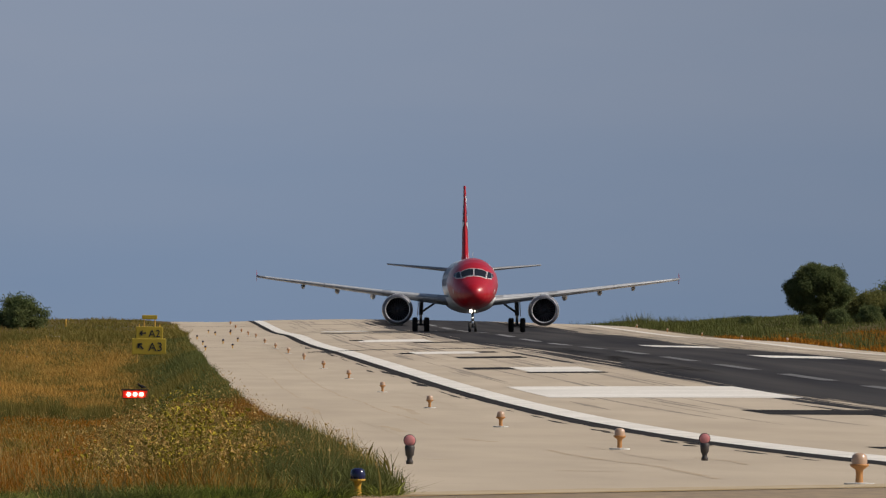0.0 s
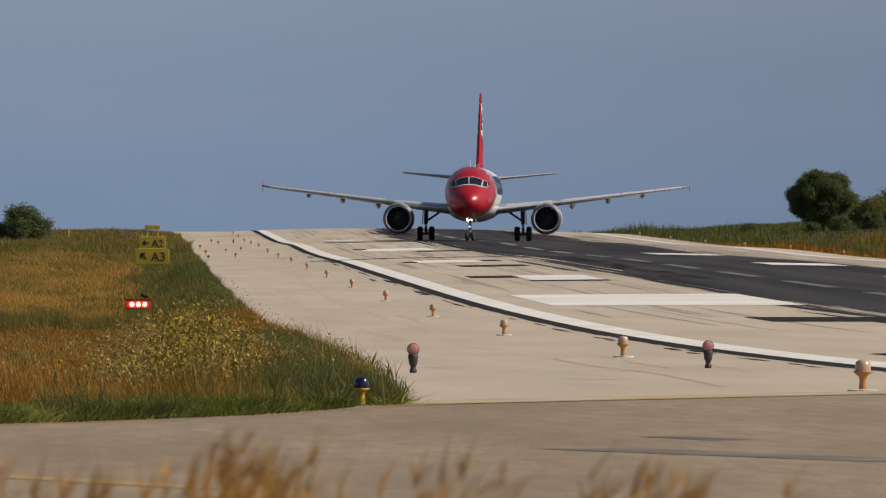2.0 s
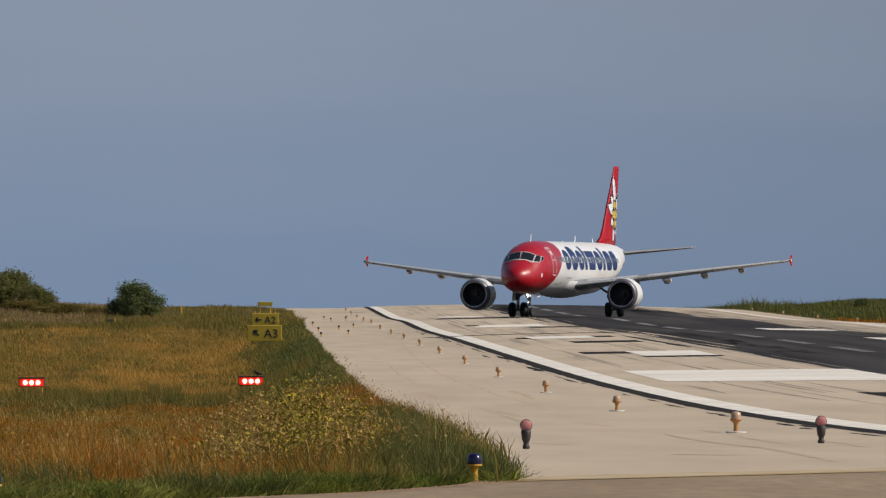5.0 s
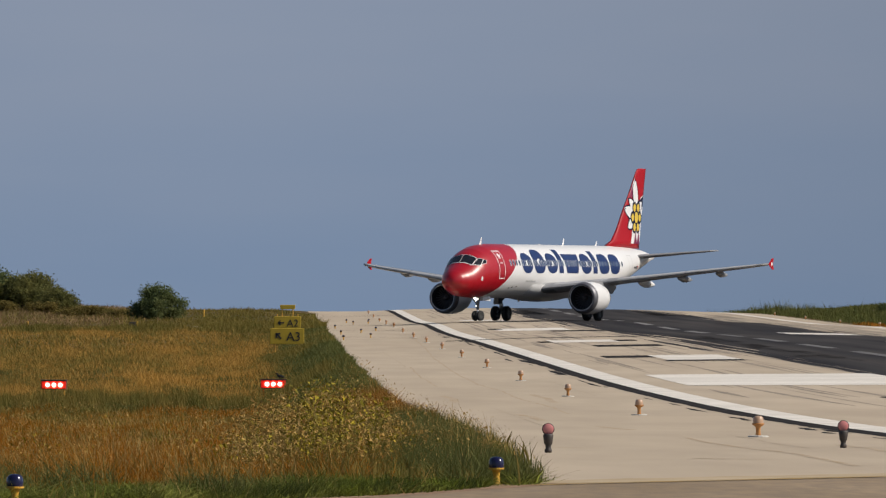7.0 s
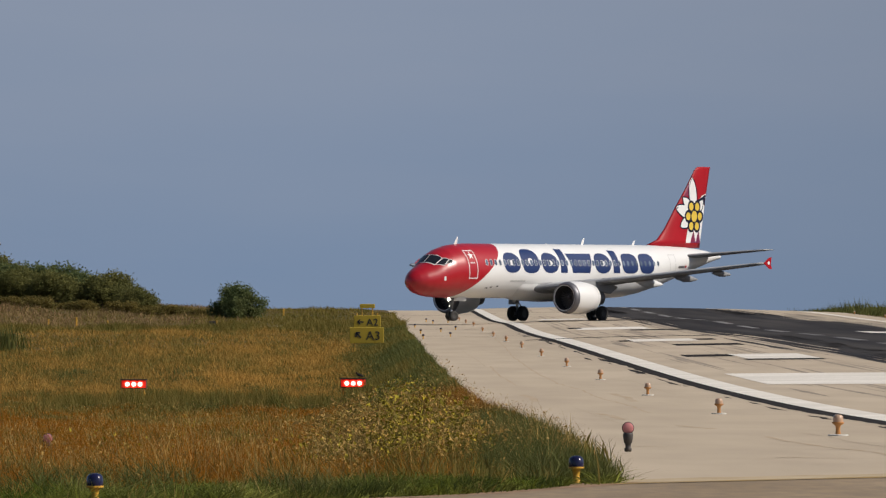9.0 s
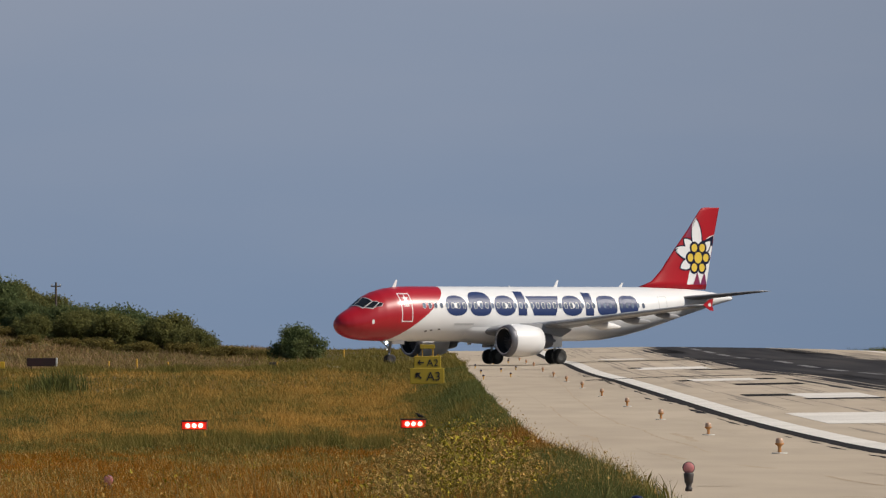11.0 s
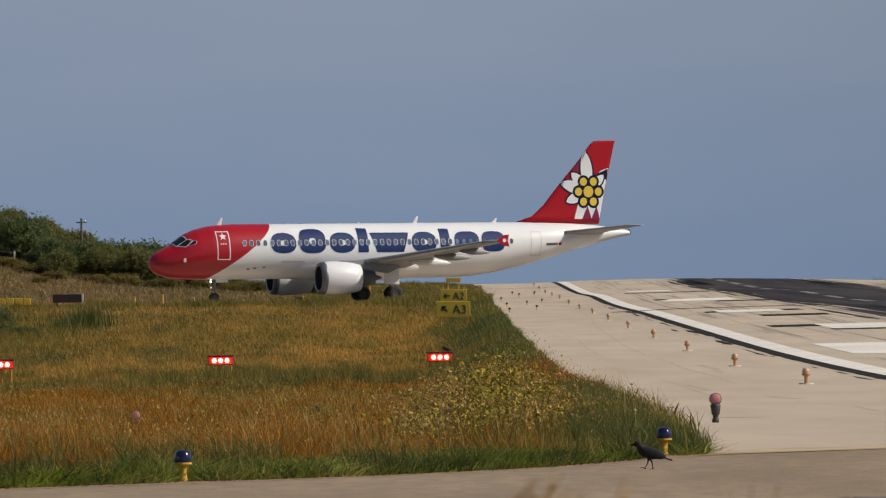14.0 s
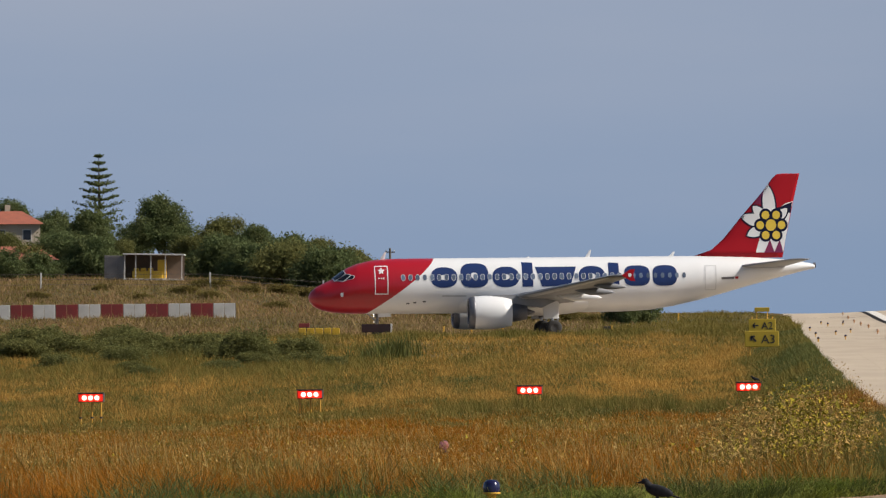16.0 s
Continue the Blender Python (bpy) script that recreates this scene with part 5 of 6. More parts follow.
def bloom_weeds():
    """Wiry weeds with yellow flower heads."""
    r = np.random.default_rng(51)
    c = []
    for k in range(110):
        y = 112 * (265 / 112) ** r.uniform(0, 1)
        c.append((np.clip(r.normal(0.004 * y, 0.0036 * y), -1.5, 1.6), y))
    for k in range(80):
        y = 112 * (330 / 112) ** r.uniform(0, 1)
        c.append((r.uniform(-0.07 * y, 1.5), y))
    c = np.array(c)
    c = c[c[:, 1] > edge_y(c[:, 0]) + 6]
    blades("weed_stems", c, r.uniform(0.30, 0.58, len(c)), 0.010, OLIVE, "wiry stems of tall yellow-flowered weeds", 9, 0.12, 0.35, seed=52, category="weeds")
    v, f = [], []
    for x, y in c:
        top = r.uniform(0.28, 0.56)
        size = r.uniform(0.005, 0.0125) * (1 + y / 600)
        for j in range(r.integers(14, 34)):
            p = np.array([x + r.normal(0, 0.26), y + r.normal(0, 0.5), 0])
            p[2] = float(terrain(p[0], p[1])) + top * r.uniform(0.4, 1.05)
            for q in range(3):
                a, b2 = r.normal(0, size, 3), r.normal(0, size, 3)
                base = len(v)
                v.extend([p + a, p + b2, p - (a + b2) * 0.5])
                f.append((base, base + 1, base + 2))
    tagged(raw_mesh("weed_blooms", v, f, BLOOM), "yellow flower heads of tall weeds", "flowers", kind="stuff")


bloom_weeds()


def flowering_thicket():
    """A stand of tall wiry weeds: upright branched stems, small leaves, yellow heads and dry brown ones."""
    r = np.random.default_rng(81)
    v, f, tone = [], [], []

    def tri(a, b, c, m):
        k = len(v)
        v.extend([a, b, c])
        f.append((k, k + 1, k + 2))
        tone.append(m)

    for k in range(540):
        y = r.uniform(106, 142)
        x = np.clip(r.normal(0.0031 * y, 0.0036 * y), -1.2, 1.35)
        if y < float(edge_y(x)) + 5:
            continue
        h = r.uniform(0.42, 1.12) * (1.0 - 0.35 * min(1.0, abs(x - 0.0031 * y) / 0.9))
        p = np.array([x, y, float(terrain(x, y))])
        lean = np.array([r.normal(0, 0.10), r.normal(0, 0.1), 1.0]) * h
        w = np.array([0.0035, 0.0, 0.0])
        tri(p - w, p + w, p + lean, 0)
        yellow = r.uniform() < np.clip(0.48 - abs(x - 0.0042 * y) * 0.6, 0.08, 0.5)
        for j in range(r.integers(7, 14)):
            q = p + lean * r.uniform(0.35, 0.95)
            e = q + np.array([r.normal(0, 0.075), r.normal(0, 0.075), r.uniform(0.03, 0.13)])
            tri(q - w * 0.7, q + w * 0.7, e, 0)
            for i in range(4):
                c = e + r.normal(0, 0.022, 3)
                size = r.uniform(0.009, 0.019)
                tri(c + r.normal(0, size, 3), c + r.normal(0, size, 3), c + r.normal(0, size, 3), 1 if yellow else 2)
            c = q + r.normal(0, 0.03, 3)
            tri(c, c + r.normal(0, 0.02, 3), c + r.normal(0, 0.02, 3), 0)
    v, f, tone = np.array(v), np.array(f), np.array(tone)
    for m, name, material, label in ((0, "thicket_stems", OLIVE, "wiry green stems of a flowering thicket"), (1, "thicket_blooms", BLOOM, "yellow heads of a flowering thicket"),
                                     (2, "thicket_seed_heads", SEED, "dry pale heads among the flowering thicket")):
        sel = f[tone == m]
        tagged(raw_mesh(name, v[sel.ravel()], np.arange(sel.size).reshape(-1, 3), material), label, "weeds", kind="stuff")


flowering_thicket()


def seed_specks():
    """Pale seed heads and bits of chaff that catch the sun above the dry grass."""
    r = np.random.default_rng(55)
    s = meadow_spots(26000, 100, 420, 56, keep=lambda x, y: np.clip((y - edge_y(x)) / 10 - 0.25, 0, 1) * (0.3 + 0.7 * wave(x, y, 1.9, 14, 5.1)))
    n = len(s)
    size = (0.006 + s[:, 1] * 0.00003)[:, None]
    c = np.column_stack([s, terrain(s[:, 0], s[:, 1]) + r.uniform(0.12, 0.46, n)])
    a, b2 = r.normal(0, 1, (n, 3)) * size, r.normal(0, 1, (n, 3)) * size
    v = np.stack([c + a, c + b2, c - (a + b2) * 0.7], 1).reshape(-1, 3)
    tagged(raw_mesh("seed_specks", v, np.arange(3 * n).reshape(n, 3), SEED), "pale seed heads scattered over dry grass", "grass", kind="stuff")


seed_specks()
# grass on the far side of the runway
r_far = np.random.default_rng(61)
s = np.stack([48.4 + 36 * r_far.uniform(0, 1, 21000) ** 1.3, r_far.uniform(560, 1235, 21000)], 1)
s = s[r_far.uniform(0, 1, len(s)) < 0.30 + 0.70 * smooth(860, 1060, s[:, 1])]
blades("olive_grass", s, r_far.uniform(0.25, 0.55, len(s)), 0.08, DEEP, "dark green grass beyond the runway", 4, 0.6, 0.35, simple=True, seed=62)
s = np.stack([48.6 + 12 * r_far.uniform(0, 1, 11000) ** 1.6, r_far.uniform(560, 900, 11000)], 1)
blades("straw_grass", s, r_far.uniform(0.25, 0.48, len(s)), 0.08, RUST, "rust-brown dry grass beyond the runway", 4, 0.6, 0.35, simple=True, seed=63)


s = np.stack([r_far.uniform(48.4, 56, 1700), r_far.uniform(700, 1230, 1700)], 1)
blades("tall_weeds", s, r_far.uniform(0.4, 1.25, len(s)) * (0.3 + 0.9 * wave(s[:, 0], s[:, 1], 2.0, 14, 1.1)), 0.10, DEEP, "tall ragged weeds beside the runway's far edge", 6, 0.35, 0.3, simple=True, seed=64, category="weeds")


def foreground_stalks():
    """Tall tawny stalks with loose seed heads, close to the camera."""
    r = np.random.default_rng(71)
    v, f = [], []

    def leaf(p, q, w):
        base = len(v)
        v.extend([(p[0] - w, p[1], p[2]), (p[0] + w, p[1], p[2]), tuple(q)])
        f.append((base, base + 1, base + 2))
    spots = [(r.normal(0.11, 0.048), 1.425, 0.026) for _ in range(44)] + [(r.uniform(-0.55, 0.75), 1.395, 0.02) for _ in range(44)] \
        + [(r.normal(0.56, 0.05), 1.412, 0.018) for _ in range(26)] + [(r.normal(-0.10, 0.05), 1.405, 0.018) for _ in range(12)] + [(r.normal(0.35, 0.03), 1.425, 0.016) for _ in range(7)]
    for x, top, vary in spots:
        y = 12.0 + r.normal(0, 0.35)
        h = top + r.normal(0, vary)
        g = float(terrain(x, y))
        lean = r.normal(0.07, 0.06)
        a, b2 = np.array([x - lean, y, g]), np.array([x, y, h])
        leaf(a, b2, 0.0024)
        for k in range(16):
            q = r.uniform(0.86, 1.0)
            p = a + (b2 - a) * q
            e = p + np.array([r.normal(0.020, 0.014), r.normal(0, 0.008), r.uniform(0.015, 0.055)])
            leaf(p, e, 0.0022)
    tagged(raw_mesh("foreground_stalks", v, f, TAWNY), "tall tawny dry grass close to the camera", "grass", kind="stuff")


foreground_stalks()


# ---- trees and shrubs ----
def crown_mesh(name, lobes, count, leaf, material, parent, seed, label=""):
    """Leaves in loose clumps: lobes are (x, y, z, rx, ry, rz); clumps sit near each lobe's skin, with gaps between."""
    r = np.random.default_rng(seed)
    vs, fs, base = [], [], 0
    vol = np.array([l[3] * l[4] * l[5] for l in lobes]) ** 0.67
    for (x, y, z, rx, ry, rz), share in zip(lobes, vol / vol.sum()):
        n_clump = max(6, int(count * 4.8 * share / 26))
        d = r.normal(0, 1, (n_clump, 3))
        d /= np.linalg.norm(d, axis=1)[:, None]
        rad = r.uniform(0.55, 1.06, n_clump) ** 0.8
        c = np.array([x, y, z]) + d * rad[:, None] * np.array([rx, ry, rz])
        k = 34
        p = np.repeat(c, k, 0) + r.normal(0, 1, (n_clump * k, 3)) * leaf * 1.05
        n = len(p)
        a = r.normal(0, 1, (n, 3)) * leaf * 0.30
        b2 = r.normal(0, 1, (n, 3)) * leaf * 0.30
        vs.append(np.stack([p + a, p + b2, p - (a + b2) * 0.75], 1).reshape(-1, 3))
        fs.append(np.arange(3 * n).reshape(n, 3) + base)
        base += 3 * n
    return raw_mesh(name, np.concatenate(vs), np.concatenate(fs), material, parent, label)


def make_tree(height, width, seed, material, label, trunk=0.35, leaf=0.22, count=2600, name="tree", lobes_n=9):
    t = thing(name, label, "tree" if name == "tree" else "shrub")
    r = np.random.default_rng(seed)
    tops = []
    for k in range(lobes_n):
        a = 2 * math.pi * k / lobes_n + r.uniform(-0.4, 0.4)
        q = r.uniform(0.25, 0.95)
        rr = width * 0.36 * math.sqrt(max(0.08, 1 - (q - 0.3) ** 2 * 1.7)) * r.uniform(0.5, 1.1)
        zz = height * (trunk + (0.92 - trunk) * q)
        w = width * r.uniform(0.17, 0.27)
        tops.append((rr * math.cos(a), rr * math.sin(a), zz, w, w, w * r.uniform(0.6, 0.9)))
    tops.append((r.normal(0, 0.05) * width, 0, height * 0.86, width * 0.22, width * 0.22, height * 0.13))
    b = rod((0, 0, -0.3), (0, 0, height * 0.55), width * 0.035, width * 0.02)
    for lo in tops[:6]:
        rod((0, 0, height * trunk * 0.8), (lo[0], lo[1], lo[2]), width * 0.016, width * 0.006, 6, b)
    part("trunk", b, BARK, t)
    crown_mesh("crown", tops, count, leaf, material, t, seed + 1)
    return t


def plant(ob, x, y, turn, size=1.0, sink=0.1):
    """Sets a finished plant on the ground."""
    m = pose(x, y, float(terrain(x, y)) - sink, 0, 0, turn) @ Matrix.Scale(size, 4)
    ob.matrix_world = m
    return ob


def plant_copy(ob, x, y, turn, size, flat=1.0):
    c = copy_thing(ob, Matrix.Identity(4))
    c.matrix_basis = pose(x, y, float(terrain(x, y)) - 0.1, 0, 0, turn) @ Matrix.Diagonal((size, size, size * flat, 1))
    return c


def domed_tree():
    """A round dense pine: small clumps over a full dome that reaches nearly to the ground."""
    t = thing("tree", "dark green dense round-crowned pine beyond the runway", "tree")
    r = np.random.default_rng(101)
    part("trunk", rod((0, 0, -0.3), (0, 0, 3.2), 0.26, 0.14), BARK, t)
    lobes = [(0, 0, 2.9, 2.55, 2.4, 2.2)]
    for k in range(26):
        a, q = r.uniform(0, 2 * math.pi), r.uniform(-0.55, 0.98)
        rr = math.sqrt(1 - q * q)
        lobes.append((2.3 * rr * math.cos(a), 2.2 * rr * math.sin(a), 2.9 + 2.1 * q, r.uniform(0.5, 0.85), r.uniform(0.5, 0.85), r.uniform(0.35, 0.6)))
    crown_mesh("crown", lobes, 26000, 0.15, LEAF_DARK, t, 102)
    return t


round_tree = plant(domed_tree(), 62.6, 1000, 0, 1.06)
shrub_dark = plant(make_tree(2.6, 4.4, 103, LEAF_DARK, "dark green leafy shrub on the skyline", 0.06, 0.20, 2200, "shrub"), -10.6, 880, 0, 1.02)
shrub_olive = plant(make_tree(2.4, 4.6, 105, LEAF_OLIVE, "olive-green shrub on the grassy slope", 0.06, 0.20, 2200, "shrub"), 68.5, 1015, 30, 1.0)
shrub_brown = plant(make_tree(1.6, 3.8, 107, LEAF_BROWN, "dry brown scrub bush on the bank", 0.06, 0.18, 1700, "shrub"), 71.5, 990, 10, 1.3)
low_shrub = plant(make_tree(1.5, 4.2, 109, LEAF_OLIVE, "low dense olive-green shrub in the meadow", 0.05, 0.15, 2600, "shrub", 11), -31.5, 650, 0, 1.0)
for x, y, a, k in ((66.5, 1030, 70, 1.15), (72.0, 1025, 140, 1.3), (77.5, 1010, 200, 1.9), (58.0, 1040, 250, 0.35), (69.0, 985, 20, 0.8), (63.5, 985, 120, 0.55), (66.0, 980, 40, 0.6), (61.0, 990, 300, 0.4), (70.5, 978, 210, 0.65)):
    plant_copy(shrub_dark, x, y, a, k)
# ridge shrubs left of the crest
for x, y, a, k in ((-28.4, 925, 40, 1.2), (-24.6, 922, 160, 1.15), (-31.5, 930, 80, 1.1), (-26.5, 930, 210, 1.25), (-35, 940, 10, 1.0), (-38.5, 950, 290, 1.5)):
    plant_copy(shrub_dark, x, y, a, k)
for x, y, a, k in ((-22.0, 915, 15, 1.2), (-19.4, 910, 100, 0.85), (-26.5, 915, 190, 1.1), (-29.8, 918, 30, 1.05), (-42.0, 955, 60, 1.5), (-33.5, 915, 300, 0.8)):
    plant_copy(shrub_olive, x, y, a, k)
for x, y, a, k in ((-16.4, 905, 0, 0.8), (-14.0, 900, 120, 0.6), (-20.5, 905, 70, 0.9), (-17.8, 904, 220, 0.7), (-24.0, 903, 140, 0.8), (-27.5, 902, 260, 0.85), (-46.5, 905, 45, 0.55), (-49, 915, 130, 0.6), (-56.5, 925, 220, 0.5), (-61, 905, 310, 0.5), (-34, 890, 75, 0.45), (-47.5, 932, 185, 0.8), (-30, 900, 50, 0.7), (-36, 915, 80, 0.75), (-33.5, 905, 80, 0.6), (-44, 925, 170, 0.6), (-38.5, 925, 30, 0.8), (-40, 890, 200, 0.5), (-41.5, 930, 60, 0.7), (-52, 900, 10, 0.45)):
    plant_copy(shrub_brown, x, y, a, k * 1.25, 0.5)
# shrubs in the meadow before the barrier
for x, y, a, k in ((-35.0, 662, 50, 1.15), (-39.5, 680, 100, 1.1), (-43.5, 672, 200, 1.1), (-28.6, 655, 20, 1.0), (-38.0, 640, 310, 0.8), (-47, 690, 30, 1.3), (-25.0, 622, 80, 0.55), (-41.0, 628, 170, 0.7)):
    plant_copy(low_shrub, x, y, a, k, 0.72)
for x, y, a, k in ((-33.2, 672, 60, 0.8), (-41.5, 700, 90, 1.0), (-30.0, 634, 150, 0.5), (-36.0, 612, 20, 0.45), (-45.5, 660, 240, 0.8)):
    plant_copy(shrub_olive, x, y, a, k, 0.6)
for x, y, a, k in ((-27.0, 630, 20, 0.75), (-31.0, 618, 100, 0.6), (-38.5, 655, 200, 0.9), (-34.5, 600, 300, 0.55)):
    plant_copy(low_shrub, x, y, a, k, 0.6)
# trees on the hill
big_tree = plant(make_tree(8.6, 7.2, 121, LEAF_DARK, "dark broad-crowned tree on the hillside", 0.12, 0.26, 4200, lobes_n=13), -56.6, 1020, 0, 0.9)
olive_tree = plant(make_tree(6.0, 6.4, 123, LEAF_OLIVE, "lighter olive-green tree on the hillside", 0.12, 0.24, 3200, lobes_n=11), -50.6, 1015, 0, 0.9)
for x, y, a, k in ((-64.5, 1035, 60, 0.72), (-68.5, 1040, 140, 0.5), (-61.0, 1045, 200, 0.6), (-47.0, 1000, 90, 0.62), (-43.5, 1000, 250, 0.55), (-71, 1075, 20, 0.6), (-79, 1090, 70, 0.85), (-76, 1085, 110, 0.85), (-71.5, 1085, 230, 0.72)):
    plant_copy(big_tree, x, y, a, k)
for x, y, a, k in ((-40.5, 990, 30, 0.72), (-37.5, 980, 120, 0.65), (-35.0, 970, 200, 0.52), (-53.5, 1005, 280, 0.62), (-45.2, 985, 330, 0.6), (-59.5, 1005, 40, 0.55), (-64.5, 1012, 90, 0.6), (-72.2, 1025, 150, 0.62), (-75.2, 1022, 20, 0.66), (-69.2, 1022, 260, 0.45)):
    plant_copy(olive_tree, x, y, a, k)


for x, y, a, k in ((-34, 962, 10, 1.2), (-37, 968, 70, 1.4), (-40, 972, 130, 1.3), (-43, 976, 200, 1.6), (-46.5, 978, 20, 1.3), (-49.5, 984, 300, 1.5), (-61.5, 988, 40, 1.4), (-64.5, 992, 160, 1.5), (-67.5, 990, 250, 1.1), (-31, 955, 90, 1.0), (-72.5, 992, 20, 1.1), (-68.5, 972, 60, 1.0), (-71.5, 974, 200, 1.2), (-65.5, 976, 120, 0.9)):
    plant_copy(shrub_olive if int(a) % 20 else shrub_dark, x, y, a, k)


s = np.stack([r_far.uniform(-52, -22, 5200), r_far.uniform(585, 700, 5200)], 1)
blades("scrub_grass", s, r_far.uniform(0.25, 0.95, len(s)) * (0.35 + 0.75 * wave(s[:, 0], s[:, 1], 2.2, 9, 0.7)), 0.05, OLIVE, "rough olive scrub grass between low shrubs", 9, 0.3, 0.4, simple=True, seed=65)


def star_pine():
    """A tall conifer with flat, even tiers of branches."""
    t = thing("star_pine", "tall conifer with even flat tiers of dark branches", "tree")
    part("trunk", rod((0, 0, -0.3), (0, 0, 11.7), 0.28, 0.03), BARK, t)
    r = np.random.default_rng(131)
    v, f = [], []
    for k in range(14):
        q = k / 13
        z = 2.0 + 9.9 * q ** 0.92
        reach = 4.2 * (1 - q) ** 1.05 + 0.22
        n = 6
        thick = 0.03 + 0.30 * max(0.0, 0.45 - q)
        for i in range(n):
            a = 2 * math.pi * i / n + k * 0.5 + r.normal(0, 0.12)
            L = reach * r.uniform(0.75, 1.1)
            for j in range(40):
                s = j / 39
                for w in range(3):
                    p = np.array([math.cos(a) * L * s, math.sin(a) * L * s, z + 0.26 * s * s * L + r.normal(0, thick)])
                    p[:2] += r.normal(0, 0.07 + 0.06 * s + thick, 2)
                    e1, e2 = r.normal(0, 0.08, 3), r.normal(0, 0.08, 3)
                    b0 = len(v)
                    v.extend([p + e1, p + e2, p - e1 * 0.6 - e2 * 0.4])
                    f.append((b0, b0 + 1, b0 + 2))
    raw_mesh("crown", v, f, LEAF_DARK, t)
    t.matrix_world = pose(-64.6, 1050, 6.4, 0, 0, 0)


star_pine()


def reed_clump():
    r = np.random.default_rng(141)
    s = np.stack([r.normal(-22.4, 0.7, 260), r.normal(648, 1.5, 260)], 1)
    blades("reeds", s, r.uniform(0.8, 1.6, 260), 0.07, DEEP, "clump of tall green reeds in the meadow", 3, 0.15, 0.2, seed=142, category="reeds")


reed_clump()


# ---- airfield lights, signs and far structures ----
def on_ground(x, y, turn=0.0, lift=0.0):
    return pose(x, y, float(terrain(x, y)) + lift, 0, 0, turn)


def edge_light():
    t = thing("runway_light", "elevated runway edge light, faded orange stem with frosted glass dome", "runway light", group="runway edge lights")
    part("base_plate", turned([(0, 0), (0.17, 0), (0.17, 0.025), (0.06, 0.03), (0, 0.03)], 16), PLASTER, t, "pale round base plate")
    part("stem", turned([(0.045, 0.02), (0.038, 0.12), (0.045, 0.17), (0.10, 0.21), (0.105, 0.235), (0, 0.235)], 14), LIGHT_ORANGE, t, "", True)
    part("dome", turned([(0.085, 0.235), (0.088, 0.28), (0.078, 0.33), (0.05, 0.352), (0, 0.36)], 14), LIGHT_GLASS, t, "frosted glass dome", True)
    return t


first = edge_light()
first.matrix_world = on_ground(7.84, 118.0)
for k in range(1, 16):
    copy_thing(first, on_ground(7.84, 118 + 60 * k))
far_side = edge_light()
tagged(far_side, "pale elevated runway edge light beside the far grass")
far_side.matrix_world = on_ground(46.4, 478)
for k in range(1, 10):
    copy_thing(far_side, on_ground(46.4, 478 + 60 * k))


def end_light():
    t = thing("runway_end_light", "round pale-red runway end light on a dark stubby post", "runway light", group="runway end lights")
    part("post", turned([(0, 0), (0.045, 0), (0.05, 0.04), (0.035, 0.06), (0.04, 0.10), (0.055, 0.12), (0.07, 0.23), (0.06, 0.25), (0, 0.25)], 14), DARK_BASE, t, "dark iron post", True)
    m = pose(0, 0.03, 0.315, 90, 0, 0)
    lamp = part("lamp_housing", turned([(0, -0.09), (0.055, -0.08), (0.080, -0.02), (0.083, 0.03), (0.07, 0.03)], 20, m), DARK_BASE, t, "", True)
    part("lens", turned([(0.076, 0.028), (0.06, 0.04), (0.03, 0.046), (0, 0.048)], 20, m), RED_LENS, lamp, "pale red round lens", True)
    return t


end_lamp = end_light()
end_lamp.matrix_world = on_ground(3.5, 143)
copy_thing(end_lamp, on_ground(7.98, 153.5))
copy_thing(end_lamp, on_ground(-4.88, 165.0, 0, 0.05))


def taxi_light():
    t = thing("taxiway_light", "blue-domed taxiway light on a yellow stem", "taxiway light", group="taxiway edge lights")
    part("stem", turned([(0, 0), (0.05, 0), (0.04, 0.03), (0.032, 0.10), (0.042, 0.15), (0.055, 0.165), (0, 0.165)], 14), YELLOW_POST, t, "", True)
    part("collar", turned([(0.055, 0.16), (0.078, 0.165), (0.078, 0.18), (0, 0.18)], 16), YELLOW_POST, t)
    part("dome", turned([(0.072, 0.18), (0.075, 0.22), (0.066, 0.265), (0.04, 0.285), (0, 0.29)], 16), BLUE_LENS, t, "deep blue glass dome", True)
    return t


blue = taxi_light()
blue.matrix_world = on_ground(2.075, 105.6)
copy_thing(blue, on_ground(-2.355, 93.5))
far_taxi = taxi_light()
tagged(far_taxi, "small dark taxiway light on a short post")
far_taxi.matrix_world = on_ground(3.4, 632)
for x, y in ((5.24, 662), (5.04, 718), (6.2, 738), (5.0, 885), (5.26, 837), (6.9, 893), (6.6, 859), (3.6, 700), (3.5, 760)):
    copy_thing(far_taxi, on_ground(x, y))


HALO_PLATE = surface("red_halo_plate", (0.5, 0.03, 0.02), 0.5, glow=(1.0, 0.022, 0.008), glow_strength=0.45)


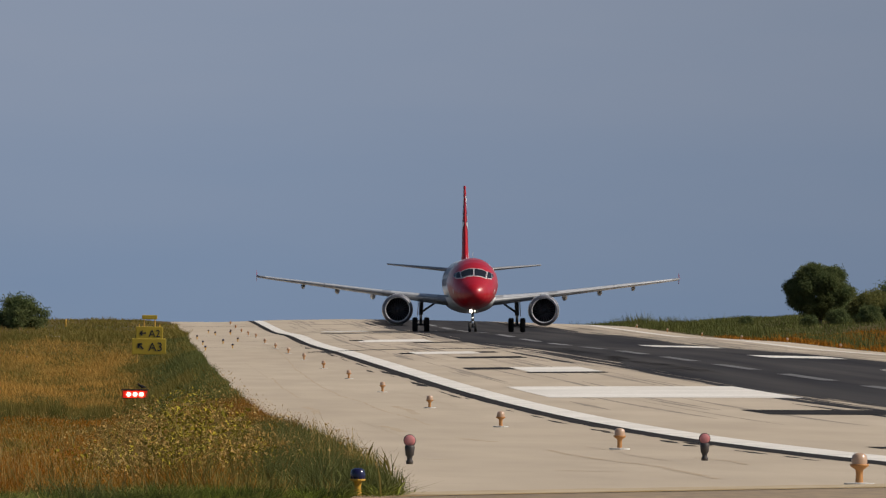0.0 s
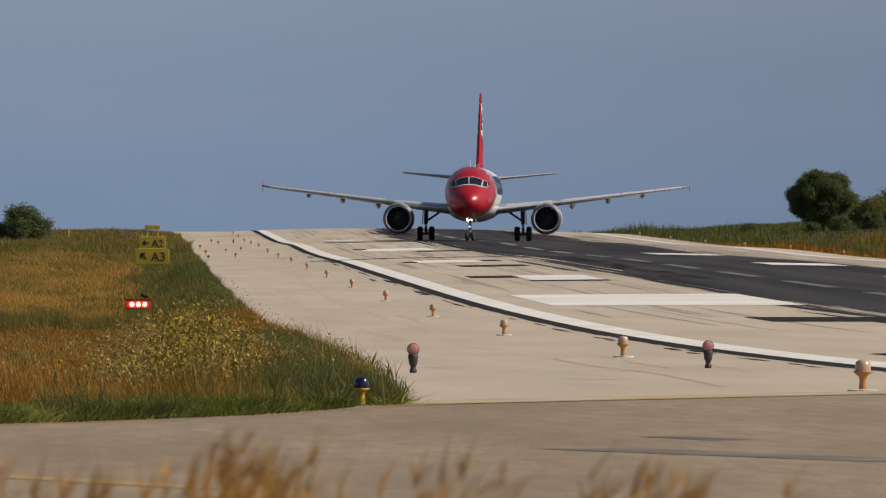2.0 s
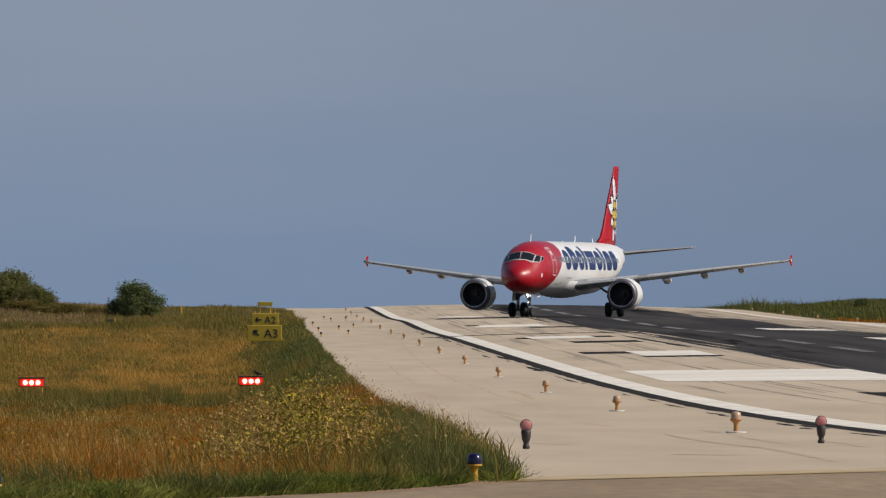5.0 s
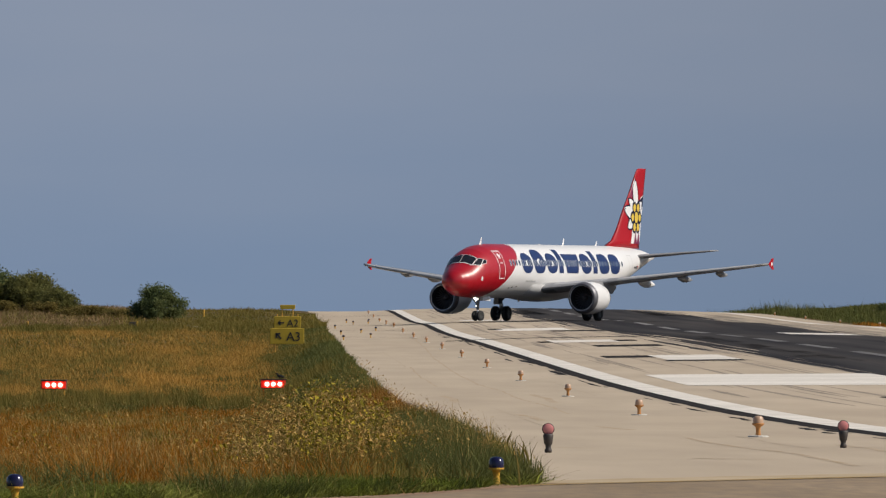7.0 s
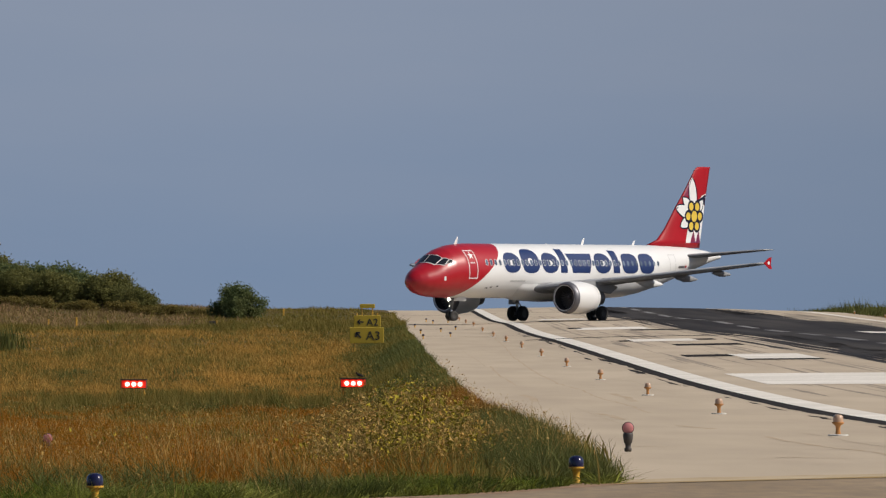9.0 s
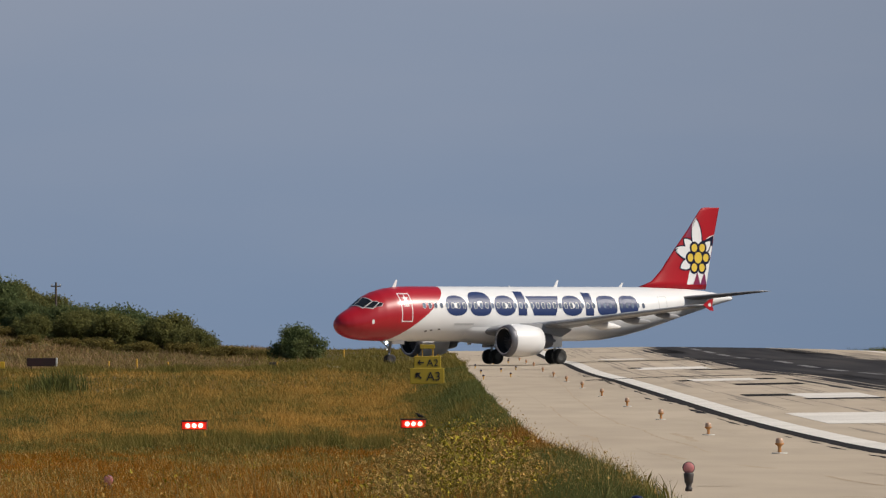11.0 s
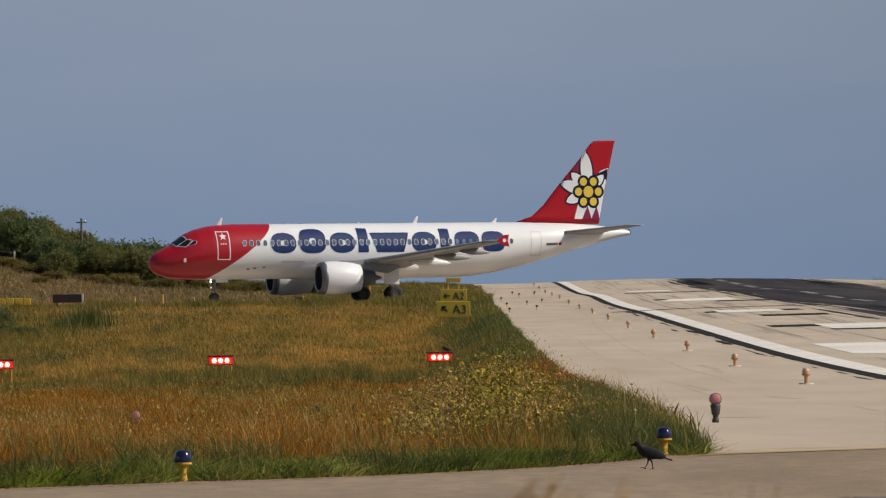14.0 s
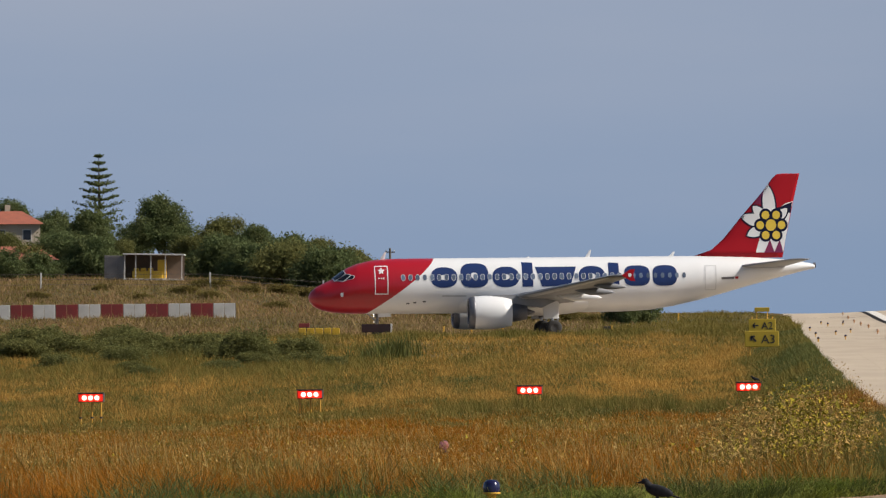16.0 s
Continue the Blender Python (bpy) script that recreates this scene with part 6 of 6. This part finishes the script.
def path_indicator():
    """A unit of the glide path lights: a box on legs with three red lamps that face the approach."""
    t = thing("approach_light_unit", "glide path light box on yellow legs, three red lamps lit", "approach light", group="glide path light units")
    part("housing", box(1.05, 0.95, 0.36, pose(0, 0.45, 0.72), 0.03), DARK_BASE, t, "dark metal box")
    part("hood", box(1.12, 0.3, 0.04, pose(0, -0.05, 1.08), 0.01), DARK_BASE, t)
    # added glowing plate: stands in for the lamps' red glare on the box
    part("front_plate", box(1.0, 0.02, 0.30, pose(0, -0.035, 0.75), 0.005), HALO_PLATE, t, "glowing plate in place of the lamps' red halo")
    for k in (-0.26, 0.0, 0.26):
        m = pose(k, -0.055, 0.90, 90, 0, 0)
        ring = part("lamp_rim", turned([(0.10, 0.0), (0.15, 0.0), (0.15, 0.05), (0.10, 0.05)], 18, m), HALO_RING, t, "glowing ring in place of the lamp's red halo")
        part("lens", turned([(0.115, 0.02), (0.09, 0.07), (0, 0.09)], 18, m), RED_BEAM, ring, "bright red lamp")
    for x, y in ((-0.42, 0.12), (0.42, 0.12), (0.0, 0.85)):
        leg = part("leg", turned([(0, -0.9), (0.035, -0.9), (0.035, 0.73), (0, 0.73)], 10, pose(x, y, 0)), YELLOW_POST, t, "yellow leg")
        part("coupling", turned([(0, 0.05), (0.06, 0.05), (0.06, 0.12), (0, 0.12)], 10, pose(x, y, 0)), DARK_BASE, leg)
    return t


unit = path_indicator()
unit.matrix_world = pose(-0.5, 440, -1.08 - 0.90, 0, 0, 0)
for x, z in ((-9.49, -1.13), (-18.5, -1.21), (-27.5, -1.26)):
    copy_thing(unit, pose(x, 440, z - 0.90, 0, 0, 0))


def guidance_sign(label, w, h, legs, number, arrow):
    """A yellow direction sign; its face looks towards the camera's end of the field."""
    t = thing("guidance_sign", label, "airfield sign", group="taxiway direction signs")
    body = part("cabinet", box(w, 0.16, h, pose(0, 0.08, legs), 0.03), SIGN_YELLOW, t, "yellow sign cabinet")
    part("face", box(w - 0.06, 0.01, h - 0.06, pose(0, -0.006, legs + 0.03)), SIGN_YELLOW, body)
    if number:
        cu = bpy.data.curves.new("writing", "FONT")
        cu.body, cu.size, cu.extrude, cu.align_x = number, h * 0.78, 0.004, "CENTER"
        ob = new("writing", cu)
        me = bpy.data.meshes.new_from_object(ob)
        bpy.data.objects.remove(ob)
        me.materials.append(SIGN_BLACK)
        tx = new("writing", me)
        tx.parent = t
        tx.matrix_local = pose(w * 0.19, -0.02, legs + h * 0.22, 90, 0, 0)
        b = bmesh.new()
        ln = h * 0.44
        joined(b, box(ln, 0.012, 0.085 * h / 0.8, pose(0.0, 0, -0.04 * h / 0.8)))
        for sgn in (1, -1):
            joined(b, box(ln * 0.62, 0.012, 0.085 * h / 0.8, pose(-ln / 2, 0, 0) @ pose(0, 0, 0, 0, sgn * 45, 0) @ pose(ln * 0.27, 0, -0.04 * h / 0.8)))
        b.transform(pose(-w * 0.24, -0.02, legs + h * 0.5, 0, arrow, 0))
        part("arrow", b, SIGN_BLACK, t, "black direction arrow")
    for x in (-w * 0.35, w * 0.35):
        part("leg", turned([(0, -0.6), (0.04, -0.6), (0.04, legs), (0, legs)], 10, pose(x, 0.08, 0)), YELLOW_POST, t)
    return t


s = guidance_sign("yellow direction sign with arrow and A3 in black", 1.98, 0.92, 0.30, "A3", 45)
s.matrix_world = pose(0.08, 620, 0.55 - 0.76, 0, 0, 0)
s = guidance_sign("yellow direction sign with arrow and A2 in black", 1.75, 0.85, 0.30, "A2", 0)
s.matrix_world = pose(0.12, 700, 1.17 - 0.62, 0, 0, 0)
s = guidance_sign("back of a yellow sign on the grass crest", 1.05, 0.30, 1.0, "", 0)
s.matrix_world = pose(0.13, 745, 2.25 - 1.05, 0, 0, 0)


def frame_rack():
    t = thing("sign_frame", "bare yellow frame behind the direction signs", "frame")
    for x in (-0.7, 0.7):
        part("post", rod((x, 0, -0.5), (x, 0, 1.5), 0.04), YELLOW_POST, t)
    part("rail", rod((-0.7, 0, 1.15), (0.7, 0, 1.15), 0.035), YELLOW_POST, t)
    part("rail", rod((-0.7, 0, 0.72), (0.7, 0, 0.72), 0.035), YELLOW_POST, t)
    t.matrix_world = pose(0.13, 735, 0.35)


frame_rack()


def marker_box(x, y, z, w, h, label, m1, m2):
    t = thing("mandatory_sign", label, "airfield sign")
    part("cabinet", box(w, 0.35, h, pose(0, 0, 0.15), 0.03), m1, t)
    part("side_panel", box(0.12, 0.37, h + 0.03, pose(w / 2 + 0.06, 0, 0.14), 0.02), m2, t)
    for q in (-0.35, 0.35):
        part("leg", rod((q * w, 0, -0.5), (q * w, 0, 0.2), 0.05), DARK_BASE, t)
    t.matrix_world = pose(x, y, z)


marker_box(-27.6, 771, 0.87, 2.08, 0.60, "dark red-black sign box with a pale edge", SIGN_RED, PLASTER)
marker_box(-35.0, 822, 1.25, 0.7, 0.32, "small dull red sign box", BARRIER_RED, BARRIER_RED)


def yellow_row():
    t = thing("yellow_markers", "row of low yellow sign boxes", "airfield sign")
    for k in range(5):
        part("panel", box(0.52, 0.25, 0.50, pose(-1.2 + k * 0.6, 0, 0.05), 0.03), SHED_YELLOW, t)
    part("rail", box(3.1, 0.1, 0.08, pose(0, 0, -0.02)), DARK_BASE, t)
    t.matrix_world = pose(-31.25, 760, 0.82)


yellow_row()


def marker_post(x, y, h=0.75):
    t = thing("marker_post", "short yellow marker post in the grass", "marker post", group="marker posts")
    part("post", turned([(0, -0.4), (0.07, -0.4), (0.07, h), (0.04, h + 0.04), (0, h + 0.04)], 10), YELLOW_POST, t)
    part("cap", turned([(0, h), (0.085, h), (0.085, h + 0.06), (0, h + 0.07)], 10), YELLOW_POST, t)
    t.matrix_world = on_ground(x, y)


for x, y, h in ((-21.8, 810, 0.75), (-24.2, 820, 0.5), (-6.9, 905, 0.6), (-19.5, 812, 0.5)):
    marker_post(x, y, h)
jb = thing("junction_box", "small dark box with a yellow edge in the grass", "junction box")
part("cabinet", box(0.55, 0.4, 0.5, pose(0, 0, 0.0), 0.03), DARK_BASE, jb)
part("edge_plate", box(0.1, 0.42, 0.55, pose(0.32, 0, 0.0), 0.02), YELLOW_POST, jb)
jb.matrix_world = on_ground(-10.9, 766, 0, 0.2)


def barrier():
    t = thing("barrier", "red and white panelled barrier fence", "barrier")
    w = 1.79
    for k in range(13):
        x = -42.25 - k * w
        red = k % 2 == 1
        y = 864 - k * 0.4
        for j in range(2):
            part("panel", box(w / 2 - 0.03, 0.06, 1.85, pose(x - (j + 0.5) * w / 2, y, 1.57), 0.02), BARRIER_RED if red else PLASTER, t, "dull red panel" if red else "white panel")
        part("post", box(0.08, 0.08, 2.0, pose(x, y + 0.08, 1.4)), WOOD, t)


barrier()


def shelter():
    """An open-fronted shed with a yellow machine inside."""
    t = thing("shelter", "grey open-fronted shed on the bank holding a yellow machine", "shed")
    part("back_wall", box(5.9, 0.08, 2.4, pose(1.0, 3.0, 0.1)), surface("brown_board", (0.16, 0.11, 0.08), 0.8, second=(0.11, 0.08, 0.06), scale=2, amount=0.6), t, "brown boarded back wall")
    part("floor_slab", box(5.9, 3.1, 0.14, pose(1.0, 1.5, 0.0), 0.02), PLASTER, t, "pale floor slab")
    part("roof", box(6.1, 3.3, 0.13, pose(1.0, 1.5, 2.5), 0.02), PLASTER, t, "pale flat roof")
    ann = part("annex_wall", box(1.95, 2.9, 2.3, pose(-2.9, 1.6, 0.1), 0.02), SHED_GREY, t, "grey sheet-clad annex")
    for k in range(9):
        part("rib", box(0.05, 0.03, 2.2, pose(-3.8 + k * 0.22, 0.13, 0.15)), SHED_GREY, ann)
    for x in (-1.85, -0.75, 0.75, 2.2, 3.85):
        part("post", box(0.1, 0.1, 2.4, pose(x, 0.05, 0.1), 0.01), PLASTER, t, "white post")
    m = thing("generator", "yellow machine standing in the shed", "machine")
    part("tank", box(3.0, 1.2, 0.75, pose(0, 0, 0), 0.06), SHED_YELLOW, m)
    part("tower", box(0.85, 1.1, 1.85, pose(1.45, 0.1, 0.0), 0.05), SHED_YELLOW, m)
    for x in (-1.1, -0.4, 0.3):
        part("cover", box(0.5, 0.9, 0.3, pose(x, 0, 0.75), 0.04), SHED_YELLOW, m)
    t.matrix_world = pose(-55.2, 960, 5.75, 0, 1.2, 0) @ Matrix.Scale(0.9, 4)
    m.matrix_world = pose(-54.85, 961.2, 5.88) @ Matrix.Scale(0.9, 4)


shelter()


def house(x, y, z, w, d, h, label):
    t = thing("house", label, "house")
    wall = part("wall", box(w, d, h, pose(0, 0, -2.0)), HOUSE_WALL, t)
    b = bmesh.new()
    p = [(-w / 2 - 0.4, -d / 2 - 0.4, h - 2.0), (w / 2 + 0.4, -d / 2 - 0.4, h - 2.0), (w / 2 + 0.4, d / 2 + 0.4, h - 2.0), (-w / 2 - 0.4, d / 2 + 0.4, h - 2.0),
         (-w / 2 + 1.5, 0, h - 2.0 + 1.3), (w / 2 - 1.5, 0, h - 2.0 + 1.3)]
    vs = [b.verts.new(q) for q in p]
    for f in ((0, 1, 5, 4), (1, 2, 5), (2, 3, 4, 5), (3, 0, 4), (3, 2, 1, 0)):
        b.faces.new([vs[i] for i in f])
    bmesh.ops.recalc_face_normals(b, faces=b.faces[:])
    roof = part("roof", b, TILE_ROOF, t, "terracotta tiled roof")
    part("chimney", box(0.5, 0.5, 1.0, pose(w * 0.12, 0.2, h - 2.0 + 0.9)), HOUSE_WALL, roof)
    for k in range(3):
        win = part("window", box(0.9, 0.06, 1.1, pose(-w / 3 + k * w / 3, -d / 2 - 0.01, h - 3.6)), PLASTER, t)
        part("pane", box(0.74, 0.04, 0.94, pose(-w / 3 + k * w / 3, -d / 2 - 0.04, h - 3.52)), COCKPIT_GLASS, win)
    t.matrix_world = pose(x, y, z, 0, 0, 8)


house(-73.8, 1040, 9.3, 7.6, 7, 4.3, "house with a terracotta roof among hillside trees")
house(-68.6, 990, 5.1, 6.6, 6, 4.7, "low house with a terracotta roof among hillside trees")


def pole():
    t = thing("utility_pole", "dark wooden utility pole on the hill", "pole")
    part("post", rod((0, 0, -1.0), (0, 0, 5.2), 0.12, 0.09), WOOD, t)
    part("cross_arm", box(0.9, 0.1, 0.1, pose(0, 0, 4.8)), WOOD, t)
    for x in (-0.35, 0.35):
        part("insulator", turned([(0, 0), (0.05, 0), (0.06, 0.1), (0, 0.16)], 8, pose(x, 0, 4.9)), PLASTER, t)
    t.matrix_world = pose(-32.7, 950, 3.1)


pole()


def fence():
    t = thing("wire_fence", "wire fence with pale posts along the bank", "fence")
    pts = [(-76, 928), (-62.3, 929.5), (-47.7, 931), (-38, 934)]
    for x, y in pts:
        part("post", box(0.14, 0.14, 2.3, pose(x, y, float(terrain(x, y)) - 0.9), 0.02), PLASTER, t, "pale concrete post")
    for h in (0.35, 0.8, 1.25):
        for (x0, y0), (x1, y1) in zip(pts, pts[1:]):
            part("wire", rod((x0, y0, float(terrain(x0, y0)) + h), (x1, y1, float(terrain(x1, y1)) + h), 0.02, steps=5), WOOD, t)


fence()


def crow(name, label):
    """x forward. Legs are parts that swing at the hip."""
    t = thing(name, label, "bird")
    b = bmesh.new()
    bmesh.ops.create_uvsphere(b, u_segments=16, v_segments=10, radius=1, matrix=pose(0, 0, 0.185, 0, -18, 0) @ Matrix.Diagonal((0.135, 0.062, 0.066, 1)))
    body = part("body", b, CROW_GREY, t, "grey-brown body", True)
    b = bmesh.new()
    bmesh.ops.create_uvsphere(b, u_segments=14, v_segments=8, radius=1, matrix=pose(0.128, 0, 0.285) @ Matrix.Diagonal((0.044, 0.034, 0.036, 1)))
    head = part("head", b, CROW_BLACK, t, "black head", True)
    part("beak", turned([(0.017, 0), (0.012, 0.03), (0, 0.064)], 8, pose(0.162, 0, 0.28, 0, 98, 0)), CROW_BLACK, head)
    part("neck", rod((0.06, 0, 0.205), (0.125, 0, 0.285), 0.052, 0.032, 12), CROW_GREY, body)
    part("tail", box(0.17, 0.06, 0.016, pose(-0.18, 0, 0.115, 0, -18, 0), 0.005), CROW_BLACK, t, "black tail")
    for sgn in (1, -1):
        b = bmesh.new()
        bmesh.ops.create_uvsphere(b, u_segments=14, v_segments=8, radius=1, matrix=pose(-0.04, 0.052 * sgn, 0.18, 0, -18, -4 * sgn) @ Matrix.Diagonal((0.15, 0.02, 0.055, 1)))
        part("wing", b, CROW_BLACK, t, "folded black wing", True)
    legs = []
    for sgn in (1, -1):
        b = rod((0, 0, 0), (-0.012, 0, -0.06), 0.014, 0.007, 8)
        rod((-0.012, 0, -0.06), (0.006, 0, -0.122), 0.006, 0.005, 6, b)
        for dx, dy in ((0.045, 0), (0.036, 0.02), (0.036, -0.02), (-0.03, 0)):
            rod((0.006, 0, -0.122), (0.006 + dx, dy, -0.124), 0.0045, 0.003, 6, b)
        leg = part("leg", b, CROW_BLACK, t, "thin black leg")
        leg.location = (0, 0.028 * sgn, 0.125)
        legs.append((leg, sgn))
    return t, legs


crow_ob, crow_legs = crow("crow", "grey and black crow walking along the road's edge")
crow_ob.scale = (0.8, 0.8, 0.8)
perched, _ = crow("perched_crow", "dark crow perched on a glide path light box")
perched.matrix_world = pose(-0.25, 440.3, -1.98 + 1.06, 0, 0, 200) @ Matrix.Scale(0.95, 4)


# ---- what moves ----
# seconds, place between the main wheels, degrees by which the nose has turned from the camera's side of the runway's line
TAXI = [(0, 25.38, 848.50, 1.44, 0.37), (0.5, 25.43, 846.19, 1.43, 0.83), (1, 25.36, 843.90, 1.42, 1.29), (1.5, 25.37, 841.60, 1.41, 2.16),
        (2, 25.32, 839.29, 1.40, 3.28), (2.5, 25.21, 836.96, 1.39, 4.64), (3, 25.00, 834.60, 1.38, 5.85), (3.5, 24.73, 832.18, 1.39, 7.64),
        (4, 24.37, 829.68, 1.40, 9.69), (4.2, 24.16, 828.68, 1.39, 10.45), (6.3, 21.29, 818.21, 1.42, 21.51), (6.5, 20.87, 817.27, 1.41, 22.49),
        (7, 19.81, 815.00, 1.39, 25.43), (7.5, 18.68, 812.84, 1.37, 28.58), (8, 17.40, 810.78, 1.33, 32.28), (8.5, 16.02, 808.82, 1.32, 35.79),
        (9, 14.43, 807.00, 1.29, 39.34), (9.2, 13.76, 806.31, 1.28, 40.62), (11.3, 6.25, 799.76, 1.07, 54.36), (11.5, 5.50, 799.20, 1.08, 55.79),
        (12, 3.33, 797.87, 1.06, 59.29), (12.5, 1.35, 796.70, 1.02, 62.57), (13, -0.90, 795.67, 1.02, 65.53), (13.5, -3.06, 794.72, 0.94, 68.33),
        (14, -5.52, 793.90, 0.87, 70.95), (14.5, -7.85, 793.18, 0.82, 73.98), (15, -10.47, 792.54, 0.79, 78.04), (15.5, -12.99, 792.00, 0.76, 80.63),
        (16, -15.66, 791.60, 0.63, 82.58)]


# the crow: seconds, place on the ground, degrees of its heading from the x axis
CROW = [(0, 30.0, 60.0, 200), (9, 14.0, 80.0, 190), (12, 5.0, 94.0, 190), (12.6, 3.6, 94.8, 188), (13, 2.97, 95.0, 185), (13.5, 2.50, 96.2, 160), (14, 1.75, 96.0, 190),
        (14.5, 1.19, 97.6, 150), (15, 0.44, 96.2, 165), (15.5, -0.29, 96.0, 170), (16, -0.93, 95.0, 175)]


def motions():
    walk(airliner, [(t, pose(x, y, z, 0, 0, 270 - h)) for t, x, y, z, h in TAXI])
    walk(crow_ob, [(t, pose(x, y, float(terrain(x, y)) + 0.016, 0, 0, a)) for t, x, y, a in CROW])
    for leg, sgn in crow_legs:
        walk(leg, [(k / 10, pose(0, 0.028 * sgn, 0.125, 0, 20 * sgn * math.cos(math.pi * k / 2.5), 0)) for k in range(161)])
    ts = [r[0] for r in TAXI]
    gone = np.concatenate([[0], np.cumsum([math.hypot(b[1] - a[1], b[2] - a[2]) for a, b in zip(TAXI, TAXI[1:])])])
    walk(nose_gear, [(t, pose(12.64, 0, 0, 0, 0, -s)) for t, s in ((0, 1), (2, 6), (4, 11), (7, 15), (11, 15), (14, 12), (16, 8))])
    for ob, x, y, r in airliner_wheels:
        step = 3 if r > 0.5 else 2
        rows = []
        for k in range(0, 481, step):
            t = k / 30
            rows.append((t, pose(x, y, r, 0, math.degrees(float(np.interp(t, ts, gone)) / r), 0)))
        walk(ob, rows)


motions()
